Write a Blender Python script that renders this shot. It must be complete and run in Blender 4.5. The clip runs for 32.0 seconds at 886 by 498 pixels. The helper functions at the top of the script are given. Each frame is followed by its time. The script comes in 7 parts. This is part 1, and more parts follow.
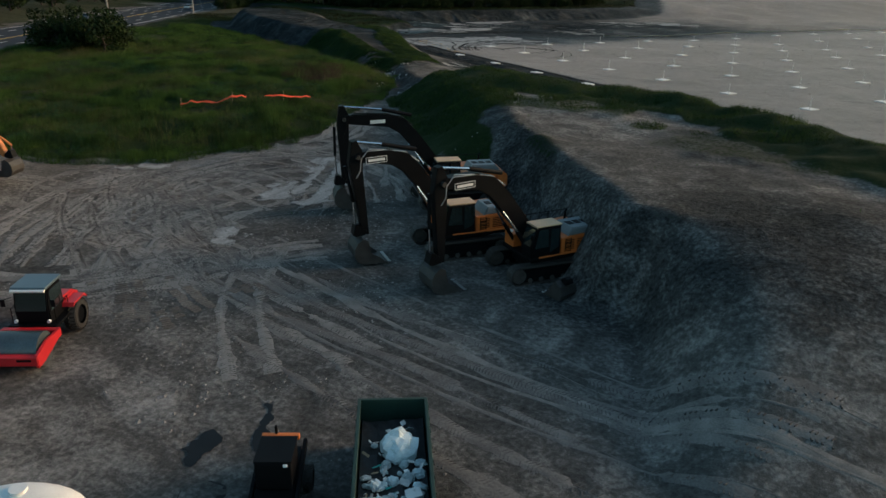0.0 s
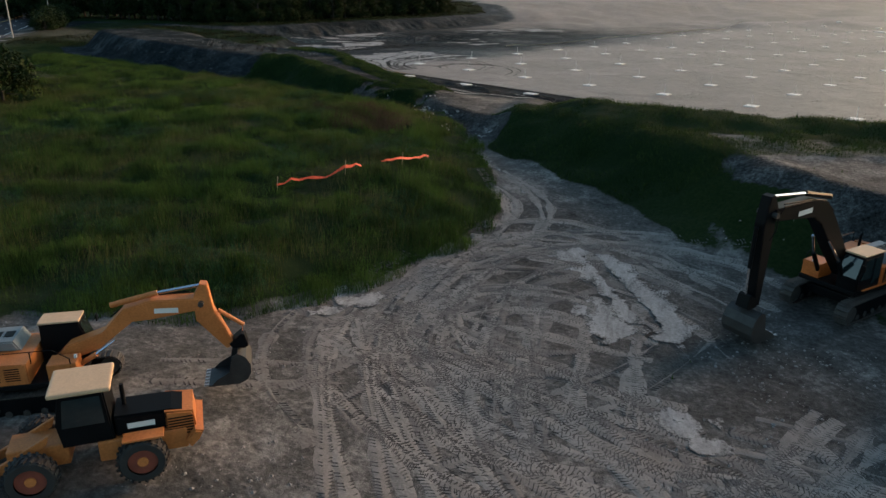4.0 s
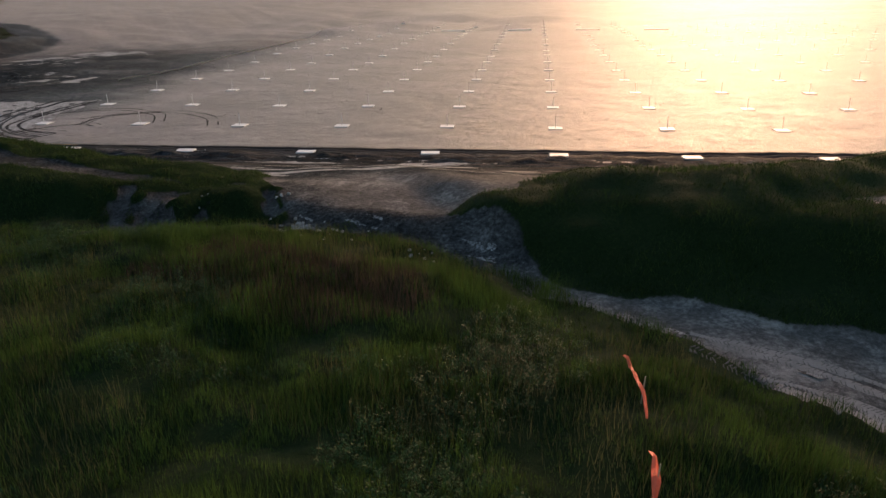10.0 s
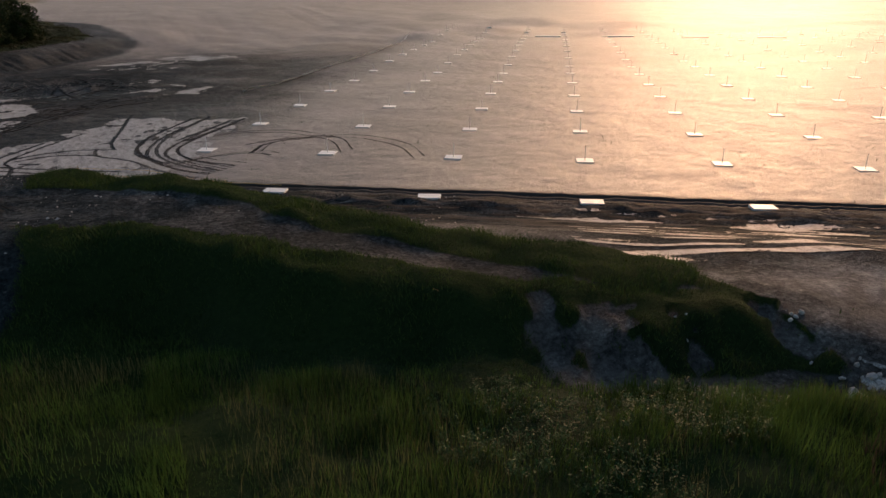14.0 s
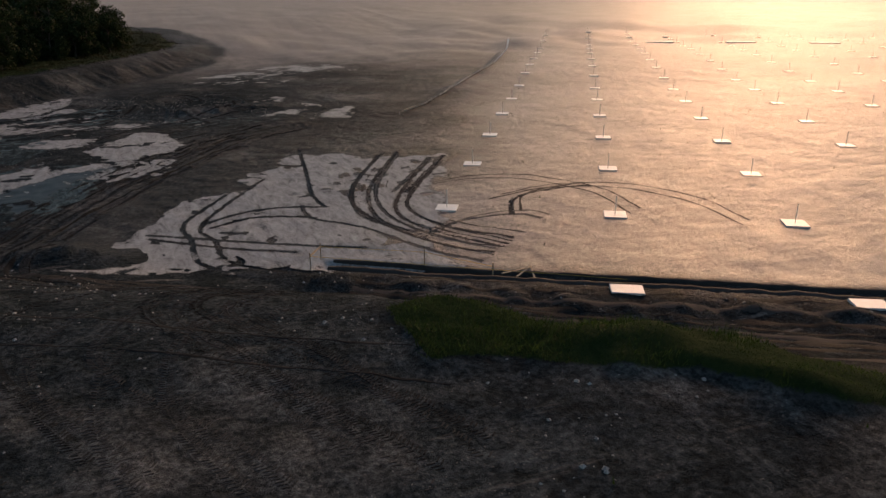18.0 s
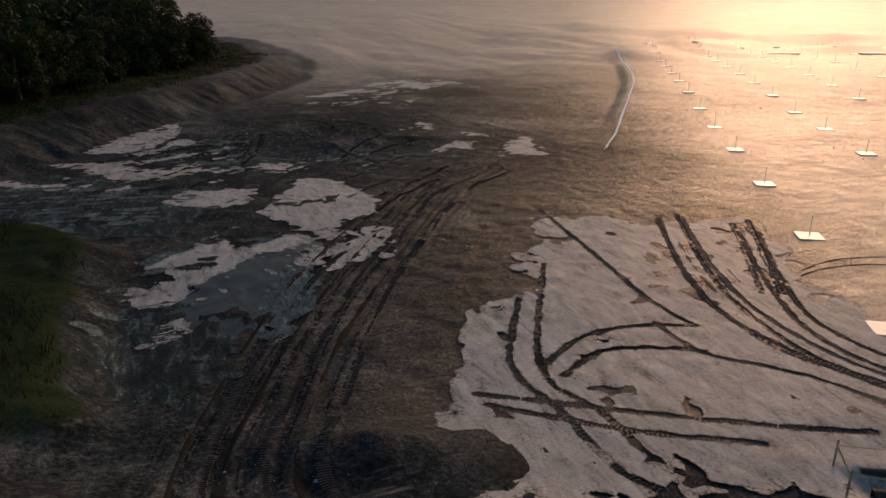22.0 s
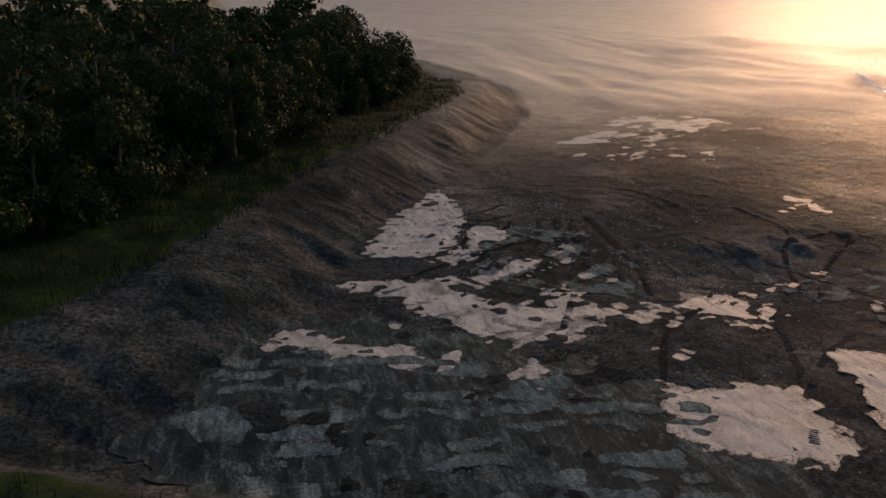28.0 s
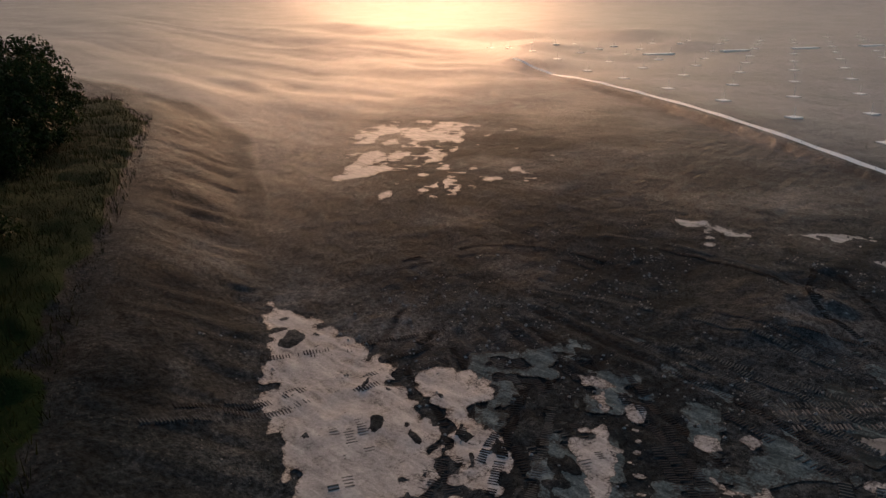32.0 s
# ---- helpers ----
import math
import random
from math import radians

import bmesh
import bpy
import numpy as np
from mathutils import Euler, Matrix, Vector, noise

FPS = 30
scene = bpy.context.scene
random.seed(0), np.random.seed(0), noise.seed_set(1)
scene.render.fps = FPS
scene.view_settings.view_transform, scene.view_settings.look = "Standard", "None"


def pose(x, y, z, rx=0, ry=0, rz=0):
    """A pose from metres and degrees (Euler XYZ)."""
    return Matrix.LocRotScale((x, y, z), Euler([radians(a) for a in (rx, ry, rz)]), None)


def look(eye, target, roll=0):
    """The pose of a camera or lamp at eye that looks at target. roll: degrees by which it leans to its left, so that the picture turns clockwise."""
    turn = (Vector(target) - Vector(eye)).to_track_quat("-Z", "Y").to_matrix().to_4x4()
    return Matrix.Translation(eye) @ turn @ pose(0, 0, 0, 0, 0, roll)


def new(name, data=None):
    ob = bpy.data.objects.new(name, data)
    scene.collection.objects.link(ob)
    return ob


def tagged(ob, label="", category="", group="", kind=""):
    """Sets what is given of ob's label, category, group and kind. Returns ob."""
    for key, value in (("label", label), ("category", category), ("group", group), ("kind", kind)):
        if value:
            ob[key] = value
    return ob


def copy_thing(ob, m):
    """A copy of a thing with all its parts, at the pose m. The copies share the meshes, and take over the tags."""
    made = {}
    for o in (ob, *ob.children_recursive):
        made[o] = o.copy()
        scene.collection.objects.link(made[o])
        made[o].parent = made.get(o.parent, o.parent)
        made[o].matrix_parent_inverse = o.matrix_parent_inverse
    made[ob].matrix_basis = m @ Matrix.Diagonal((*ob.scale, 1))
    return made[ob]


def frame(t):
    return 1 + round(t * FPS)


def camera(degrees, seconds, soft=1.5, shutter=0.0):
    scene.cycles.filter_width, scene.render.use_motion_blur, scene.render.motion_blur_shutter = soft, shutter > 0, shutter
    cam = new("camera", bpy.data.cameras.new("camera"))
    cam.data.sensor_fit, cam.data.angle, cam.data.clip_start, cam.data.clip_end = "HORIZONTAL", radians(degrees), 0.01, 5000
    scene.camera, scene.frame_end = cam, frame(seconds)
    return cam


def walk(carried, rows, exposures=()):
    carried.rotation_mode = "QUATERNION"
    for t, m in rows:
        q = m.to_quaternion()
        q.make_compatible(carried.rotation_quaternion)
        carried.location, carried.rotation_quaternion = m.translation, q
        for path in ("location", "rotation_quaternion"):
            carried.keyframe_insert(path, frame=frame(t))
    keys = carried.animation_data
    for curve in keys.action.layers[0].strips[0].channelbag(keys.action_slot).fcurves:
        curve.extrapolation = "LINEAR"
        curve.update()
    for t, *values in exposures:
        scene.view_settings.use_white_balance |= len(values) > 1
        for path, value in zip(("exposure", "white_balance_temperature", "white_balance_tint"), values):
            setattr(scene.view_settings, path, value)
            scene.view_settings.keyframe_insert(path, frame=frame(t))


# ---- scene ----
cam = camera(63.6, 32.0)
PATH = [  # seconds, place, yaw, pitch, roll
    (0, 50.90, -11.47, 16.69, 31.56, -21.63, 1.25),
    (0.5, 45.88, -11.87, 16.73, 31.82, -21.54, 1.31),
    (1, 40.93, -12.21, 16.77, 31.82, -21.47, 1.27),
    (1.5, 36.01, -12.29, 16.78, 31.26, -21.36, 1.23),
    (2, 31.07, -11.98, 16.83, 29.18, -21.27, 1.14),
    (2.5, 26.09, -11.36, 16.89, 25.68, -21.21, 1.03),
    (3, 21.21, -10.26, 16.85, 21.89, -21.15, 0.98),
    (3.5, 16.52, -8.76, 16.76, 17.85, -21.05, 0.82),
    (5.5, 3.32, -2.68, 17.30, 3.42, -20.94, -0.09),
    (6, -0.00, 0.00, 17.30, 0.01, -20.90, -0.29),
    (6.5, -3.15, 3.08, 17.22, -3.88, -20.78, -0.34),
    (7, -6.04, 6.29, 17.17, -7.55, -20.70, -0.36),
    (7.5, -8.53, 9.11, 17.24, -10.84, -20.67, -0.46),
    (8, -10.97, 12.36, 17.29, -14.28, -20.66, -0.48),
    (8.5, -13.23, 15.83, 17.29, -17.89, -20.65, -0.63),
    (9, -15.26, 19.51, 17.29, -21.43, -20.63, -0.73),
    (9.5, -17.17, 23.28, 17.30, -23.63, -20.61, -0.70),
    (10, -19.12, 27.02, 17.29, -24.22, -20.57, -0.58),
    (10.5, -21.07, 30.59, 17.25, -24.20, -20.51, -0.45),
    (11, -22.98, 34.15, 17.17, -24.01, -20.49, -0.36),
    (11.5, -24.92, 37.56, 17.12, -23.74, -20.41, -0.21),
    (12, -26.89, 41.10, 17.06, -23.60, -20.36, -0.09),
    (12.5, -28.87, 44.61, 17.01, -23.51, -20.34, 0.03),
    (13, -30.90, 48.12, 17.02, -23.42, -20.36, 0.05),
    (13.5, -32.88, 51.75, 17.02, -23.27, -20.38, 0.06),
    (14, -34.87, 55.34, 17.03, -23.07, -20.40, 0.05),
    (14.5, -36.95, 58.64, 17.04, -22.92, -20.35, 0.05),
    (16.5, -44.28, 73.22, 17.36, -21.88, -20.47, -0.04),
    (17, -46.09, 76.80, 17.35, -21.62, -20.44, -0.08),
    (17.5, -47.80, 80.12, 17.32, -21.53, -20.42, -0.04),
    (18, -49.36, 83.85, 17.30, -21.33, -20.39, -0.06),
    (18.5, -50.96, 87.33, 17.31, -21.24, -20.31, -0.05),
    (19, -52.75, 90.97, 17.27, -21.30, -20.26, 0.04),
    (19.5, -54.37, 94.52, 17.22, -21.09, -20.20, 0.02),
    (20, -55.96, 98.22, 17.16, -20.95, -20.16, 0.02),
    (20.5, -57.58, 101.79, 17.06, -20.79, -20.10, -0.02),
    (21, -59.20, 105.26, 16.96, -20.58, -20.01, 0.01),
    (21.5, -60.72, 108.81, 16.88, -20.19, -19.94, -0.05),
    (22, -62.27, 112.31, 16.86, -19.83, -19.91, -0.08),
    (22.5, -63.92, 115.75, 16.89, -19.58, -19.89, 0.14),
    (23, -65.55, 119.23, 16.88, -19.35, -19.87, 0.24),
    (23.5, -67.09, 122.44, 16.87, -18.87, -19.78, 0.08),
    (24, -68.54, 125.92, 16.86, -18.48, -19.74, 0.14),
    (24.5, -70.05, 129.18, 16.88, -18.02, -19.66, 0.26),
    (25, -71.51, 132.62, 16.83, -17.59, -19.56, 0.16),
    (25.5, -72.99, 135.82, 16.80, -17.16, -19.41, 0.03),
    (27.5, -78.38, 148.12, 17.36, -14.63, -19.29, -0.45),
    (28, -80.60, 151.54, 17.49, -14.70, -19.22, -0.17),
    (28.5, -82.88, 155.42, 17.61, -15.09, -19.35, 0.16),
    (29, -84.83, 159.35, 17.68, -17.09, -19.46, 0.23),
    (29.5, -86.03, 164.08, 17.66, -21.87, -19.76, 0.05),
    (30, -86.91, 168.59, 17.67, -27.91, -20.02, -0.06),
    (30.5, -87.17, 172.81, 17.65, -32.96, -20.11, -0.21),
    (31, -87.04, 176.83, 17.64, -37.90, -20.19, -0.26),
    (31.5, -86.51, 180.57, 17.64, -42.79, -20.20, -0.21),
    (32, -85.55, 184.64, 17.64, -47.58, -20.33, -0.19),
]
walk(cam, [(t, look((x, y, z), (x - math.sin(radians(a)) * math.cos(radians(p)), y + math.cos(radians(a)) * math.cos(radians(p)),
     z + math.sin(radians(p))), r)) for t, x, y, z, a, p, r in PATH],
     exposures=[(0, 1.05, 5950, -12), (3, 1.2, 6100, -7), (6, 1.4, 6350, 1), (9, 1.2, 6550, 7), (14, 0.9, 6600, 8), (19, 0.6, 6600, 8), (25, 0.6, 6600, 8), (28, 0.85, 6600, 8), (32, 0.6, 6600, 8)])

# ---- light ----
SUN_AZ, SUN_EL = 46.0, 14.0          # degrees clockwise from +y, above the horizon
world = bpy.data.worlds.new("sky")
scene.world = world
world.use_nodes = True
wn, wl = world.node_tree.nodes, world.node_tree.links
sky = wn.new("ShaderNodeTexSky")
sky.sky_type, sky.sun_disc = "NISHITA", False
sky.sun_elevation, sky.sun_rotation = radians(SUN_EL), radians(SUN_AZ)
sky.air_density, sky.dust_density, sky.ozone_density = 1.0, 1.5, 1.0
wl.new(sky.outputs["Color"], wn["Background"].inputs["Color"])
wn["Background"].inputs["Strength"].default_value = 0.09
sun_dir = Vector((math.sin(radians(SUN_AZ)) * math.cos(radians(SUN_EL)), math.cos(radians(SUN_AZ)) * math.cos(radians(SUN_EL)), math.sin(radians(SUN_EL))))
lamp = bpy.data.lights.new("sun", "SUN")
lamp.energy, lamp.angle, lamp.color = 1.8, radians(20.0), (1.0, 0.50, 0.28)
sun = new("sun", lamp)
sun.matrix_world = look(sun_dir * 300, (0, 0, 0))
scene.view_settings.exposure = 0.0

# ---- materials ----
def material(name, base, rough=0.7, metal=0.0, vary=0.25, scale=3.0, bump=0.0, bump_scale=20.0, second=None, spec=0.5, stain=0.0, per_object=0.0):
    """A surface with variation at two scales: broad blotches and fine grain, and a little relief."""
    m = bpy.data.materials.new(name)
    m.use_nodes = True
    n, k = m.node_tree.nodes, m.node_tree.links
    p = n["Principled BSDF"]
    co = n.new("ShaderNodeTexCoord")
    broad, fine = n.new("ShaderNodeTexNoise"), n.new("ShaderNodeTexNoise")
    for tex, s, d in ((broad, scale, 4), (fine, scale * 14, 5)):
        tex.inputs["Scale"].default_value, tex.inputs["Detail"].default_value = s, d
        k.new(co.outputs["Object"], tex.inputs["Vector"])
    mixf = n.new("ShaderNodeMath"); mixf.operation = "MULTIPLY_ADD"
    mixf.inputs[1].default_value = 0.45
    k.new(fine.outputs["Fac"], mixf.inputs[0])
    half = n.new("ShaderNodeMath"); half.operation = "MULTIPLY"; half.inputs[1].default_value = 0.55
    k.new(broad.outputs["Fac"], half.inputs[0]); k.new(half.outputs[0], mixf.inputs[2])
    ramp = n.new("ShaderNodeValToRGB")
    lo = [c * (1 - vary) for c in base]
    hi = [min(1, c * (1 + vary)) for c in (second or base)]
    ramp.color_ramp.elements[0].position, ramp.color_ramp.elements[1].position = 0.32, 0.68
    ramp.color_ramp.elements[0].color, ramp.color_ramp.elements[1].color = (*lo, 1), (*hi, 1)
    k.new(mixf.outputs[0], ramp.inputs["Fac"])
    out = ramp.outputs["Color"]
    if per_object:
        info = n.new("ShaderNodeObjectInfo")
        hsv = n.new("ShaderNodeHueSaturation")
        mr = n.new("ShaderNodeMapRange")
        mr.inputs["To Min"].default_value, mr.inputs["To Max"].default_value = 1 - per_object, 1 + per_object
        k.new(info.outputs["Random"], mr.inputs["Value"]); k.new(mr.outputs[0], hsv.inputs["Value"]); k.new(out, hsv.inputs["Color"])
        out = hsv.outputs["Color"]
    k.new(out, p.inputs["Base Color"])
    rr = n.new("ShaderNodeMapRange")
    rr.inputs["To Min"].default_value, rr.inputs["To Max"].default_value = max(0.02, rough - 0.12), min(1, rough + 0.12)
    k.new(mixf.outputs[0], rr.inputs["Value"]); k.new(rr.outputs[0], p.inputs["Roughness"])
    p.inputs["Metallic"].default_value, p.inputs["Specular IOR Level"].default_value = metal, spec
    if bump:
        bt, b = n.new("ShaderNodeTexNoise"), n.new("ShaderNodeBump")
        bt.inputs["Scale"].default_value, bt.inputs["Detail"].default_value = bump_scale, 6
        k.new(co.outputs["Object"], bt.inputs["Vector"])
        b.inputs["Strength"].default_value, b.inputs["Distance"].default_value = 1.0, bump
        k.new(bt.outputs["Fac"], b.inputs["Height"]); k.new(b.outputs[0], p.inputs["Normal"])
    return m

def island_leaf(name, a, b, rough=0.6, through_light=0.35):
    """Leaves and blades: colour by island, with light coming through."""
    m = bpy.data.materials.new(name)
    m.use_nodes = True
    n, k = m.node_tree.nodes, m.node_tree.links
    p = n["Principled BSDF"]
    g = n.new("ShaderNodeNewGeometry")
    ramp = n.new("ShaderNodeValToRGB")
    ramp.color_ramp.elements[0].color, ramp.color_ramp.elements[1].color = (*a, 1), (*b, 1)
    big = n.new("ShaderNodeTexNoise"); big.inputs["Scale"].default_value = 0.42; big.inputs["Detail"].default_value = 6
    co = n.new("ShaderNodeTexCoord"); k.new(co.outputs["Object"], big.inputs["Vector"])
    mid = n.new("ShaderNodeMath"); mid.operation = "MULTIPLY_ADD"; mid.inputs[1].default_value = 0.62
    k.new(g.outputs["Random Per Island"], mid.inputs[0])
    sc = n.new("ShaderNodeMapRange"); sc.inputs["From Min"].default_value, sc.inputs["From Max"].default_value, sc.inputs["To Max"].default_value = 0.38, 0.62, 0.45
    k.new(big.outputs["Fac"], sc.inputs["Value"]); k.new(sc.outputs[0], mid.inputs[2])
    k.new(mid.outputs[0], ramp.inputs["Fac"]); k.new(ramp.outputs["Color"], p.inputs["Base Color"])
    p.inputs["Roughness"].default_value, p.inputs["Specular IOR Level"].default_value = rough, 0.08
    tr = n.new("ShaderNodeBsdfTranslucent"); k.new(ramp.outputs["Color"], tr.inputs["Color"])
    mx = n.new("ShaderNodeMixShader"); mx.inputs[0].default_value = through_light
    k.new(p.outputs[0], mx.inputs[1]); k.new(tr.outputs[0], mx.inputs[2])
    k.new(mx.outputs[0], n["Material Output"].inputs["Surface"])
    return m

def ground_material():
    """Compacted fill, wet in places, with turf where the mask 'turf' says; 'pit' is the paler pad of the works; the
    damp mask also carries painted shade.
    """
    m = bpy.data.materials.new("site_soil")
    m.use_nodes = True
    n, k = m.node_tree.nodes, m.node_tree.links
    p = n["Principled BSDF"]
    co = n.new("ShaderNodeTexCoord")
    def noise_tex(scale, detail=6, rough=0.6, dist=0.0):
        t = n.new("ShaderNodeTexNoise")
        t.inputs["Scale"].default_value, t.inputs["Detail"].default_value, t.inputs["Roughness"].default_value, t.inputs["Distortion"].default_value = scale, detail, rough, dist
        k.new(co.outputs["Object"], t.inputs["Vector"])
        return t.outputs["Fac"]
    def attr(name):
        a = n.new("ShaderNodeAttribute"); a.attribute_name = name
        return a.outputs["Fac"]
    def ramp(fac, stops):
        r = n.new("ShaderNodeValToRGB")
        while len(r.color_ramp.elements) < len(stops):
            r.color_ramp.elements.new(0.5)
        for e, (pos, c) in zip(r.color_ramp.elements, stops):
            e.position, e.color = pos, (*c, 1)
        k.new(fac, r.inputs["Fac"])
        return r.outputs["Color"]
    def mix(fac, a, b):
        x = n.new("ShaderNodeMix"); x.data_type = "RGBA"
        k.new(fac, x.inputs["Factor"]) if not isinstance(fac, float) else setattr(x.inputs["Factor"], "default_value", fac)
        k.new(a, x.inputs["A"]); k.new(b, x.inputs["B"])
        return x.outputs["Result"]
    def math_node(op, a, b=None):
        x = n.new("ShaderNodeMath"); x.operation = op
        for i, v in enumerate((a, b)):
            if v is None: continue
            if isinstance(v, float): x.inputs[i].default_value = v
            else: k.new(v, x.inputs[i])
        return x.outputs[0]
    def remap(v, a, b, c=0.0, d=1.0):
        x = n.new("ShaderNodeMapRange")
        for key, val in (("From Min", a), ("From Max", b), ("To Min", c), ("To Max", d)): x.inputs[key].default_value = val
        k.new(v, x.inputs["Value"])
        return x.outputs[0]
    broad, mid, fine, grit = noise_tex(0.06, 5), noise_tex(0.45, 8, 0.65, 0.6), noise_tex(4.0, 8, 0.7), noise_tex(28.0, 4, 0.7)
    mixn = math_node("ADD", math_node("MULTIPLY", broad, 0.35), math_node("ADD", math_node("MULTIPLY", mid, 0.4), math_node("MULTIPLY", fine, 0.25)))
    soil = ramp(mixn, [(0.38, (0.030, 0.030, 0.029)), (0.5, (0.088, 0.086, 0.081)), (0.62, (0.25, 0.240, 0.224))])
    pitc = ramp(mixn, [(0.38, (0.040, 0.040, 0.041)), (0.5, (0.084, 0.081, 0.081)), (0.62, (0.145, 0.138, 0.137))])
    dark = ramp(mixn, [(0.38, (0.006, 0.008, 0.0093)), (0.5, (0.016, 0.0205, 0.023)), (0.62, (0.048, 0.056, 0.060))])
    turf = ramp(math_node("ADD", math_node("MULTIPLY", broad, 0.5), math_node("MULTIPLY", fine, 0.5)), [(0.35, (0.006, 0.013, 0.005)), (0.5, (0.012, 0.023, 0.008)), (0.66, (0.026, 0.036, 0.013))])
    c = mix(attr("pit"), soil, pitc)
    # dark soil for damp ground, and for shade painted on banks and slopes
    c = mix(attr("wet_shade"), c, dark)
    clods = remap(math_node("ADD", math_node("MULTIPLY", fine, 0.6), math_node("MULTIPLY", grit, 0.4)), 0.38, 0.62, 0.35, 1.75)
    even = n.new("ShaderNodeMix"); even.inputs["A"].default_value = 1.0
    k.new(remap(attr("wet_shade"), 0.0, 0.7, 0.38, 1.0), even.inputs["Factor"]); k.new(clods, even.inputs["B"]); clods = even.outputs["Result"]
    vm = n.new("ShaderNodeVectorMath"); vm.operation = "SCALE"; k.new(c, vm.inputs[0]); k.new(clods, vm.inputs["Scale"])
    c = vm.outputs[0]
    # scraped and drying streaks along the haul direction
    mps = n.new("ShaderNodeMapping"); mps.inputs["Rotation"].default_value = (0, 0, radians(30)); mps.inputs["Scale"].default_value = (0.12, 1.0, 1)
    k.new(co.outputs["Object"], mps.inputs["Vector"])
    sk = n.new("ShaderNodeTexNoise"); sk.inputs["Scale"].default_value, sk.inputs["Detail"].default_value, sk.inputs["Roughness"].default_value = 1.1, 8, 0.7
    k.new(mps.outputs[0], sk.inputs["Vector"])
    drying = ramp(fine, [(0.3, (0.10, 0.095, 0.09)), (0.7, (0.24, 0.23, 0.215))])
    c = mix(math_node("MULTIPLY", remap(sk.outputs["Fac"], 0.60, 0.74), attr("streak")), c, drying)
    # pebbles
    vor = n.new("ShaderNodeTexVoronoi"); vor.inputs["Scale"].default_value = 5.5; k.new(co.outputs["Object"], vor.inputs["Vector"])
    peb = math_node("MULTIPLY", math_node("LESS_THAN", vor.outputs["Distance"], 0.16), math_node("GREATER_THAN", mid, 0.52))
    light = ramp(grit, [(0.3, (0.16, 0.15, 0.14)), (0.7, (0.34, 0.32, 0.30))])
    c = mix(math_node("MULTIPLY", peb, 0.30), c, light)
    edge = remap(math_node("ADD", attr("turf"), math_node("MULTIPLY", math_node("SUBTRACT", fine, 0.5), 0.9)), 0.42, 0.58)
    c = mix(edge, c, turf)
    k.new(c, p.inputs["Base Color"])
    ro = math_node("SUBTRACT", remap(mid, 0.3, 0.7, 0.78, 0.92), math_node("MULTIPLY", attr("pit"), 0.26))
    k.new(math_node("MAXIMUM", ro, math_node("MULTIPLY", edge, 0.92)), p.inputs["Roughness"])
    k.new(math_node("MULTIPLY", remap(attr("pit"), 0.0, 1.0, 0.02, 0.30), remap(attr("wet_shade"), 0.0, 1.0, 1.0, 0.25)), p.inputs["Specular IOR Level"])
    # sheen as of fine dust on dry soil, added for the hazy glow sunwards
    k.new(math_node("MULTIPLY", remap(attr("pit"), 0.0, 1.0, 0.03, 0.13), remap(attr("wet_shade"), 0.0, 0.8, 1.0, 0.1)), p.inputs["Sheen Weight"])
    p.inputs["Sheen Roughness"].default_value = 0.45
    p.inputs["Sheen Tint"].default_value = (0.9, 0.82, 0.76, 1)
    # relief: clods and scraped streaks along the haul direction
    mp = n.new("ShaderNodeMapping"); mp.inputs["Rotation"].default_value = (0, 0, radians(30)); mp.inputs["Scale"].default_value = (0.3, 1.6, 1)
    k.new(co.outputs["Object"], mp.inputs["Vector"])
    streak = n.new("ShaderNodeTexNoise"); streak.inputs["Scale"].default_value, streak.inputs["Detail"].default_value = 0.9, 7
    k.new(mp.outputs[0], streak.inputs["Vector"])
    h = math_node("ADD", math_node("MULTIPLY", fine, 0.24), math_node("ADD", math_node("MULTIPLY", grit, 0.05), math_node("MULTIPLY", streak.outputs["Fac"], 0.22)))
    h = math_node("ADD", h, math_node("MULTIPLY", mid, 0.45))
    h = math_node("MULTIPLY", h, remap(attr("wet_shade"), 0.0, 0.8, 0.42, 1.0))
    b = n.new("ShaderNodeBump"); b.inputs["Strength"].default_value, b.inputs["Distance"].default_value = 0.8, 0.7
    k.new(h, b.inputs["Height"]); k.new(b.outputs[0], p.inputs["Normal"])
    return m

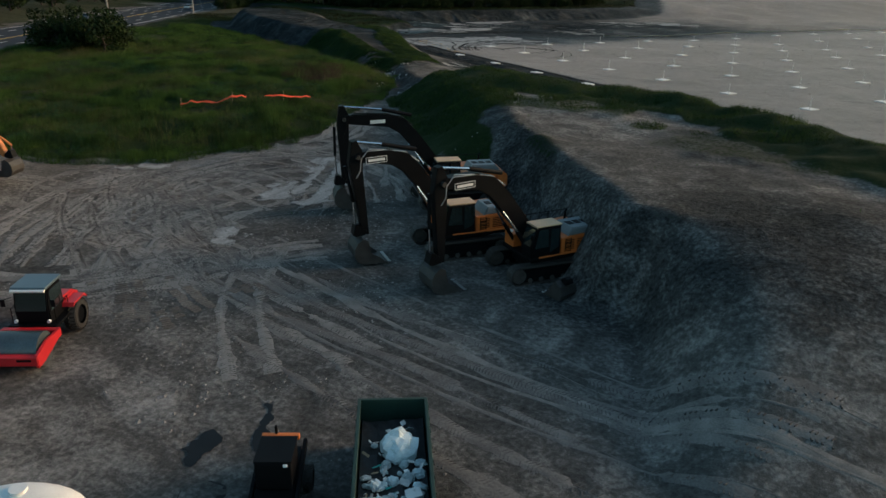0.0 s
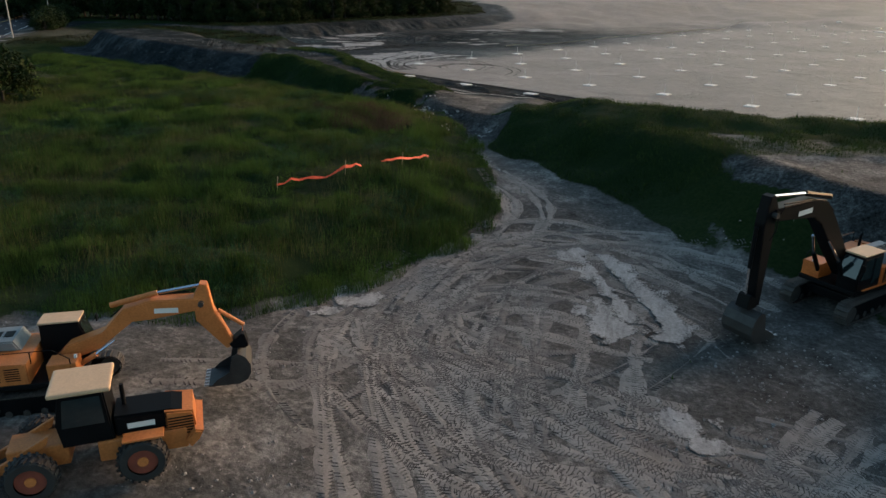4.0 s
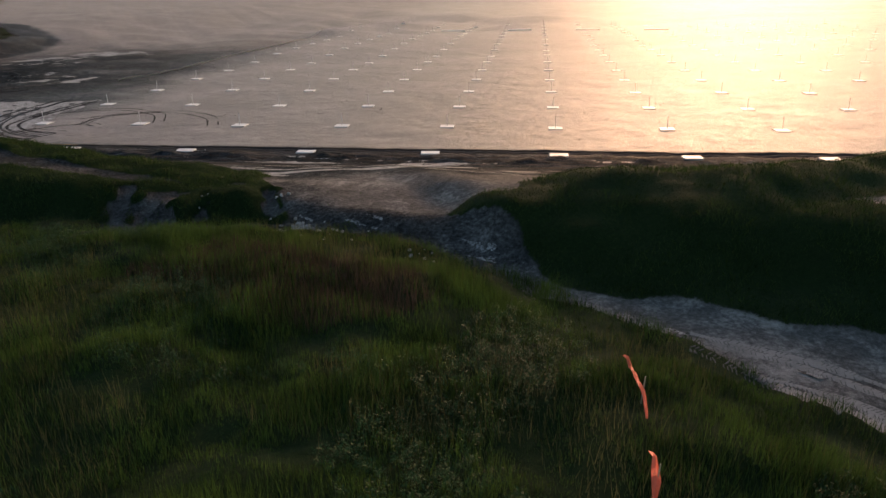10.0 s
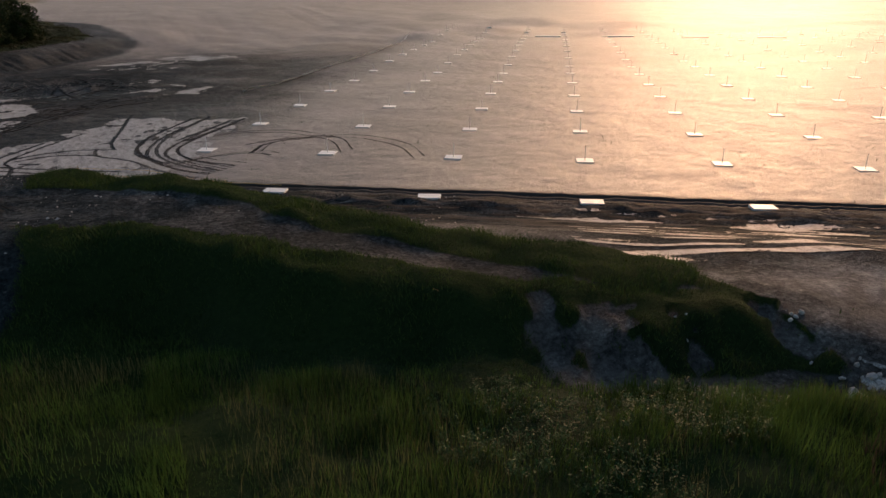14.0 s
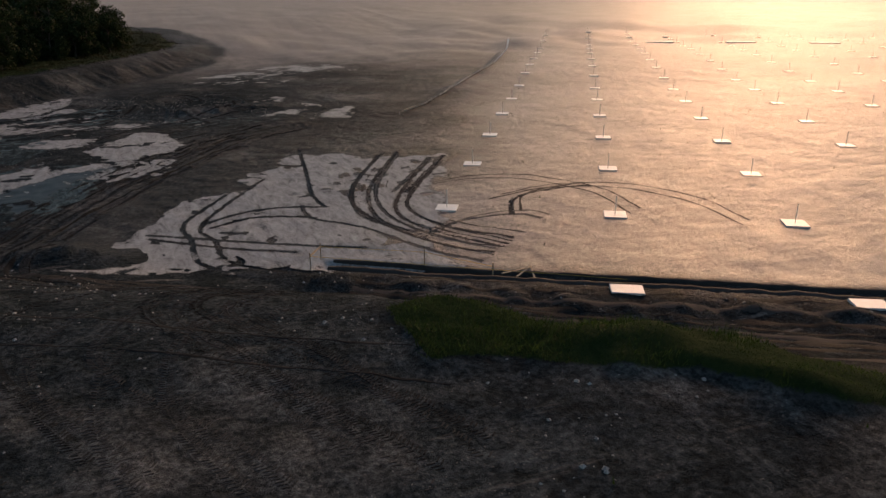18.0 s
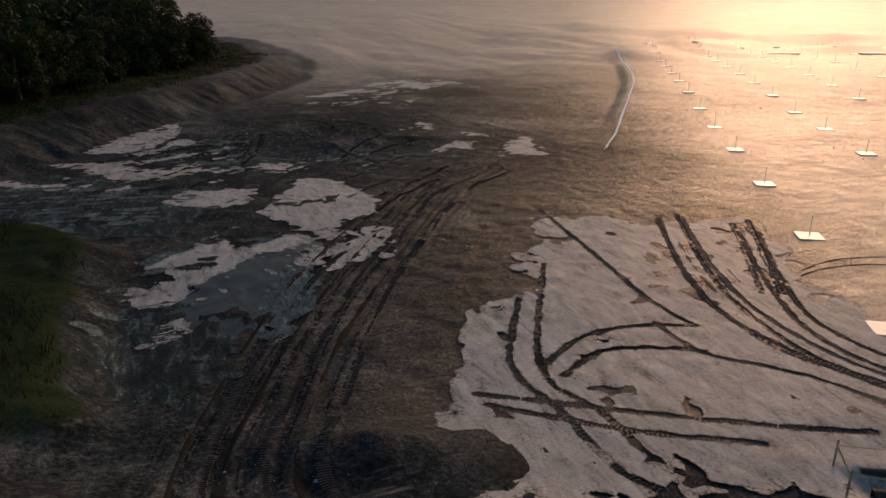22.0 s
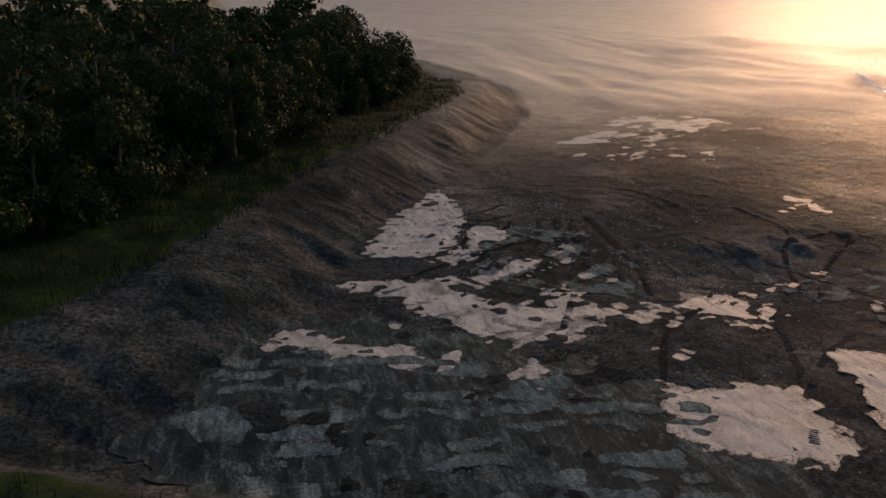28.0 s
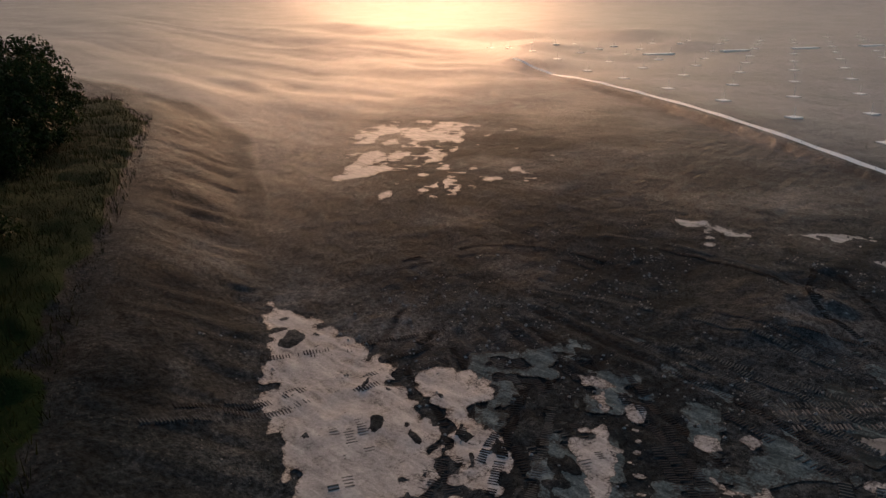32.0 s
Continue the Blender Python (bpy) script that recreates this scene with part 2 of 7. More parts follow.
def water_material(name, stops, rough=0.5, ripple=0.01, scale=0.7, gloss=0.12):
    """Silt left by standing water, or the water over it: stained in drawn-out patches, with fine grain."""
    m = bpy.data.materials.new(name)
    m.use_nodes = True
    n, k = m.node_tree.nodes, m.node_tree.links
    p = n["Principled BSDF"]
    co, mp = n.new("ShaderNodeTexCoord"), n.new("ShaderNodeMapping")
    mp.inputs["Rotation"].default_value, mp.inputs["Scale"].default_value = (0, 0, radians(37)), (1.7, 0.55, 1)
    k.new(co.outputs["Object"], mp.inputs["Vector"])
    t, g = n.new("ShaderNodeTexNoise"), n.new("ShaderNodeTexNoise")
    t.inputs["Scale"].default_value, t.inputs["Detail"].default_value, t.inputs["Roughness"].default_value, t.inputs["Distortion"].default_value = scale, 9, 0.62, 0.8
    g.inputs["Scale"].default_value, g.inputs["Detail"].default_value, g.inputs["Roughness"].default_value = 7.0, 8, 0.75
    k.new(mp.outputs[0], t.inputs["Vector"]); k.new(co.outputs["Object"], g.inputs["Vector"])
    ad = n.new("ShaderNodeMath"); ad.operation = "MULTIPLY_ADD"; ad.inputs[1].default_value = 0.45
    lo = n.new("ShaderNodeMath"); lo.operation = "MULTIPLY"; lo.inputs[1].default_value = 0.55
    k.new(t.outputs["Fac"], lo.inputs[0]); k.new(g.outputs["Fac"], ad.inputs[0]); k.new(lo.outputs[0], ad.inputs[2])
    r = n.new("ShaderNodeValToRGB")
    r.color_ramp.elements.new(0.5)
    for e, (at, c) in zip(r.color_ramp.elements, stops): e.position, e.color = at, (*c, 1)
    k.new(ad.outputs[0], r.inputs["Fac"])
    # the silt thins out to bare mud towards its margin
    at = n.new("ShaderNodeAttribute"); at.attribute_name = "core"
    sm = n.new("ShaderNodeMath"); sm.operation = "MULTIPLY_ADD"; sm.inputs[1].default_value = 2.6
    k.new(g.outputs["Fac"], sm.inputs[0]); k.new(at.outputs["Fac"], sm.inputs[2])
    mr = n.new("ShaderNodeMapRange"); mr.inputs["From Min"].default_value, mr.inputs["From Max"].default_value = 1.12, 1.6
    k.new(sm.outputs[0], mr.inputs["Value"])
    mx = n.new("ShaderNodeMix"); mx.data_type = "RGBA"; mx.inputs["A"].default_value = (0.030, 0.029, 0.028, 1)
    k.new(mr.outputs[0], mx.inputs["Factor"]); k.new(r.outputs["Color"], mx.inputs["B"]); k.new(mx.outputs["Result"], p.inputs["Base Color"])
    p.inputs["Roughness"].default_value, p.inputs["IOR"].default_value, p.inputs["Specular IOR Level"].default_value = rough, 1.33, gloss
    b = n.new("ShaderNodeBump"); b.inputs["Distance"].default_value = ripple
    k.new(ad.outputs[0], b.inputs["Height"]); k.new(b.outputs[0], p.inputs["Normal"])
    return m

SOIL = ground_material()
# silt and water whose bright sky reflection is put into a pale base colour
WATER = water_material("pale_silt_sky_reflection", [(0.37, (0.085, 0.086, 0.083)), (0.46, (0.235, 0.235, 0.228)), (0.60, (0.37, 0.37, 0.36))], 0.6, 0.05, 0.9, 0.08)
POOL = water_material("dark_pool_water", [(0.35, (0.014, 0.021, 0.024)), (0.5, (0.021, 0.031, 0.035)), (0.66, (0.034, 0.046, 0.050))], 0.45, 0.01, gloss=0.16)
SLIME = water_material("grey_green_silt_under_water", [(0.42, (0.009, 0.014, 0.016)), (0.52, (0.022, 0.032, 0.035)), (0.62, (0.085, 0.118, 0.124))], 0.8, 0.06, 0.95, 0.04)
GREYSILT = water_material("grey_wet_silt", [(0.40, (0.022, 0.036, 0.041)), (0.5, (0.060, 0.086, 0.094)), (0.62, (0.150, 0.195, 0.205))], 0.8, 0.08, 1.1, 0.02)
MARK = material("damp_tyre_print", (0.115, 0.110, 0.104), 0.85, spec=0.05, vary=0.35, scale=1.5)
CLOD = material("dry_crumbled_soil", (0.19, 0.178, 0.165), 0.9, spec=0.05, vary=0.4, scale=1.2)
STONE = material("pale_rubble", (0.30, 0.29, 0.275), 0.9, spec=0.1, vary=0.25, scale=2.0, per_object=0.3)
CONCRETE = material("new_concrete", (0.66, 0.65, 0.62), 0.5, vary=0.12, scale=2.0, bump=0.01)
STEEL = material("galvanised_tube", (0.5, 0.5, 0.5), 0.4, metal=0.7, vary=0.15)
GRASS = island_leaf("meadow_grass", (0.003, 0.016, 0.005), (0.078, 0.135, 0.028))
DRY = island_leaf("dry_seed_heads", (0.035, 0.045, 0.016), (0.12, 0.12, 0.05))
# grass darkened in its colour for the vignette and shade by the wood
VERGE = island_leaf("vignette_dark_grass", (0.003, 0.006, 0.002), (0.015, 0.020, 0.007))
WEED = island_leaf("broad_weed_leaves", (0.008, 0.030, 0.010), (0.038, 0.085, 0.026), 0.6, 0.2)
# bank grass, its colour lowered part way for vignette darkness
SWARD = island_leaf("shade_tinted_bank_grass", (0.006, 0.021, 0.006), (0.046, 0.076, 0.018))
LEAF = island_leaf("broad_leaves", (0.006, 0.014, 0.005), (0.022, 0.036, 0.011), 0.7, 0.2)
BARK = material("rough_bark", (0.03, 0.025, 0.02), 0.9, vary=0.4, scale=2, bump=0.03, bump_scale=12)
BLACK = material("black_machine_paint", (0.0045, 0.005, 0.006), 0.5, spec=0.1, vary=0.35, scale=1.2, bump=0.002)
ORANGE = material("weathered_construction_orange", (0.46, 0.115, 0.018), 0.5, vary=0.25, scale=0.9, second=(0.52, 0.15, 0.03))
YELLOW = material("old_construction_yellow", (0.42, 0.13, 0.026), 0.55, vary=0.25, scale=0.9, second=(0.48, 0.17, 0.045))
CREAM = material("sun_bleached_cream_roof", (0.52, 0.37, 0.23), 0.6, vary=0.15, scale=1.0)
GREY = material("grey_engine_cover", (0.17, 0.19, 0.20), 0.5, vary=0.2, scale=1.5)
TRACK = material("muddy_track_steel", (0.06, 0.055, 0.05), 0.6, metal=0.3, vary=0.5, scale=3)
WORN = material("worn_bucket_steel", (0.045, 0.044, 0.043), 0.55, metal=0.4, vary=0.4, scale=2)
CHROME = material("bright_piston_rod", (0.8, 0.8, 0.8), 0.18, metal=1.0, vary=0.05)
RUBBER = material("dusty_tyre_rubber", (0.022, 0.021, 0.020), 0.85, vary=0.4, scale=3)
RED = material("bright_red_paint", (0.44, 0.012, 0.02), 0.42, vary=0.18, scale=0.8)
CRIMSON = material("faded_crimson_sheet_steel", (0.30, 0.006, 0.028), 0.5, vary=0.25, scale=0.5, bump=0.004, bump_scale=4)
WHITE = material("white_paint", (0.72, 0.72, 0.70), 0.45, vary=0.1, scale=1.5)
TEAL = material("teal_plastic", (0.05, 0.30, 0.27), 0.45, vary=0.15)
GREEN = material("dark_green_skip_paint", (0.012, 0.035, 0.026), 0.55, vary=0.35, scale=1.2)
SACK = material("crumpled_plastic_sacks", (0.48, 0.55, 0.56), 0.4, vary=0.3, scale=2.5, per_object=0.35)
PAPER = material("white_waste", (0.62, 0.62, 0.60), 0.7, vary=0.3, scale=5, per_object=0.3)
FLAME = material("orange_barrier_mesh", (0.75, 0.09, 0.03), 0.6, vary=0.25, scale=4)
ASPHALT = material("road_asphalt", (0.030, 0.034, 0.041), 0.85, spec=0.08, vary=0.25, scale=0.15, bump=0.004)
LINE = material("road_paint", (0.68, 0.68, 0.66), 0.7, vary=0.15, scale=2)
AMBER = material("road_paint_yellow", (0.62, 0.40, 0.08), 0.7, vary=0.15, scale=2)
WOOD = material("rough_sawn_stake", (0.34, 0.26, 0.17), 0.8, vary=0.3, scale=4)
LAMPGLASS = material("clear_lamp_lens", (0.75, 0.78, 0.8), 0.12, vary=0.05)

def glass_material(name, tint):
    m = bpy.data.materials.new(name)
    m.use_nodes = True
    p = m.node_tree.nodes["Principled BSDF"]
    p.inputs["Base Color"].default_value, p.inputs["Roughness"].default_value = (*tint, 1), 0.06
    p.inputs["Specular IOR Level"].default_value = 0.8
    return m
GLASS = glass_material("dark_tinted_glass", (0.012, 0.02, 0.022))

# ---- helpers for building ----
def part(name, bm, mat, parent=None, label="", smooth=False):
    me = bpy.data.meshes.new(name)
    if smooth:
        for f in bm.faces: f.smooth = True
    bm.to_mesh(me); bm.free()
    me.materials.append(mat)
    ob = new(name, me)
    if parent: ob.parent = parent
    if label: tagged(ob, label=label)
    return ob

def sheet(name, verts, faces, mat, parent=None, smooth=False):
    me = bpy.data.meshes.new(name)
    me.from_pydata(verts, [], faces)
    if smooth: me.shade_smooth()
    me.materials.append(mat)
    ob = new(name, me)
    if parent: ob.parent = parent
    return ob

def smooth_step(a, b, v):
    t = np.clip((v - a) / (b - a), 0, 1)
    return t * t * (3 - 2 * t)

def value_noise(x, y, scale, seed=0):
    """Smooth noise, -1 to 1."""
    x, y = np.asarray(x, float) / scale, np.asarray(y, float) / scale
    xi, yi = np.floor(x).astype(np.int64), np.floor(y).astype(np.int64)
    fx, fy = x - xi, y - yi
    fx, fy = fx * fx * (3 - 2 * fx), fy * fy * (3 - 2 * fy)
    def rnd(i, j):
        h = (i * 374761393 + j * 668265263 + seed * 1442695041) & 0x7FFFFFFF
        h = ((h ^ (h >> 13)) * 1274126177) & 0x7FFFFFFF
        return ((h ^ (h >> 16)) & 0xFFFF) / 32767.5 - 1
    a, b, c, d = rnd(xi, yi), rnd(xi + 1, yi), rnd(xi, yi + 1), rnd(xi + 1, yi + 1)
    return (a * (1 - fx) + b * fx) * (1 - fy) + (c * (1 - fx) + d * fx) * fy

def fractal(x, y, scale, octaves=4, seed=0):
    out, amp = 0, 1.0
    for o in range(octaves):
        out = out + amp * value_noise(x, y, scale / 2**o, seed + o)
        amp *= 0.5
    return out

def line_dist(x, y, pts, closed=False):
    """The distance to a line through points."""
    best = np.full(np.shape(x), 1e9)
    for (ax, ay), (bx, by) in zip(pts, pts[1:] + ([pts[0]] if closed else [])):
        dx, dy = bx - ax, by - ay
        t = np.clip(((x - ax) * dx + (y - ay) * dy) / max(dx * dx + dy * dy, 1e-9), 0, 1)
        best = np.minimum(best, np.hypot(x - ax - t * dx, y - ay - t * dy))
    return best

def area_dist(x, y, pts):
    """The distance to an outline: below zero inside."""
    inside = np.zeros(np.shape(x), bool)
    for (ax, ay), (bx, by) in zip(pts, pts[1:] + [pts[0]]):
        if ay != by:
            inside ^= ((ay > y) != (by > y)) & (x < (bx - ax) * (y - ay) / (by - ay) + ax)
    return np.where(inside, -1, 1) * line_dist(x, y, pts, True)

# ---- the plan of the site ----
EAST_FRONT = [(-8.6, 75.2), (-6.5, 72), (-2.5, 68.2), (1, 66.3), (5, 62.5), (9, 59.5), (13.5, 55.8), (17.5, 53), (20.8, 48.5), (25.5, 41.5), (30, 36.2), (36.5, 29.5), (40.5, 25), (46, 26), (60, 31), (90, 25), (130, 10)]
EAST_BACK = [(130, 22), (90, 33), (70, 37), (55, 41), (48, 46), (41, 53), (33, 57), (23, 58), (15, 59.5), (8, 64), (2, 69.5), (-4.5, 76.5)]
CREST = EAST_BACK[:10]
EAST = EAST_FRONT + EAST_BACK
WEST_FRONT = [(-9.6, 76.3), (-12.8, 77.4), (-16, 79), (-20, 81), (-25, 83.8), (-28.5, 85.8), (-31.5, 89), (-36, 92), (-40, 93.6), (-50, 98), (-64, 103), (-80, 112), (-92, 124)]
WEST_BACK = [(-88, 130), (-72, 115), (-58, 108), (-47, 105), (-40.5, 107), (-34, 104), (-29, 98.5), (-24, 92), (-18, 87), (-12, 82)]
WEST = WEST_FRONT + WEST_BACK
FENCE = [(-18, 181), (-10.5, 190.5), (-3.5, 200), (7, 214), (22, 235), (38, 262), (52, 288)]
STAND = [(-19, 64.5), (-14.5, 67), (-11, 64), (-7.4, 58.5), (-7.3, 55), (-9.5, 53.4), (-13, 53.6), (-16, 58)]
MEADOW = [(-7, 19.2), (-4.2, 21.2), (-2.6, 23.8), (-0.4, 27), (1.5, 29.8), (3.4, 33), (4.6, 37), (4.3, 42), (2.6, 47.5), (0.6, 54), (-2.4, 62), (-7, 69), (-14, 72.5), (-24, 77), (-34, 83), (-46, 89),
          (-62, 95), (-80, 104), (-100, 112), (-92, 84), (-80, 62), (-66, 40), (-40, 22), (-22, 17)]
BANK = [(-69.5, 140), (-70.5, 150), (-70, 160), (-74, 166), (-80, 169.5), (-90, 175), (-140, 184), (-160, 140), (-104, 118), (-86, 130)]
WOODS = [(-97, 183), (-90, 189.5), (-87, 194), (-82, 205), (-73.5, 221), (-67, 231.5), (-58, 247), (-47, 266), (-43, 283), (-52, 310), (-80, 370), (-160, 700), (-900, 600), (-600, 178), (-150, 184)]
ROAD_A, ROAD_DIR = (-84.0, 66.0), (-0.555, 0.832)

def along_works(x, y):
    return 0.867 * x - 0.5 * y, 0.5 * x + 0.867 * y

def road_off(x, y):
    """How far beyond the road's near edge, and how far along."""
    dx, dy = x - ROAD_A[0], y - ROAD_A[1]
    return -(dx * ROAD_DIR[1] - dy * ROAD_DIR[0]), dx * ROAD_DIR[0] + dy * ROAD_DIR[1]

HAUL = [(-35, 178), (-42.5, 171), (-49.5, 160), (-55.2, 151), (-60, 141), (-62, 134), (-60, 128), (-54, 124), (-44, 119), (-33, 111.5)]
FAN = [[(-59.9, 211.8), (-64.7, 209.3), (-69.9, 206.3)], [(-60.6, 208.5), (-64.3, 207.2), (-66.7, 202.7), (-68.8, 199.5)], [(-59.8, 207.5), (-62.3, 203.5), (-65.3, 198.9), (-67, 196.6)],
       [(-58.8, 206.4), (-60.9, 201.8), (-63.6, 197), (-65.3, 194.7)], [(-56.1, 206.5), (-57.8, 201.7), (-59.5, 196.1), (-61.6, 191.6)], [(-53.2, 206.7), (-54.2, 200.4), (-55.2, 194.1), (-57.2, 188.8)],
       [(-50.3, 208.7), (-48.7, 201.7), (-48.6, 195.1), (-49.4, 189.1)], [(-54.3, 217.5), (-47.9, 215.4), (-44.8, 210.2), (-45.5, 203.3)], [(-41.7, 212.2), (-38.6, 206.8), (-39, 200.4), (-41.9, 194.2)]]

def rut_depth(x, y):
    """How deep wheels have pressed the soil, 0 to 1, with ridges squeezed up beside them below zero."""
    out = np.zeros(np.shape(x))
    near = (x > -92) & (x < -14) & (y > 92) & (y < 226)
    px, py = x[near], y[near]
    v = np.zeros(px.shape)
    wob = 0.35 * value_noise(px, py, 6, 61)
    d = line_dist(px, py, HAUL) + wob
    v = np.where(d < 4.2, np.cos(d * 2 * np.pi / 1.15) * smooth_step(4.2, 3.0, d) * (0.55 + 0.5 * value_noise(px, py, 3, 62)), v)
    for i, line in enumerate(FAN[:6]):
        d = line_dist(px, py, line) + 0.5 * wob
        for e in (d, line_dist(px, py, [(a + 1.5, b + 0.9) for a, b in line]) + 0.4 * wob):
            v = v + 0.55 * np.exp(-(e / 0.3) ** 2) - 0.4 * np.exp(-((e - 0.55) / 0.2) ** 2)
    # long scrapes over the ramp of the west bank
    q = (py + 0.55 * px) + 0.8 * value_noise(px, py, 8, 63)
    ramp = smooth_step(-26, -34, px) * smooth_step(134, 126, py) * smooth_step(75, 79, q)
    v = v + ramp * (1.1 * np.abs(fractal(q * 1.0, (px - 0.55 * py) * 0.16, 2.2, 3, 64)) + 0.5 * np.abs(fractal(px, py, 1.4, 3, 65)))
    out[near] = v
    return out

GULLIES = [[(-14.3, 77.6), (-14.7, 76.2), (-15.2, 74.4)], [(-17.6, 79.4), (-18.2, 77.6), (-18.8, 75.8)], [(-19.6, 80.4), (-20.2, 78.4), (-21, 76.8)], [(-16.4, 78.6), (-17, 76.6), (-17.6, 75.2)], [(-10.4, 76.4), (-10.6, 74.4), (-10.9, 72.8)]]
def gullies(x, y):
    """1 in the pale washed-out runnels of the west mound."""
    x, y = np.asarray(x, float), np.asarray(y, float)
    out = np.zeros(np.shape(x))
    near = (x > -26) & (x < -6) & (y > 70) & (y < 84)
    px, py = x[near], y[near]
    v = np.zeros(px.shape)
    for i, line in enumerate(GULLIES):
        d = line_dist(px, py, line) + 0.6 * fractal(px, py, 1.1, 3, 320 + i)
        v = np.maximum(v, smooth_step((0.55, 1.3, 1.1, 0.9, 0.5)[i], 0.1, d))
    out[near] = v
    return out

def fence_side(x, y):
    """The distance from the silt fence, above zero on the pad."""
    d = line_dist(x, y, FENCE)
    on = np.interp(y, [p[1] for p in FENCE], [p[0] for p in FENCE])
    return np.where(x > on, d, -d)

def height(x, y, rough=True):
    x, y = np.asarray(x, float), np.asarray(y, float)
    u, s = along_works(x, y)
    yard = 0.022 * np.clip(26 - x, 0, 45) + 1.3 * smooth_step(22, 52, y) + 1.6 * np.exp(-((x + 6) ** 2 + (y - 9) ** 2) / 95)
    pit = -0.1 + 0.6 * np.exp(-((x + 60) ** 2 + (y - 164) ** 2) / 260) - 0.55 * smooth_step(178, 198, y) + 4.5 * smooth_step(150, 200, -u) * smooth_step(225, 300, y)
    w = smooth_step(72, 85, s)
    z = yard * (1 - w) + pit * w
    dm = area_dist(x, y, MEADOW)
    z = z + 0.85 * smooth_step(0, -7, dm + 0.6 * value_noise(x, y, 5, 3)) * (1 + 0.25 * value_noise(x, y, 14, 8))
    wob = 0.9 * fractal(x, y, 7, 3, 21)
    de = area_dist(x, y, EAST) + wob * 0.45 * smooth_step(-12, 8, x)
    front = smooth_step(-2.5, 2.5, line_dist(x, y, EAST_BACK) - line_dist(x, y, EAST_FRONT))
    we = front * (4.2 + 4.6 * smooth_step(-2, 5, x) - 5.2 * smooth_step(15, 34, x) + 20 * smooth_step(41, 50, x)) + (1 - front) * 15
    top = 3.1 + 1.1 * smooth_step(-1, 3, x) + 0.8 * smooth_step(4, 12, x)
    z = z + (top - z) * smooth_step(1, 0, np.maximum(de, 0) / we)
    z = z + 0.7 * np.exp(-(line_dist(x, y, CREST) / 2.4) ** 2)
    dw = area_dist(x, y, WEST) + wob * 0.7
    front = 1 - smooth_step(-4, 4, (y - 95) + 0.72 * (x + 35))
    ww = front * 4.8 + (1 - front) * (7 + 18 * smooth_step(-35, -50, x))
    top = 3.4 + 1.8 * smooth_step(-12, -34, x) + 0.5 * smooth_step(-45, -65, x)
    z = z + np.maximum(top - z, 0) * smooth_step(1, 0, np.maximum(dw, 0) / ww)
    # eroded gullies down the face of the west mound
    z = z - 0.35 * gullies(x, y)
    db = area_dist(x, y, BANK) + wob * 0.5
    z = z + np.maximum(1.7 - z, 0) * smooth_step(1, 0, np.maximum(db, 0) / 4.0)
    dt = area_dist(x, y, WOODS) + wob * 0.8
    z = z + np.maximum(2.6 - z, 0) * smooth_step(1, 0, np.maximum(dt, 0) / 9.5)
    ro, _ = road_off(x, y)
    z = z + (1.6 - z) * smooth_step(-9, -1, ro) * smooth_step(60, 34, ro)
    z = z + 30 * smooth_step(480, 1300, np.hypot(x + 60, y - 150))
    # uneven spoil beyond the works
    far = smooth_step(245, 300, y) * smooth_step(700, 420, y)
    z = z + far * (2.2 * np.abs(fractal(x * 0.8 + y * 0.3, y * 0.9 - x * 0.5, 46, 3, 33)) + 0.8 * fractal(x, y, 18, 3, 36))
    # the pad's edge, a step down to the churned ground along the silt fence
    df = fence_side(x, y)
    z = z + 0.95 * smooth_step(-2.6, -0.5, df) * smooth_step(182, 225, y) * smooth_step(290, 245, y)
    # the footing trench and the haul road's ruts
    z = z - 0.42 * smooth_step(0.9, 0.4, np.abs(s - 90.2)) * smooth_step(-100, -98, u) * (dw > 8)
    if rough:
        soft = smooth_step(0, 30, np.abs(ro))
        z = z + (0.07 * fractal(x, y, 5, 4, 40) + 0.03 * value_noise(x, y, 0.9, 50)) * soft
        z = z + turf_mask(x, y) * (0.2 + 0.24 * fractal(x, y, 3.2, 3, 60) + 0.22 * np.abs(fractal(x, y, 2.4, 2, 68)))
        slope = smooth_step(0.5, 3, dt) * smooth_step(10, 7, dt)
        z = z + slope * 0.17 * fractal((x * 0.55 + y * 0.83) * 1.0, (y * 0.55 - x * 0.83) * 0.12, 1.5, 3, 70)
        z = z - 0.10 * rut_depth(x, y)
        mire = smooth_step(-93, -103, u) * smooth_step(92, 96, s) * smooth_step(235, 215, y) * (dt > 1)
        z = z + mire * (0.10 * np.abs(fractal(x, y, 1.6, 3, 66)) - 0.05)
        # spoil heap and churned haul road by the trench
        z = z + 0.35 * np.abs(fractal(x, y, 2.6, 3, 81)) * np.exp(-((s - 86.5) / 2.6) ** 2) * (u > -99)
        z = z + 0.55 * np.exp(-(((u + 117) / 4.0) ** 2 + ((s - 88.8) / 1.6) ** 2)) * (1 + 0.5 * fractal(x, y, 1.8, 3, 85))
        z = z + 0.7 * np.exp(-(((x + 42) / 9) ** 2 + ((y - 196) / 4) ** 2)) * (1 + 0.4 * fractal(x, y, 2.2, 3, 86))
    return z

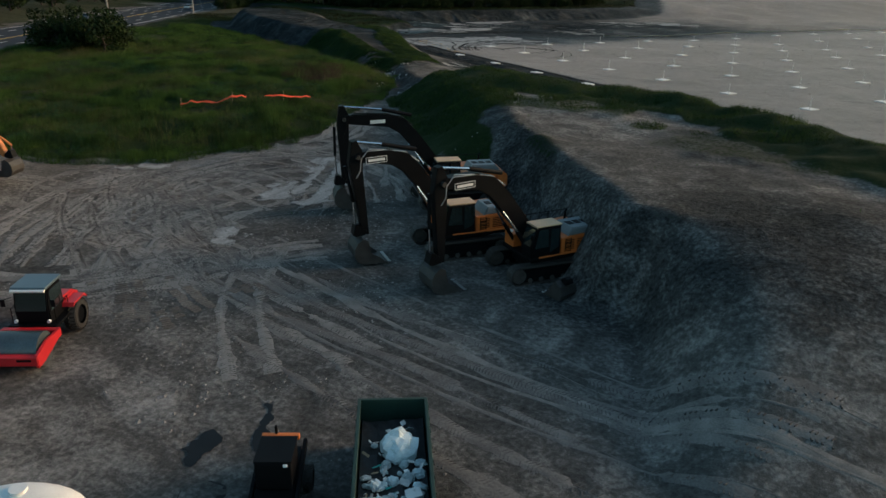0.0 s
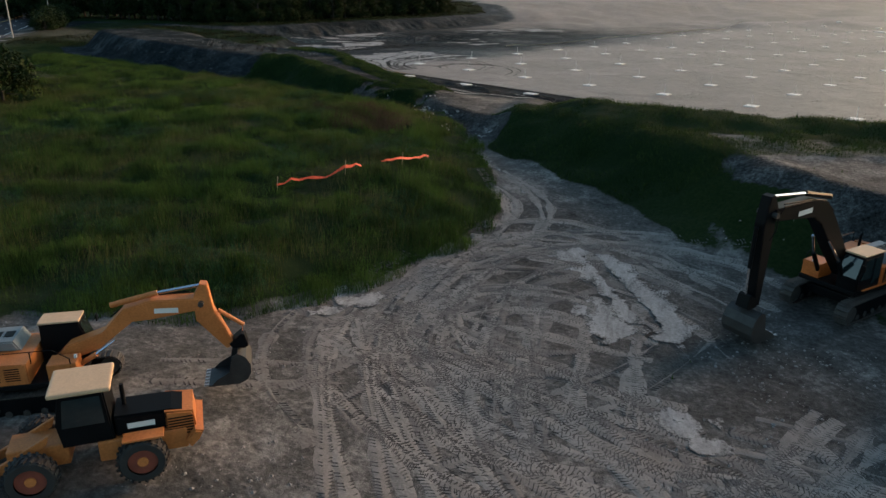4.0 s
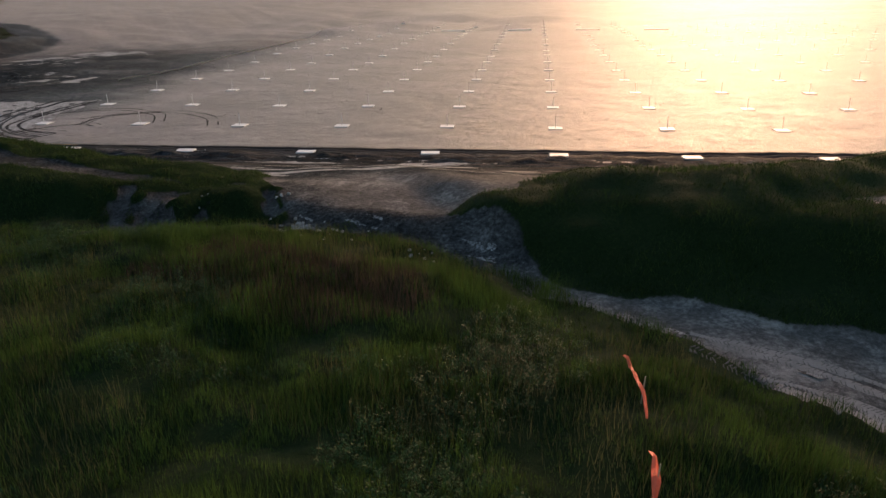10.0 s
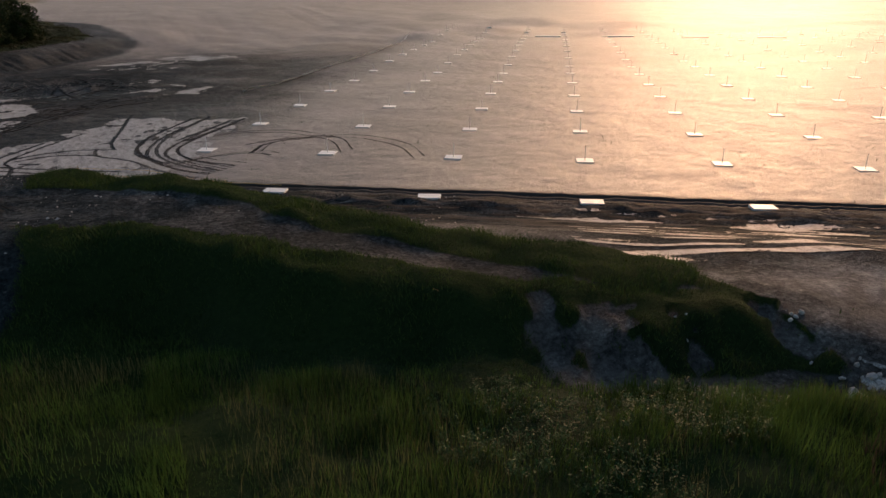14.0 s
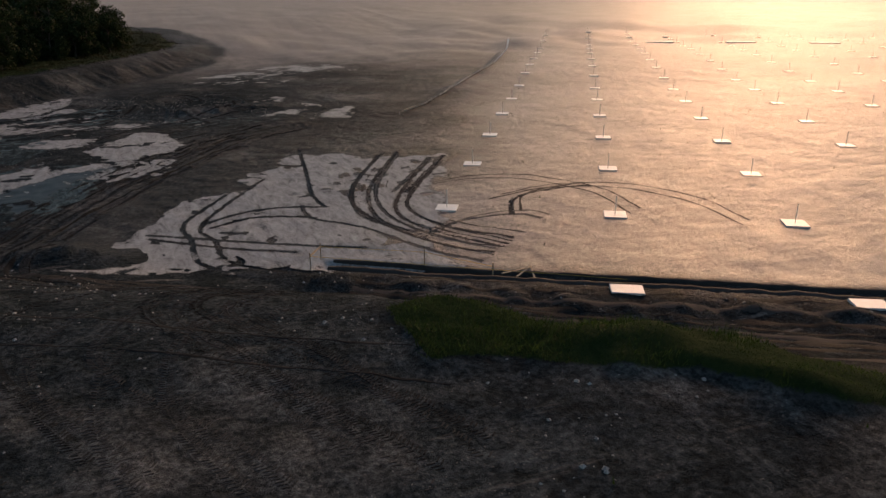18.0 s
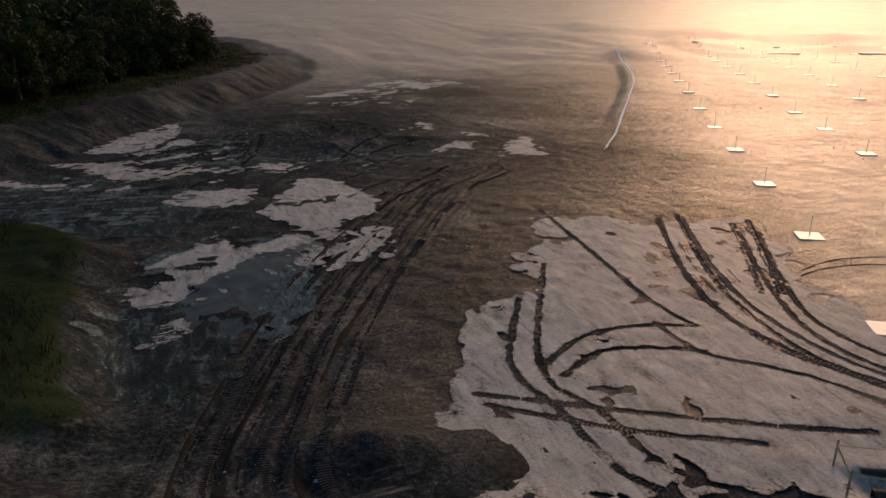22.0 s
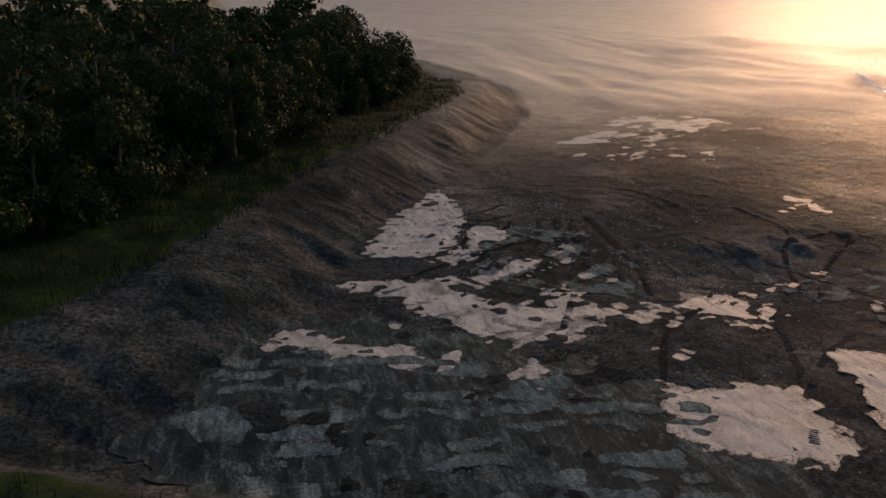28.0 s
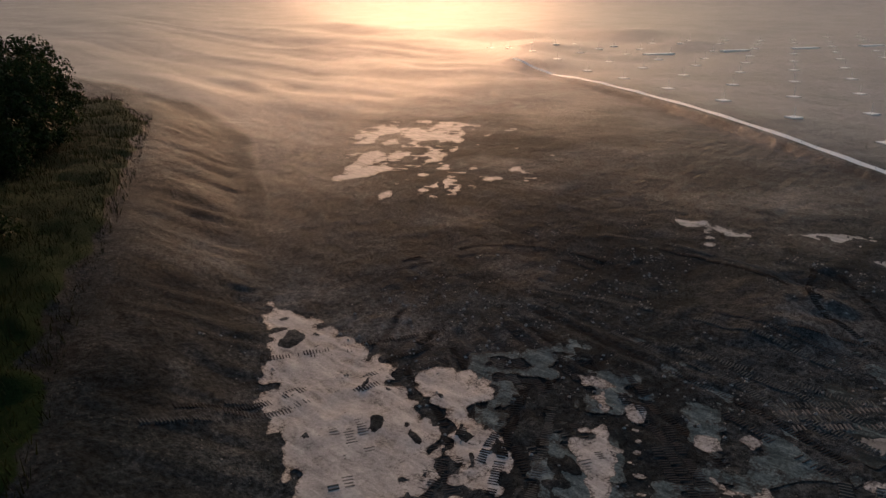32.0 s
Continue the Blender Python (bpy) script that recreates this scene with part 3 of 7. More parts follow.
def turf_mask(x, y):
    """1 where grass grows."""
    x, y = np.asarray(x, float), np.asarray(y, float)
    n = 0.8 * fractal(x, y, 4, 3, 90)
    _, s = along_works(x, y)
    g = smooth_step(0.5, -0.6, area_dist(x, y, MEADOW) + n)
    de, dw = area_dist(x, y, EAST), area_dist(x, y, WEST)
    df, db = line_dist(x, y, EAST_FRONT), line_dist(x, y, EAST_BACK)
    out_front = (df < db) & (de > -1.2)
    face = smooth_step(9.2, 7.6, de + n) * smooth_step(0.5, 2.5, x + n) * smooth_step(23, 17, x + 3 * n)
    foot = smooth_step(7.5, 6.0, de + n) * smooth_step(2.6, 3.6, de + n) * smooth_step(12, 17, x) * smooth_step(30, 25, x + 3 * n) * 0.9
    g = np.maximum(g, np.maximum(face, foot) * out_front)
    g = np.maximum(g, smooth_step(5.6, 4.0, line_dist(x, y, CREST) + 1.6 * n))
    g = np.maximum(g, 0.52 * smooth_step(-0.2, 0.5, fractal(x, y, 7, 3, 95)) * (de < 1) * smooth_step(8, 14, x))
    g = np.maximum(g, smooth_step(2.6, 1.4, line_dist(x, y, EAST_FRONT[3:8]) + n) * (de < 0.5))
    g = np.maximum(g, smooth_step(5.6, 4.6, dw + n) * (dw > -1.5) * (line_dist(x, y, WEST_FRONT) < 9) * smooth_step(-21, -24, x + n) * smooth_step(-43, -40, x + n))
    g = np.maximum(g, smooth_step(3.4, 2.0, line_dist(x, y, WEST_BACK[4:]) + n) * (x > -42))
    g = np.maximum(g, smooth_step(2.8, 1.6, line_dist(x, y, WEST_FRONT[:6]) + n) * (dw < 0.2))
    g = np.maximum(g, smooth_step(5.2, 4.2, dw + n) * (dw > -0.5) * (y < 82.5 - 0.05 * x) * smooth_step(-9.4, -10.4, x) * (x > -26))
    g = g * (1 - smooth_step(0.15, 0.6, gullies(x, y)))
    g = np.maximum(g, 0.56 * smooth_step(0.5, -1.5, area_dist(x, y, BANK) - 2.5 + n))
    g = np.maximum(g, smooth_step(0, -1.5, area_dist(x, y, WOODS) + n))
    g = np.maximum(g, smooth_step(-13, -17, x + 1.5 * n) * smooth_step(30, 24, y))
    ro, _ = road_off(x, y)
    g = np.maximum(g, smooth_step(-18, -24, x) * (area_dist(x, y, MEADOW) > -1) * (dw > 0) * (line_dist(x, y, WEST_FRONT) < 14) * (y + 0.45 * x < 76) * smooth_step(-43, -40, x + n))
    beyond = (ro > -60) & (x < -40) & (area_dist(x, y, MEADOW) > 0) & (dw > 9) & (y < 230) & (s < 60 + 0 * x) 
    g = np.maximum(g, beyond * 1.0)
    g = np.maximum(g, smooth_step(400, 470, np.hypot(x + 60, y - 150)) * smooth_step(0.02, -0.12, np.arctan2(x + 60, y - 150)))
    g = np.maximum(g, smooth_step(20, 30, ro))
    g = g * (1 - smooth_step(-2.5, -1, ro) * smooth_step(28, 26.5, ro))
    return np.clip(g, 0, 1)

GRID = {}
def surface(x, y, rough=True):
    """The height of the built ground, between its grid points."""
    if not rough: return height(x, y, False)
    x, y = np.asarray(x, float), np.asarray(y, float)
    xs, ys, z = GRID["x"], GRID["y"], GRID["z"]
    i = np.clip(np.searchsorted(xs, x) - 1, 0, len(xs) - 2)
    j = np.clip(np.searchsorted(ys, y) - 1, 0, len(ys) - 2)
    fx, fy = (x - xs[i]) / (xs[i + 1] - xs[i]), (y - ys[j]) / (ys[j + 1] - ys[j])
    return (z[j, i] * (1 - fx) + z[j, i + 1] * fx) * (1 - fy) + (z[j + 1, i] * (1 - fx) + z[j + 1, i + 1] * fx) * fy

def z_at(x, y):
    return float(surface(np.array([x]), np.array([y]))[0])

def grid_lines(a, b, step, far):
    inner = list(np.arange(a, b + 1e-6, step))
    lo, hi, d = [a], [b], step
    while hi[-1] < far:
        d *= 1.22
        lo.append(lo[-1] - d); hi.append(hi[-1] + d)
    return np.array(lo[:0:-1] + inner + hi[1:])

def build_ground():
    xs, ys = grid_lines(-100, 62, 0.5, 3200), grid_lines(-16, 262, 0.5, 3200)
    xs = np.union1d(xs, np.arange(-90, -20, 0.25)); ys = np.union1d(ys, np.arange(100, 222, 0.25))
    gx, gy = np.meshgrid(xs, ys)
    x, y = gx.ravel(), gy.ravel()
    z = height(x, y)
    nx, ny = len(xs), len(ys)
    GRID.update(x=xs, y=ys, z=z.reshape(ny, nx))
    idx = np.arange(nx * ny).reshape(ny, nx)
    quads = np.stack([idx[:-1, :-1], idx[:-1, 1:], idx[1:, 1:], idx[1:, :-1]], -1).reshape(-1, 4)
    me = bpy.data.meshes.new("ground")
    me.vertices.add(len(x)); me.vertices.foreach_set("co", np.stack([x, y, z], 1).ravel())
    me.loops.add(quads.size); me.loops.foreach_set("vertex_index", quads.ravel())
    me.polygons.add(len(quads)); me.polygons.foreach_set("loop_start", np.arange(0, quads.size, 4))
    me.update(calc_edges=True); me.shade_smooth()
    u, s = along_works(x, y)
    turf = turf_mask(x, y)
    pit = np.maximum(smooth_step(86, 93, s) * smooth_step(-142, -88, u + 9 * fractal(x, y, 26, 3, 11)), 0.8 * smooth_step(205, 300, y + 14 * fractal(x, y, 40, 3, 13)))
    wet_shade = np.maximum(0.75 * smooth_step(80, 88, s) * smooth_step(-104, -112, u) * smooth_step(250, 215, y), 0.6 * smooth_step(5, 2, np.abs(s - 86.5)))
    # east bank front: the shade of its face painted as dark soil
    wet_shade = np.maximum(wet_shade, 0.62 * smooth_step(7, 4, area_dist(x, y, EAST)) * smooth_step(-0.6, 0.6, area_dist(x, y, EAST)) * (line_dist(x, y, EAST_FRONT) < line_dist(x, y, EAST_BACK)) * (x < 42))
    # step by the silt fence: shadow on its face painted into the soil
    wet_shade = np.maximum(wet_shade, 0.45 * smooth_step(-3.5, -2.0, fence_side(x, y)) * smooth_step(0.2, -0.6, fence_side(x, y)) * smooth_step(205, 222, y) * smooth_step(280, 240, y))
    # west bank's back slope: vignette darkness painted into the soil
    wet_shade = np.maximum(wet_shade, 0.95 * smooth_step(26, 12, area_dist(x, y, WEST)) * smooth_step(-30, -38, x) * smooth_step(140, 132, y))
    # slope below the wood darkened likewise, for vignette and not for damp
    wet_shade = np.maximum(wet_shade, 0.95 * smooth_step(13, 9.5, area_dist(x, y, WOODS)))
    wet_shade = np.maximum(wet_shade, 0.85 * smooth_step(66, 70, s + 2 * fractal(x, y, 9, 3, 21)) * smooth_step(80, 76, s) * smooth_step(-62, -52, u) * smooth_step(-10, -25, u))
    wet_shade = np.maximum(wet_shade, 0.95 * smooth_step(75, 82, s) * smooth_step(93, 90, s) * (u < 60))
    wet_shade = np.maximum(wet_shade, 0.9 * smooth_step(90, 96, s) * smooth_step(-84, -104, u + 5 * fractal(x, y, 14, 3, 17)) * smooth_step(275, 225, y + 8 * fractal(x, y, 20, 3, 18)))
    wet_shade = np.maximum(wet_shade, 0.7 * smooth_step(7, 1, area_dist(x, y, WEST)) * smooth_step(-4, -14, x)) * (1 - 0.8 * gullies(x, y))
    # darker soil round the near end of the east bank
    wet_shade = np.maximum(wet_shade, 0.5 * smooth_step(38, 44, x) * smooth_step(17, 22, y + 1.5 * fractal(x, y, 5, 3, 15)) * smooth_step(34, 28, y))
    wet_shade = np.maximum(wet_shade, 1.0 * smooth_step(14, 9, line_dist(x, y, HAUL[:9]) + 1.5 * fractal(x, y, 8, 3, 19)) * smooth_step(-24, -34, x))
    wet_shade = wet_shade * (1.1 + 0.35 * fractal(x, y, 6, 3, 12))
    wet_shade = np.clip(wet_shade, 0, 1) + 0.18 * np.clip(rut_depth(x, y), -1, 1) * (wet_shade > 0.2)
    streak = np.maximum(smooth_step(76, 80, s) * smooth_step(92, 89, s), 0.55 * smooth_step(-30, -40, x) * smooth_step(140, 120, y)) * (area_dist(x, y, MEADOW) > 1)
    streak = np.maximum(streak, 0.12 * smooth_step(92, 95, s))
    swathe = line_dist(x, y, [(2, 16), (9, 15.5), (20, 15.5), (33, 13.5), (44, 13), (54, 12.5), (75, 10)])
    streak = np.maximum(streak, 0.85 * smooth_step(5.5, 2.0, swathe + 1.2 * fractal(x, y, 6, 3, 14)))
    for name, v in (("turf", turf), ("streak", streak), ("pit", np.clip(pit, 0, 1)), ("wet_shade", np.clip(wet_shade, 0, 1))):
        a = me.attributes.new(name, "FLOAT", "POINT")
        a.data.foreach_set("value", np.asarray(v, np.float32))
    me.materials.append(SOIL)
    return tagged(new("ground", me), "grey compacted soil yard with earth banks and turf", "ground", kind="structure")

ground = build_ground()

# ---- shapes ----
def box(bm, size, at, turn=(0, 0, 0), bevel=0.0, taper=None):
    """A block of that size round a place; taper shrinks its top in x and y."""
    made = bmesh.ops.create_cube(bm, size=1.0)["verts"]
    for v in made:
        k = (taper if taper and v.co.z > 0 else (1, 1))
        v.co = Vector((v.co.x * size[0] * k[0], v.co.y * size[1] * k[1], v.co.z * size[2]))
    if bevel:
        edges = list({e for v in made for e in v.link_edges})
        done = bmesh.ops.bevel(bm, geom=edges, offset=bevel, segments=2, affect="EDGES", profile=0.6)
        made = list({v for f in done["faces"] for v in f.verts} | {v for v in made if v.is_valid})
    bmesh.ops.transform(bm, matrix=pose(*at, *turn), verts=made)
    return bm

def prism(bm, outline, y0, y1, bevel=0.0):
    """An outline in x and z, drawn out from y0 to y1."""
    a = [bm.verts.new((x, y0, z)) for x, z in outline]
    b = [bm.verts.new((x, y1, z)) for x, z in outline]
    faces = [bm.faces.new(a), bm.faces.new(b[::-1])]
    n = len(outline)
    for i in range(n):
        faces.append(bm.faces.new((a[i], b[i], b[(i + 1) % n], a[(i + 1) % n])))
    bmesh.ops.recalc_face_normals(bm, faces=faces)
    if bevel:
        edges = list({e for f in faces[:2] for e in f.edges})
        bmesh.ops.bevel(bm, geom=edges, offset=bevel, segments=2, affect="EDGES")
    return bm

def rod(bm, a, b, r, seg=10, r2=None):
    a, b = Vector(a), Vector(b)
    d = b - a
    m = Matrix.Translation((a + b) / 2) @ d.to_track_quat("Z", "Y").to_matrix().to_4x4()
    bmesh.ops.create_cone(bm, cap_ends=True, segments=seg, radius1=r, radius2=r if r2 is None else r2, depth=d.length, matrix=m)
    return bm

def hose(bm, pts, r, seg=6):
    for a, b in zip(pts, pts[1:]):
        rod(bm, a, b, r, seg)
    return bm

def wheel_mesh(bm, r, w, at, seg=28, lug=0.05):
    """A tyre lying along y, with lugs."""
    rings = [(-0.5, 0.62), (-0.5, 0.90), (-0.40, 0.985), (0.40, 0.985), (0.5, 0.90), (0.5, 0.62)]
    loops = []
    for off, k in rings:
        loops.append([bm.verts.new((at[0] + r * k * math.cos(2 * math.pi * i / seg), at[1] + off * w, at[2] + r * k * math.sin(2 * math.pi * i / seg))) for i in range(seg)])
    for p, q in zip(loops, loops[1:]):
        for i in range(seg):
            bm.faces.new((p[i], p[(i + 1) % seg], q[(i + 1) % seg], q[i]))
    bmesh.ops.recalc_face_normals(bm, faces=bm.faces[:])
    for i in range(seg):
        for side in (-1, 1):
            ang = 2 * math.pi * (i + 0.25 * side) / seg
            box(bm, (lug * 1.6, w * 0.46, r * 0.11), (at[0] + (r * 0.985) * math.cos(ang), at[1] + side * w * 0.24, at[2] + (r * 0.985) * math.sin(ang)), (0, -math.degrees(ang) + 90, 18 * side))
    return bm

def thing(name, at, turn, label, category, group=""):
    e = new(name)
    e.matrix_world = pose(at[0], at[1], at[2], 0, 0, turn)
    return tagged(e, label, category, group)

def shared(name, mesh, parent, m):
    o = new(name, mesh)
    o.parent = parent
    o.matrix_basis = m
    return o

B = bmesh.new

# ---- machines ----
def shoe_mesh():
    bm = B()
    box(bm, (0.19, 0.62, 0.05), (0, 0, 0), bevel=0.008)
    box(bm, (0.035, 0.62, 0.05), (0.05, 0, 0.045))
    box(bm, (0.035, 0.62, 0.03), (-0.05, 0, 0.035))
    me = bpy.data.meshes.new("track_shoe"); bm.to_mesh(me); bm.free(); me.materials.append(TRACK)
    return me
SHOE = shoe_mesh()

def crawler(parent, side, length, r, gauge):
    y = side * gauge / 2
    half = length / 2 - r
    bm = B()
    prism(bm, [(-half, 0.12), (half, 0.12), (half + r * 0.75, r), (half, 2 * r - 0.14), (-half, 2 * r - 0.14), (-half - r * 0.75, r)], y - 0.2, y + 0.2, 0.03)
    t = part("track", bm, BLACK, parent)
    bm = B()
    for x in np.linspace(-half, half, 7):
        rod(bm, (x, y - 0.24, 0.2), (x, y + 0.24, 0.2), 0.14, 12)
    part("track_rollers", bm, TRACK, t)
    for sx, nm in ((half, "idler"), (-half, "drive_sprocket")):
        part(nm, rod(B(), (sx, y - 0.26, r), (sx, y + 0.26, r), r * 0.78, 18), TRACK, t)
    total = 4 * half + 2 * math.pi * (r - 0.03)
    n = int(total / 0.205)
    for i in range(n):
        d = i * total / n
        if d < 2 * half:
            m = pose(-half + d, y, 2 * r - 0.03)
        elif d < 2 * half + math.pi * (r - 0.03):
            a = (d - 2 * half) / (r - 0.03)
            m = pose(half + (r - 0.03) * math.sin(a), y, r + (r - 0.03) * math.cos(a), 0, math.degrees(a), 0)
        elif d < 4 * half + math.pi * (r - 0.03):
            m = pose(half - (d - 2 * half - math.pi * (r - 0.03)), y, 0.03, 0, 180, 0)
        else:
            a = (d - 4 * half - math.pi * (r - 0.03)) / (r - 0.03)
            m = pose(-half - (r - 0.03) * math.sin(a), y, r - (r - 0.03) * math.cos(a), 0, 180 + math.degrees(a), 0)
        shared("track_shoe", SHOE, t, m)

def plate(parent, at, size, turn, back, mark, name="name_plate"):
    """A maker's plate as a plain field with a plain bar in it."""
    p = part(name, box(B(), (size[0], 0.012, size[1]), at, turn), back, parent)
    part("plain_bar", box(B(), (size[0] * 0.84, 0.012, size[1] * 0.5), (at[0], at[1] + (0.009 if at[1] > 0 else -0.009), at[2]), turn), mark, p)

def excavator(at, swing, track_turn, label, paint, arm_paint, elbow=(7.0, 6.4), toe=6.9, k=1.0, long_hood=True, roof=CREAM, plate_field=True, bucket_grapple=False):
    e = thing("excavator", (at[0], at[1], z_at(*at)), swing, label, "excavator", "excavators in the yard")
    e.scale = (k, k, k)
    rot = pose(0, 0, 0, 0, 0, track_turn - swing)
    for side in (-1, 1):
        crawler(e, side, 4.95, 0.5, 2.75)
    part("undercarriage", box(box(B(), (2.2, 2.3, 0.45), (0, 0, 0.72), bevel=0.05), (1.3, 1.3, 0.25), (0, 0, 1.05), bevel=0.03), BLACK, e)
    for o in list(e.children):
        o.matrix_basis = rot @ o.matrix_basis
    part("turntable", rod(B(), (0, 0, 0.95), (0, 0, 1.18), 0.75, 24), TRACK, e)
    # upper works
    part("deck", box(B(), (4.9, 2.85, 0.22), (-0.95, 0, 1.28), bevel=0.04), BLACK, e)
    body = part("house", prism(B(), [(-0.4, 1.38), (-0.4, 2.28), (-2.5, 2.36), (-2.75, 2.28), (-2.75, 1.38)], -1.42, 1.42, 0.04), paint, e)
    for y in (-1.43, 1.43):
        for x, w in ((-0.95, 0.55), (-1.75, 0.7)):
            b = B()
            for i in range(6):
                box(b, (w, 0.025, 0.035), (x, y, 1.62 + i * 0.1))
            part("louvre", b, BLACK, body)
    part("step_rail", box(B(), (3.2, 0.12, 0.06), (-0.6, 1.45, 1.42)), paint, body)
    part("counterweight", prism(B(), [(-2.76, 1.15), (-2.76, 2.34), (-3.2, 2.3), (-3.52, 2.05), (-3.55, 1.35), (-3.3, 1.15)], -1.44, 1.44, 0.08), paint, e)
    hood = part("engine_hood", prism(B(), [(-0.9, 2.30), (-1.15, 2.74), (-2.7, 2.74), (-3.05, 2.33)], -0.2 if long_hood else -1.3, 1.32, 0.06), GREY, e, "grey engine cover with vents")
    for i in range(3):
        part("vent", box(B(), (0.35, 0.5, 0.03), (-1.45 - i * 0.48, 0.55, 2.75)), BLACK, hood)
    part("exhaust", rod(rod(B(), (-2.1, -0.75, 2.3), (-2.1, -0.75, 2.95), 0.07), (-2.1, -0.75, 2.9), (-2.2, -0.75, 3.05), 0.06), BLACK, e)
    # cab on the operator's left
    cab = part("cab", prism(B(), [(1.45, 1.38), (1.55, 2.1), (1.25, 3.05), (-0.3, 3.08), (-0.35, 1.38)], 0.42, 1.42, 0.05), BLACK, e)
    part("cab_roof", box(B(), (1.62, 1.02, 0.09), (0.46, 0.92, 3.12), bevel=0.04), roof, cab, "sun-bleached cab roof")
    part("side_window", prism(B(), [(1.3, 1.95), (1.1, 2.95), (0.5, 2.95), (0.45, 1.95)], 1.425, 1.44), GLASS, cab)
    part("door_window", prism(B(), [(0.35, 1.6), (0.35, 2.95), (-0.22, 2.95), (-0.22, 1.9)], 1.425, 1.44), GLASS, cab)
    part("windscreen", box(B(), (0.015, 0.84, 0.95), (1.42, 0.92, 2.52), (0, -17, 0)), GLASS, cab)
    part("mirror", box(rod(B(), (1.5, 1.45, 2.6), (1.65, 1.6, 2.75), 0.015), (0.04, 0.2, 0.32), (1.66, 1.62, 2.7)), BLACK, cab)
    b = B()
    for p, q in (((1.2, -1.38, 1.4), (1.2, -1.38, 2.35)), ((-0.2, -1.38, 2.3), (-0.2, -1.38, 2.8)), ((1.2, -1.38, 2.35), (0.6, -1.38, 2.8)), ((0.6, -1.38, 2.8), (-2.6, -1.38, 2.8)), ((-2.6, -1.38, 2.8), (-2.6, -1.38, 2.3)), ((-1.4, -1.38, 2.3), (-1.4, -1.38, 2.8))):
        rod(b, p, q, 0.022, 6)
    part("handrail", b, BLACK, e)
    part("tool_box", box(B(), (1.1, 0.9, 0.75), (0.85, -0.95, 1.76), bevel=0.05), paint, e)
    b = B()
    for x in (-0.62, -0.98):
        rod(b, (x, 1.47, 1.5), (x, 1.47, 2.25), 0.02, 6)
    for i in range(4):
        rod(b, (-0.62, 1.47, 1.55 + i * 0.22), (-0.98, 1.47, 1.55 + i * 0.22), 0.018, 6)
    part("ladder", b, BLACK, e)
    # boom, stick and bucket
    ex, ez = elbow
    boom = part("boom", prism(B(), [(0.25, 1.75), (0.65, 1.62), (2.1, 1.7 + (ez - 3) * 0.53), (3.5, ez - 0.98 + 0.4 * (ez < 5)), (4.2, ez - 0.55), (ex - 0.1, ez - 0.30), (ex + 0.12, ez), (ex - 0.1, ez + 0.24),
                                    (4.3, ez + 0.30), (3.2, ez + 0.0), (2.3, ez - 0.95), (0.9, 1.85 + (ez - 2) * 0.3)], -0.33, 0.33, 0.04), arm_paint, e)
    for y in (-0.345, 0.345):
        sgn = 1 if y > 0 else -1
        if plate_field:
            plate(boom, (5.0, y, ez - 0.20), (1.15, 0.34), (0, 3, 0), WHITE, BLACK)
            plate(boom, (5.0, y + 0.004 * sgn, ez - 0.20), (1.09, 0.28), (0, 3, 0), BLACK, WHITE, "plate_field")
        else:
            part("name_bar", box(B(), (0.95, 0.012, 0.22), (4.9, y, ez - 0.18), (0, 3, 0)), WHITE, boom)
    st = part("stick", prism(B(), [(ex - 0.30, ez + 0.25), (ex + 0.02, ez + 0.85), (ex + 0.30, ez + 0.80), (ex + 0.46, ez - 0.35), (toe + 0.22, 1.65), (toe - 0.16, 1.55), (ex - 0.28, ez - 0.8)], -0.25, 0.25, 0.03), arm_paint, e)
    part("pin", rod(B(), (ex, -0.48, ez), (ex, 0.48, ez), 0.12, 12), WORN, st)
    for y in (-0.62, 0.62):
        c = part("boom_cylinder", rod(B(), (1.15, y, 1.55), (2.0, y, 1.72 + (ez - 3) * 0.4), 0.11), arm_paint, e)
        part("piston_rod", rod(B(), (2.0, y, 1.72 + (ez - 3) * 0.4), (2.75, y * 0.62, max(ez - 1.85, 2.5)), 0.06), CHROME, c)
    c = part("stick_cylinder", rod(B(), (2.7, 0, ez + 0.12), (4.6, 0, ez + 0.52), 0.12), arm_paint, e)
    part("piston_rod", rod(B(), (4.6, 0, ez + 0.52), (ex + 0.1, 0, ez + 0.74), 0.075), CHROME, c)
    c = part("bucket_cylinder", rod(B(), (ex + 0.62, 0, ez - 0.5), (toe + 0.62, 0, min(3.4, ez - 1.3)), 0.09), arm_paint, e)
    part("piston_rod", rod(B(), (toe + 0.62, 0, min(3.4, ez - 1.3)), (toe + 0.55, 0, 2.05), 0.05), CHROME, c)
    part("linkage", prism(B(), [(toe + 0.62, 2.15), (toe + 0.5, 2.2), (toe - 0.05, 1.75), (toe + 0.1, 1.55), (toe + 0.6, 1.5), (toe + 0.75, 1.6)], -0.3, 0.3, 0.02), BLACK, e)
    curve = [(toe + 0.30, 1.50), (toe + 0.62, 1.28), (toe + 0.80, 0.92), (toe + 0.80, 0.52), (toe + 0.62, 0.20), (toe + 0.28, 0.03), (toe - 0.95, 0.02)]
    inner = [(toe - 0.95, 0.07), (toe + 0.25, 0.10), (toe + 0.54, 0.25), (toe + 0.70, 0.54), (toe + 0.70, 0.90), (toe + 0.55, 1.20), (toe + 0.26, 1.40)]
    bk = part("bucket", prism(B(), curve + inner, -0.74, 0.74, 0.012), WORN, e)
    for y in (-0.76, 0.76):
        part("bucket_side", prism(B(), curve + [(toe - 0.62, 0.34), (toe - 0.12, 0.62), (toe - 0.02, 1.05), (toe + 0.05, 1.38)], y - 0.022, y + 0.022), WORN, bk)
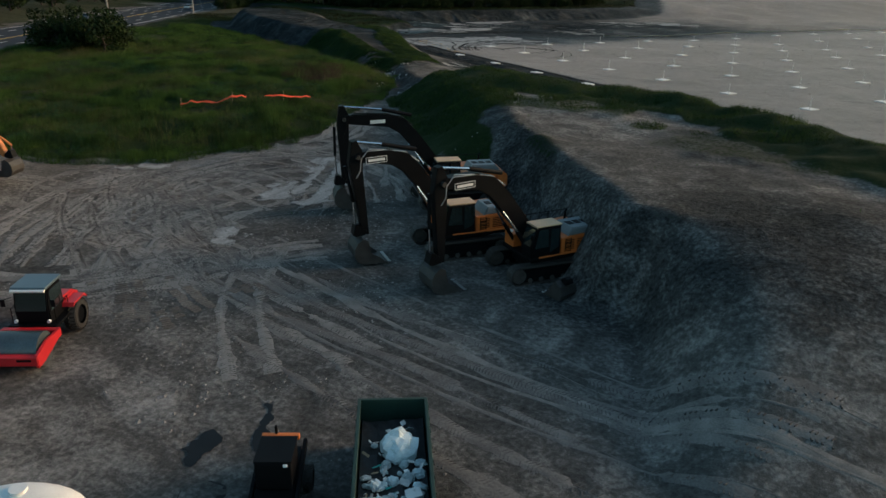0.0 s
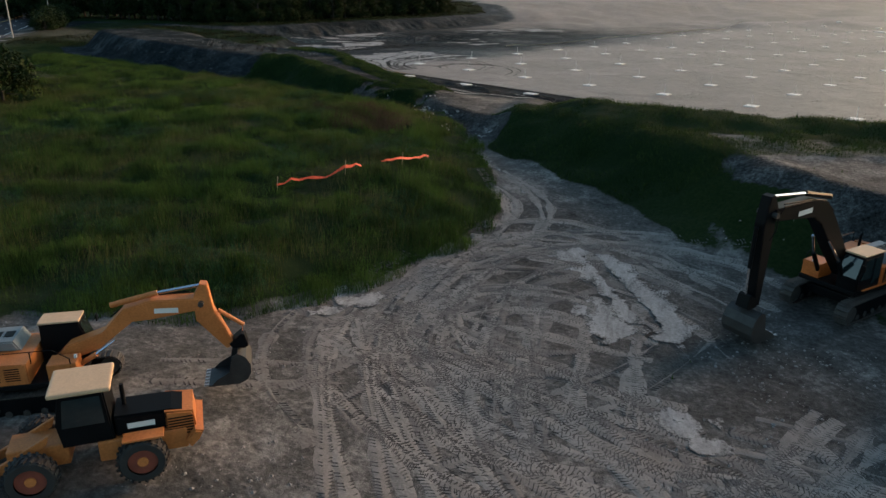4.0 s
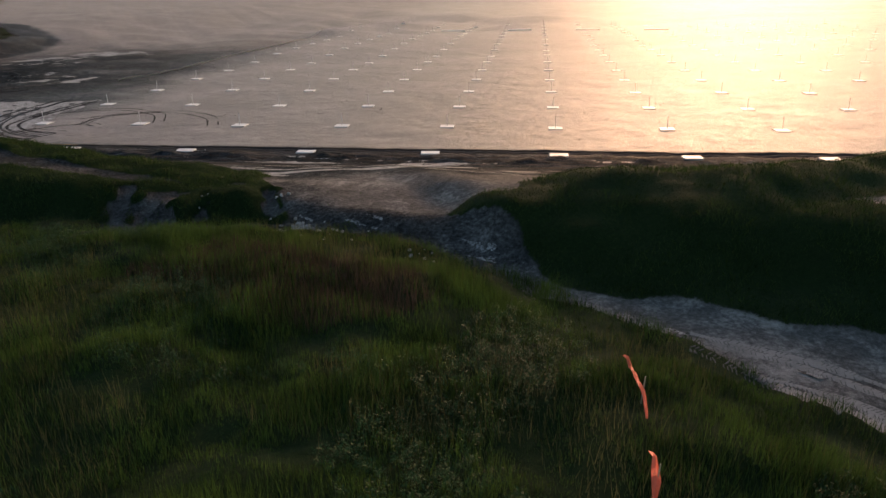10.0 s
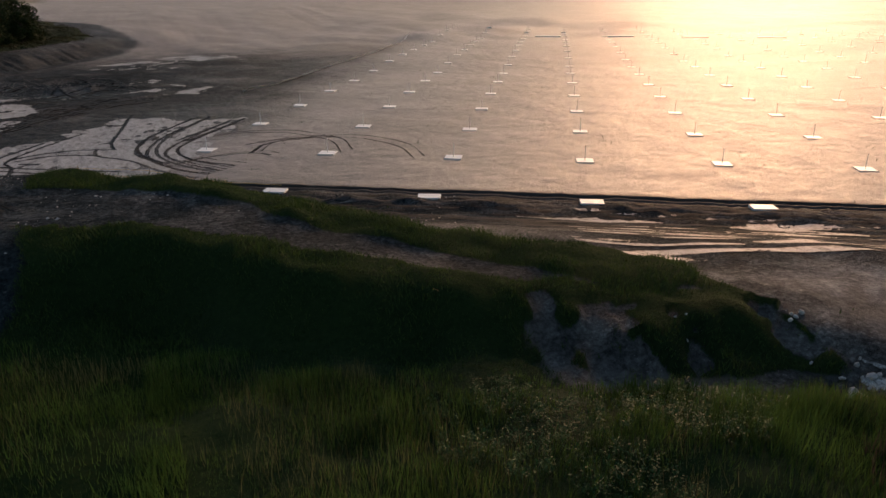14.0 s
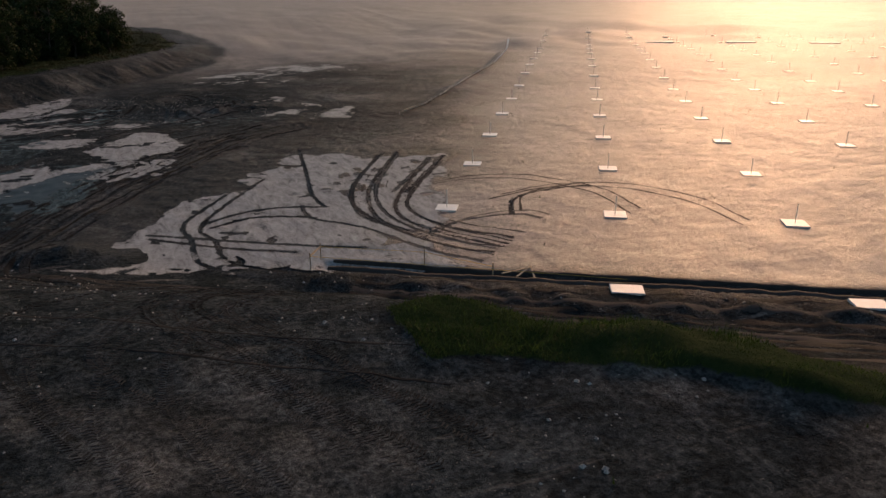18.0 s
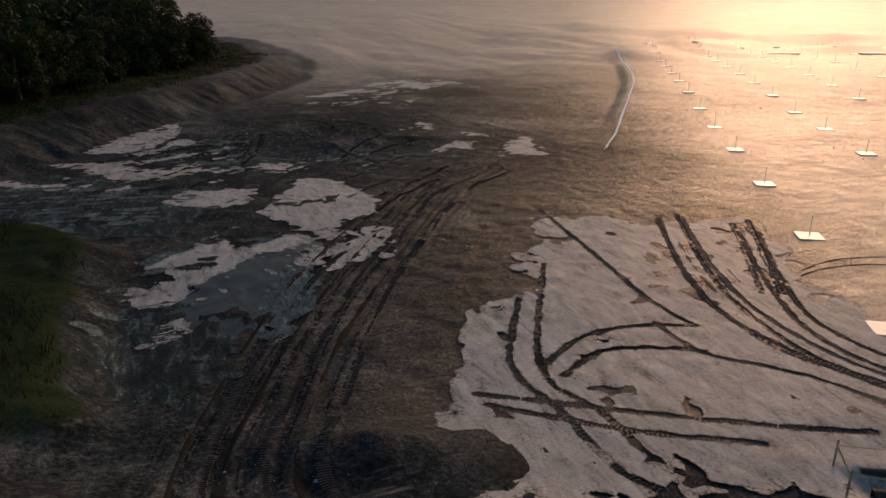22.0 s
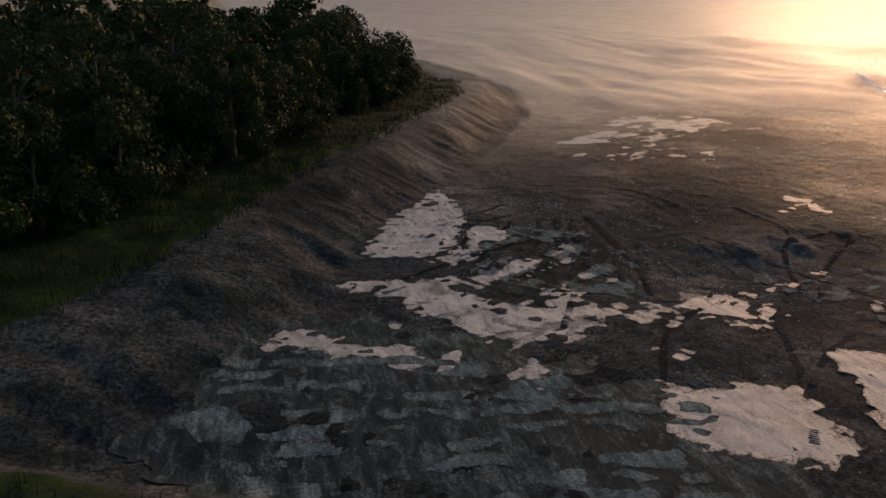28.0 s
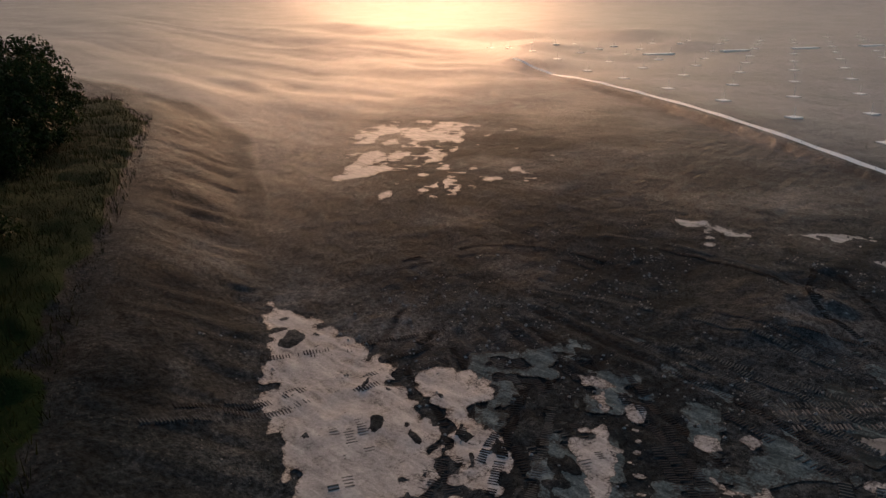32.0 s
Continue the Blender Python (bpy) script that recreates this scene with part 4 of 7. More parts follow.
    part("cutting_edge", box(B(), (0.22, 1.56, 0.05), (toe - 0.92, 0, 0.05)), WORN, bk)
    for i in range(6):
        part("tooth", box(B(), (0.26, 0.10, 0.07), (toe - 1.12, -0.65 + 0.26 * i, 0.05), (0, -4, 0), taper=(0.7, 0.8)), STEEL, bk)
    part("hydraulic_hose", hose(hose(B(), [(4.6, 0.3, ez + 0.28), (ex - 0.5, 0.38, ez + 0.3), (ex - 0.15, 0.42, ez - 0.1), (ex - 0.1, 0.42, ez - 0.7), (ex + 0.1, 0.34, ez - 1.1)], 0.025),
                                [(2.6, 0.25, ez - 0.5), (3.4, 0.26, ez + 0.1), (4.6, 0.27, ez + 0.3), (ex - 0.6, 0.27, ez + 0.38)], 0.03), STEEL if plate_field else BLACK, e)
    part("work_lamp", box(B(), (0.1, 0.16, 0.13), (1.3, -0.9, 2.2), bevel=0.02), LAMPGLASS, e)
    return e

excavator((35.25, 24.85), -121, -127, "orange excavator with black arm and bucket set down", ORANGE, BLACK, (6.2, 5.75), 6.15, k=1.07)
excavator((29.7, 24.95), -126, -129, "middle orange excavator with black arm, side ladder", ORANGE, BLACK, (6.0, 5.9), 5.6, k=1.09)
excavator((24.9, 31.7), -135, -133, "orange excavator with black arm beside puddles", ORANGE, BLACK, (7.0, 5.75), 7.0, k=1.09, plate_field=False)
excavator((-6.7, 11.2), 27, 27, "older yellow excavator parked at the meadow edge", YELLOW, YELLOW, (6.3, 3.8), 7.3, k=0.87, plate_field=False)

def wheel_loader(at, turn):
    e = thing("wheel_loader", (at[0], at[1], z_at(*at)), turn, "yellow wheel loader with cream cab roof, nose to the excavator", "loader")
    # engine end points along +x
    part("rear_frame", box(B(), (2.6, 1.5, 0.7), (1.5, 0, 0.98), bevel=0.06), YELLOW, e)
    hood = part("engine_hood", prism(B(), [(0.75, 1.3), (0.75, 2.05), (2.4, 2.0), (3.0, 1.85), (3.0, 1.3)], -0.62, 0.62, 0.08), BLACK, e)
    part("rear_grille", prism(B(), [(2.2, 1.0), (2.2, 1.98), (3.05, 1.88), (3.12, 1.0)], -0.68, 0.68, 0.06), YELLOW, e)
    for y in (-0.69, 0.69):
        for i in range(7):
            part("louvre", box(B(), (0.75, 0.02, 0.04), (2.65, y, 1.12 + i * 0.1)), BLACK, e)
    for y in (-0.64, 0.64):
        part("name_bar", box(B(), (0.8, 0.012, 0.18), (1.5, y, 1.68)), WHITE, hood)
    part("counterweight", prism(B(), [(2.9, 0.72), (3.15, 0.95), (3.3, 1.25), (3.05, 1.32), (2.75, 0.95)], -0.95, 0.95, 0.05), YELLOW, e)
    part("exhaust", rod(B(), (1.0, 0.15, 2.0), (1.0, 0.15, 2.75), 0.07), BLACK, e)
    cab = part("cab", prism(B(), [(-0.75, 1.3), (-0.85, 2.1), (-0.65, 3.05), (0.6, 3.05), (0.72, 1.3)], -0.7, 0.7, 0.05), BLACK, e)
    part("cab_roof", box(B(), (1.75, 1.6, 0.16), (-0.05, 0, 3.16), bevel=0.07), CREAM, cab, "rounded cream cab roof")
    for y in (-0.71, 0.71):
        part("side_window", prism(B(), [(-0.68, 2.0), (-0.55, 2.95), (0.48, 2.95), (0.52, 2.0)], min(y, y * 1.01), max(y, y * 1.01)), GLASS, cab)
    part("windscreen", box(B(), (0.015, 1.2, 0.9), (-0.77, 0, 2.52), (0, 11, 0)), GLASS, cab)
    part("front_frame", box(B(), (1.7, 1.0, 0.75), (-1.5, 0, 0.98), bevel=0.06), YELLOW, e)
    part("fender", box(B(), (1.2, 0.5, 0.07), (1.55, 1.05, 1.52), bevel=0.02), YELLOW, e)
    part("fender", box(B(), (1.2, 0.5, 0.07), (1.55, -1.05, 1.52), bevel=0.02), YELLOW, e)
    b = B()
    for i in range(3):
        box(b, (0.5, 0.3, 0.04), (0.1, 0.95, 0.55 + i * 0.32))
    part("steps", b, YELLOW, e)
    for x in (-1.65, 1.45):
        for y in (-1.05, 1.05):
            w = part("wheel", wheel_mesh(B(), 0.72, 0.55, (x, y, 0.72), 22), RUBBER, e)
            part("rim", rod(B(), (x, y - 0.2, 0.72), (x, y + 0.2, 0.72), 0.44, 20), material_rim, w)
            part("hub", rod(B(), (x, y - 0.24, 0.72), (x, y + 0.24, 0.72), 0.16, 12), YELLOW, w)
    for y in (-0.5, 0.5):
        part("lift_arm", prism(B(), [(-1.1, 1.75), (-1.2, 1.45), (-2.3, 0.75), (-3.1, 0.45), (-3.15, 0.65), (-2.2, 1.15)], y - 0.08, y + 0.08, 0.02), YELLOW, e)
        c = part("lift_cylinder", rod(B(), (-0.95, y * 0.8, 0.85), (-1.7, y * 0.8, 0.98), 0.08), BLACK, e)
        part("piston_rod", rod(B(), (-1.7, y * 0.8, 0.98), (-2.4, y * 0.8, 0.95), 0.045), CHROME, c)
    bk = part("bucket", prism(B(), [(-3.0, 1.05), (-3.05, 0.25), (-3.25, 0.05), (-4.25, 0.03), (-4.25, 0.08), (-3.3, 0.12), (-3.13, 0.3), (-3.1, 1.05)], -1.3, 1.3, 0.01), WORN, e)
    for y in (-1.3, 1.3):
        part("bucket_side", prism(B(), [(-3.02, 1.05), (-3.08, 0.2), (-3.3, 0.05), (-4.2, 0.05), (-3.6, 0.75)], y - 0.02, y + 0.02), WORN, bk)
material_rim = material("faded_red_rim", (0.20, 0.05, 0.03), 0.6, vary=0.3, scale=3)
wheel_loader((-2.6, 8.3), 33)

def road_roller(at, turn):
    e = thing("road_roller", (at[0], at[1], z_at(*at)), turn, "red and black soil roller with smooth steel drum", "roller")
    d = part("drum", rod(B(), (1.75, -1.05, 0.76), (1.75, 1.05, 0.76), 0.76, 44), material("smooth_drum_steel", (0.10, 0.13, 0.14), 0.4, metal=0.6, vary=0.25, scale=1.0), e)
    part("drum_hub", rod(B(), (1.75, -1.12, 0.76), (1.75, 1.12, 0.76), 0.3, 20), BLACK, d)
    fr = part("drum_frame", box(B(), (0.34, 2.5, 0.42), (2.72, 0, 0.72), bevel=0.04), RED, e, "red front cross beam")
    for y in (-1.2, 1.2):
        part("side_beam", prism(B(), [(2.85, 0.42), (2.85, 0.98), (1.9, 1.22), (0.75, 1.15), (0.75, 0.8), (2.3, 0.42)], y - 0.07, y + 0.07, 0.02), RED, fr)
    for y in (-0.7, 0.7):
        part("slot", box(B(), (0.02, 0.6, 0.1), (2.9, y, 0.78)), BLACK, fr)
    part("rear_cross_beam", box(B(), (0.3, 2.5, 0.4), (0.68, 0, 0.95), bevel=0.04), RED, fr)
    part("scraper", box(B(), (0.06, 2.05, 0.2), (0.92, 0, 0.95), (0, 25, 0)), BLACK, fr)
    part("joint", box(B(), (0.9, 0.6, 0.6), (0.25, 0, 0.8), bevel=0.05), BLACK, e)
    cab = part("cab", prism(B(), [(0.25, 1.15), (0.3, 2.0), (0.1, 2.8), (-1.15, 2.8), (-1.2, 1.15)], -0.75, 0.75, 0.05), BLACK, e)
    part("cab_roof", box(B(), (1.6, 1.55, 0.14), (-0.5, 0, 2.9), bevel=0.05), material("blue_grey_roof_sheet", (0.08, 0.12, 0.15), 0.35, vary=0.15), cab, "blue-grey cab roof")
    part("roof_visor", box(B(), (0.2, 1.5, 0.1), (0.3, 0, 2.83), (0, 25, 0), bevel=0.03), WHITE, cab, "white visor strip")
    part("windscreen", box(B(), (0.015, 1.3, 0.95), (0.24, 0, 2.3), (0, -13, 0)), GLASS, cab)
    for y in (-0.76, 0.76):
        part("side_window", prism(B(), [(0.15, 1.75), (0.0, 2.7), (-1.05, 2.7), (-1.08, 1.75)], min(y, y * 1.01), max(y, y * 1.01)), GLASS, cab)
        part("mirror", box(rod(B(), (0.3, y, 2.5), (0.45, y * 1.4, 2.45), 0.015), (0.05, 0.18, 0.34), (0.46, y * 1.42, 2.3)), BLACK, cab)
        part("headlamp", rod(B(), (0.32, y * 0.95, 1.35), (0.42, y * 0.95, 1.35), 0.08), LAMPGLASS, e)
    part("platform", box(B(), (1.9, 2.1, 0.12), (-0.45, 0, 1.12), bevel=0.02), BLACK, e)
    hood = part("engine_hood", prism(B(), [(-1.2, 1.0), (-1.2, 1.85), (-2.2, 1.78), (-2.75, 1.45), (-2.8, 0.9)], -0.78, 0.78, 0.1), RED, e, "red rear engine hood")
    for y in (-0.98, 0.98):
        part("fender", prism(B(), [(-0.9, 1.45), (-1.0, 1.62), (-2.1, 1.62), (-2.35, 1.4), (-2.3, 1.34), (-2.05, 1.52), (-1.05, 1.52)], y - 0.3, y + 0.3), RED, hood)
        w = part("wheel", wheel_mesh(B(), 0.74, 0.58, (-1.6, y, 0.74), 24, 0.06), RUBBER, e)
        part("rim", rod(B(), (-1.6, y - 0.22, 0.74), (-1.6, y + 0.22, 0.74), 0.36, 18), BLACK, w)
    b = B()
    for y in (-0.95, 0.95):
        hose(b, [(0.2, y, 1.15), (0.2, y, 1.9), (-1.1, y, 1.95), (-1.1, y, 1.15)], 0.022)
    part("handrail", b, BLACK, e)
road_roller((20.15, 3.5), -55)

def black_suv(at, turn):
    e = thing("suv", (at[0], at[1], z_at(*at)), turn, "black four-wheel-drive with pale windscreen parked on soil", "car")
    gloss = material("black_car_paint", (0.004, 0.004, 0.005), 0.35, spec=0.12, vary=0.2, scale=0.8)
    body = part("body", prism(B(), [(2.55, 0.5), (2.62, 0.85), (2.5, 1.02), (1.2, 1.14), (0.9, 1.2), (-2.5, 1.2), (-2.62, 1.1), (-2.62, 0.55), (-2.2, 0.42), (2.2, 0.4)], -0.95, 0.95, 0.09), gloss, e, smooth=False)
    part("cabin", prism(B(), [(1.05, 1.16), (0.35, 1.78), (0.1, 1.84), (-2.25, 1.84), (-2.45, 1.75), (-2.58, 1.18)], -0.84, 0.84, 0.1), gloss, body)
    part("windscreen", box(B(), (0.9, 1.38, 0.02), (0.72, 0, 1.50), (0, 41.5, 0)), glass_material("pale_reflecting_windscreen", (0.10, 0.16, 0.16)), body)
    for y in (-0.85, 0.85):
        part("front_window", prism(B(), [(0.75, 1.25), (0.25, 1.72), (-0.55, 1.74), (-0.55, 1.25)], min(y, y * 1.012), max(y, y * 1.012)), GLASS, body)
        part("rear_window", prism(B(), [(-0.65, 1.25), (-0.65, 1.74), (-2.2, 1.74), (-2.35, 1.25)], min(y, y * 1.012), max(y, y * 1.012)), GLASS, body)
        part("mirror", box(B(), (0.12, 0.22, 0.18), (0.7, y * 1.2, 1.26), bevel=0.04), gloss, body)
        part("headlight", box(B(), (0.16, 0.34, 0.17), (2.55, y * 0.78, 0.86), bevel=0.04), LAMPGLASS, body)
        part("tail_light", box(B(), (0.06, 0.18, 0.4), (-2.62, y * 0.92, 0.98), bevel=0.02), RED, body)
        part("running_board", box(B(), (1.9, 0.14, 0.05), (-0.1, y * 1.08, 0.4), bevel=0.02), BLACK, body)
        for x in (1.62, -1.62):
            w = part("wheel", wheel_mesh(B(), 0.39, 0.25, (x, y * 0.98, 0.39), 20, 0.02), RUBBER, e)
            hub = part("rim", rod(B(), (x, y * 0.98 - 0.128, 0.39), (x, y * 0.98 + 0.128, 0.39), 0.25, 18), BLACK, w)
            b = B()
            for i in range(5):
                a = 2 * math.pi * i / 5
                for sg in (-1, 1):
                    rod(b, (x, y * 0.98 + sg * 0.132, 0.39), (x + 0.22 * math.cos(a), y * 0.98 + sg * 0.132, 0.39 + 0.22 * math.sin(a)), 0.022, 6)
            part("spokes", b, CHROME, w)
    b = box(B(), (0.08, 1.5, 0.3), (2.68, 0, 0.75), bevel=0.02)
    hose(b, [(2.75, -0.6, 0.5), (2.78, -0.6, 1.0), (2.78, 0.6, 1.0), (2.75, 0.6, 0.5)], 0.035)
    part("bull_bar", b, BLACK, e)
    part("front_bumper", box(B(), (0.22, 1.86, 0.2), (2.6, 0, 0.52), bevel=0.05), BLACK, e)
    part("rear_bumper", box(B(), (0.18, 1.8, 0.2), (-2.68, 0, 0.55), bevel=0.05), BLACK, e)
black_suv((4.6, 4.1), 27)

def red_container(at, turn):
    e = thing("storage_container", (at[0], at[1], z_at(*at)), turn, "long red sheet-steel container with ribbed sides", "container")
    L, W, H = 9.0, 2.7, 2.75
    core = part("body", box(B(), (L, W - 0.1, H - 0.15), (0, 0, H / 2), bevel=0.02), CRIMSON, e)
    for i in range(2):
        part("roof_panel", box(B(), (L, W / 2 - 0.01, 0.05), (0, (-0.5 + i) * W / 2, H + 0.02 + 0.015 * 0), ((-1.6 if i else 1.6), 0, 0), bevel=0.01), CRIMSON, e)
    part("roof_seam", box(B(), (L, 0.04, 0.03), (0, 0, H + 0.075)), RED, e)
    part("roof_seam", box(B(), (0.04, W, 0.03), (-0.6, 0, H + 0.06)), RED, e)
    for y in (-W / 2, W / 2):
        for x in np.linspace(-L / 2 + 0.1, L / 2 - 0.1, 10):
            part("side_rib", box(B(), (0.12, 0.09, H - 0.2), (x, y, H / 2), bevel=0.015), CRIMSON, e)
        part("top_rail", box(B(), (L, 0.12, 0.14), (0, y, H - 0.02), bevel=0.02), RED, e)
        part("bottom_rail", box(B(), (L, 0.12, 0.2), (0, y, 0.12), bevel=0.02), CRIMSON, e)
    for x in (-L / 2, L / 2):
        part("end_frame", box(B(), (0.1, W, 0.16), (x, 0, H - 0.03), bevel=0.02), RED, e)
        for y in (-0.65, 0.65):
            part("end_door", box(B(), (0.05, 1.22, H - 0.4), (x * 1.003, y, H / 2), bevel=0.01), CRIMSON, e)
            part("locking_bar", rod(B(), (x * 1.012, y * 0.6, 0.25), (x * 1.012, y * 0.6, H - 0.25), 0.02, 6), RED, e)
    part("placard", box(B(), (0.16, 0.02, 0.22), (L / 2 - 0.5, W / 2 + 0.05, 1.9)), WHITE, e)
red_container((16.2, -1.6), 130.5)

def generator(at, turn):
    e = thing("generator", (at[0], at[1], z_at(*at)), turn, "small pale grey generator beside the red container", "generator")
    part("housing", box(B(), (0.95, 0.7, 0.62), (0, 0, 0.5), bevel=0.05), WHITE, e)
    part("skid", box(B(), (1.1, 0.75, 0.1), (0, 0, 0.1), bevel=0.02), BLACK, e)
    part("control_panel", box(B(), (0.02, 0.4, 0.25), (0.48, 0, 0.6)), BLACK, e)
    part("fuel_cap", rod(B(), (-0.25, 0, 0.8), (-0.25, 0, 0.87), 0.07), BLACK, e)
    part("jack_stand", hose(B(), [(-0.7, 0.1, 0.05), (-0.7, 0.1, 1.05), (-0.75, 0.3, 1.1)], 0.04), BLACK, e)
generator((16.35, 1.35), 40)

def light_tower(at, turn):
    e = thing("light_tower", (at[0], at[1], z_at(*at)), turn, "white mobile light tower with four lamps lowered", "light tower")
    part("housing", prism(B(), [(-0.9, 0.55), (-0.95, 1.35), (-0.5, 1.6), (0.5, 1.62), (0.95, 1.2), (0.95, 0.55)], -0.6, 0.6, 0.06), WHITE, e, "white rounded engine housing")
    part("stripe", box(B(), (0.9, 0.012, 0.16), (0.1, 0.607, 1.1), (0, 18, 0)), RED, e)
    part("stripe", box(B(), (0.9, 0.012, 0.16), (0.1, -0.607, 1.1), (0, 18, 0)), RED, e)
    part("text_bar", box(B(), (0.5, 0.012, 0.06), (-0.2, 0.607, 1.3)), BLACK, e)
    part("chassis", box(B(), (2.4, 0.9, 0.14), (0, 0, 0.46), bevel=0.02), BLACK, e)
    part("tow_bar", rod(B(), (1.2, 0, 0.46), (2.3, 0, 0.4), 0.05), BLACK, e)
    for y in (-0.72, 0.72):
        w = part("wheel", wheel_mesh(B(), 0.34, 0.22, (-0.2, y, 0.34), 18, 0.02), RUBBER, e)
        part("rim", rod(B(), (-0.2, y - 0.1, 0.34), (-0.2, y + 0.1, 0.34), 0.19, 14), WHITE, w)
        part("fender", box(B(), (0.85, 0.28, 0.05), (-0.2, y, 0.74), bevel=0.02), WHITE, e)
        part("outrigger", rod(B(), (0.9, y * 0.6, 0.4), (0.95, y * 1.3, 0.04), 0.035), BLACK, e)
    mast = part("mast", rod(rod(B(), (-0.7, 0, 1.5), (1.5, 0, 1.85), 0.06), (1.5, 0, 1.85), (1.5, 0, 2.1), 0.05), BLACK, e)
    part("lamp_bar", rod(B(), (1.5, -1.0, 2.05), (1.5, 1.0, 2.05), 0.04), BLACK, mast)
    for y in (-0.92, -0.45, 0.45, 0.92):
        b = rod(B(), (1.5, y, 2.05), (1.62, y, 2.0), 0.06)
        rod(b, (1.62, y, 2.0), (1.86, y, 1.86), 0.08, 18, 0.2)
        lamp_head = part("lamp_shade", b, WHITE, mast)
        part("lens", rod(B(), (1.86, y, 1.86), (1.885, y, 1.845), 0.19, 18), LAMPGLASS, lamp_head)
light_tower((24.0, -3.6), 100)

def drum_barrel(at, mat):
    e = thing("barrel", (at[0], at[1], z_at(*at)), 0, "teal plastic drum beside the light tower", "barrel", "drums by the light tower")
    b = rod(B(), (0, 0, 0), (0, 0, 0.8), 0.27, 20)
    for z in (0.25, 0.52, 0.8):
        rod(b, (0, 0, z - 0.02), (0, 0, z + 0.02), 0.285, 20)
    body = part("shell", b, mat, e)
    part("bung", rod(B(), (0.12, 0, 0.8), (0.12, 0, 0.85), 0.05), BLACK, body)
drum_barrel((25.35, -3.0), TEAL)
drum_barrel((25.6, -2.5), TEAL)

def skip(at, turn):
    e = thing("skip_container", (at[0], at[1], z_at(*at)), turn, "dark green open waste container full of sacks", "waste container")
    L, W, H = 5.8, 2.4, 1.85
    part("floor_plate", box(B(), (L, W, 0.12), (0, 0, 0.2)), GREEN, e)
    for y in (-W / 2, W / 2):
        part("side_wall", box(B(), (L, 0.06, H), (0, y, 0.15 + H / 2)), GREEN, e)
        part("top_rail", box(B(), (L + 0.1, 0.12, 0.12), (0, y, H + 0.14), bevel=0.02), GREEN, e)
        for x in np.linspace(-L / 2 + 0.2, L / 2 - 0.2, 8):
            part("side_rib", box(B(), (0.1, 0.1, H - 0.1), (x, y * 1.04, 0.1 + H / 2), bevel=0.01), GREEN, e)
    for x in (-L / 2, L / 2):
        part("end_wall", box(B(), (0.06, W, H), (x, 0, 0.15 + H / 2)), GREEN, e)
        part("end_rail", box(B(), (0.12, W, 0.12), (x, 0, H + 0.14), bevel=0.02), GREEN, e)
    for x in (-2.3, 2.3):
        for y in (-1.0, 1.0):
            part("roller", rod(B(), (x, y - 0.1, 0.1), (x, y + 0.1, 0.1), 0.1, 12), BLACK, e)
    return e
SKIP_AT, SKIP_TURN = (39.6, 4.1), -54.0
skip(SKIP_AT, SKIP_TURN)

def crumpled(seed, r, flat=0.7):
    bm = B()
    bmesh.ops.create_icosphere(bm, subdivisions=3, radius=r)
    for v in bm.verts:
        n1 = noise.noise(v.co * (2.2 / r) + Vector((seed * 7.1, 0, 0)))
        n2 = noise.noise(v.co * (5.5 / r) + Vector((0, seed * 3.3, 0)))
        v.co = v.co * (1 + 0.35 * n1 + 0.16 * n2)
        v.co.z *= flat
    me = bpy.data.meshes.new("rubbish_sack"); bm.to_mesh(me); bm.free(); me.materials.append(SACK)
    return me

def fill_skip():
    rng = random.Random(5)
    sacks = [crumpled(i, 0.34) for i in range(5)]
    m0 = pose(SKIP_AT[0], SKIP_AT[1], z_at(*SKIP_AT), 0, 0, SKIP_TURN)
    fill = B()
    box(fill, (5.6, 2.2, 0.95), (0, 0, 0.74))
    bmesh.ops.subdivide_edges(fill, edges=fill.edges[:], cuts=7, use_grid_fill=True)
    for v in fill.verts:
        if v.co.z > 1.1: v.co.z += 0.16 * noise.noise(v.co * 2.3)
    heap = part("rubbish_heap", fill, material("mixed_dark_waste", (0.025, 0.026, 0.028), 0.8, vary=0.7, scale=4), None)
    heap.matrix_world = m0
    tagged(heap, "packed dark mixed waste lying in the container", "rubbish", kind="stuff")
    for i in range(64):
        x, y = rng.uniform(-2.5, 2.55), rng.uniform(-0.92, 0.92)
        if x < -0.2 and rng.random() < 0.75: continue
        k = rng.uniform(0.22, 0.62)
        o = new("rubbish_sack", sacks[i % 5])
        o.matrix_world = m0 @ pose(x, y, 1.24 + rng.uniform(-0.03, 0.16), rng.uniform(-50, 50), rng.uniform(-50, 50), rng.uniform(0, 360)) @ Matrix.Diagonal((k * rng.uniform(0.7, 1.5), k, k * 0.8, 1))
        tagged(o, "crumpled pale plastic sack on the waste heap", "rubbish sack", "sacks in the waste container")
    big = new("rubbish_sack", crumpled(9, 0.62, 0.6))
    big.matrix_world = m0 @ pose(-0.75, 0.2, 1.55, 12, 20, 40)
    tagged(big, "large crumpled pale plastic sheet on the waste", "rubbish sack", "sacks in the waste container")
    tints = (PAPER, PAPER, TEAL, SACK, WOOD, BLACK, PAPER, RED)
    for i in range(110):
        x = rng.uniform(-2.4, 2.6)
        if x < 0 and rng.random() < 0.7: continue
        o = part("waste_scrap", box(B(), (rng.uniform(0.06, 0.34), rng.uniform(0.05, 0.22), 0.02), (0, 0, 0)), tints[i % 8] if i % 3 == 0 else PAPER)
        o.matrix_world = m0 @ pose(x, rng.uniform(-0.95, 0.95), 1.32 + rng.uniform(0, 0.2), rng.uniform(-45, 45), rng.uniform(-45, 45), rng.uniform(0, 360))
        tagged(o, "small scrap of packaging thrown on the waste", "waste scrap", "scraps in the waste container")
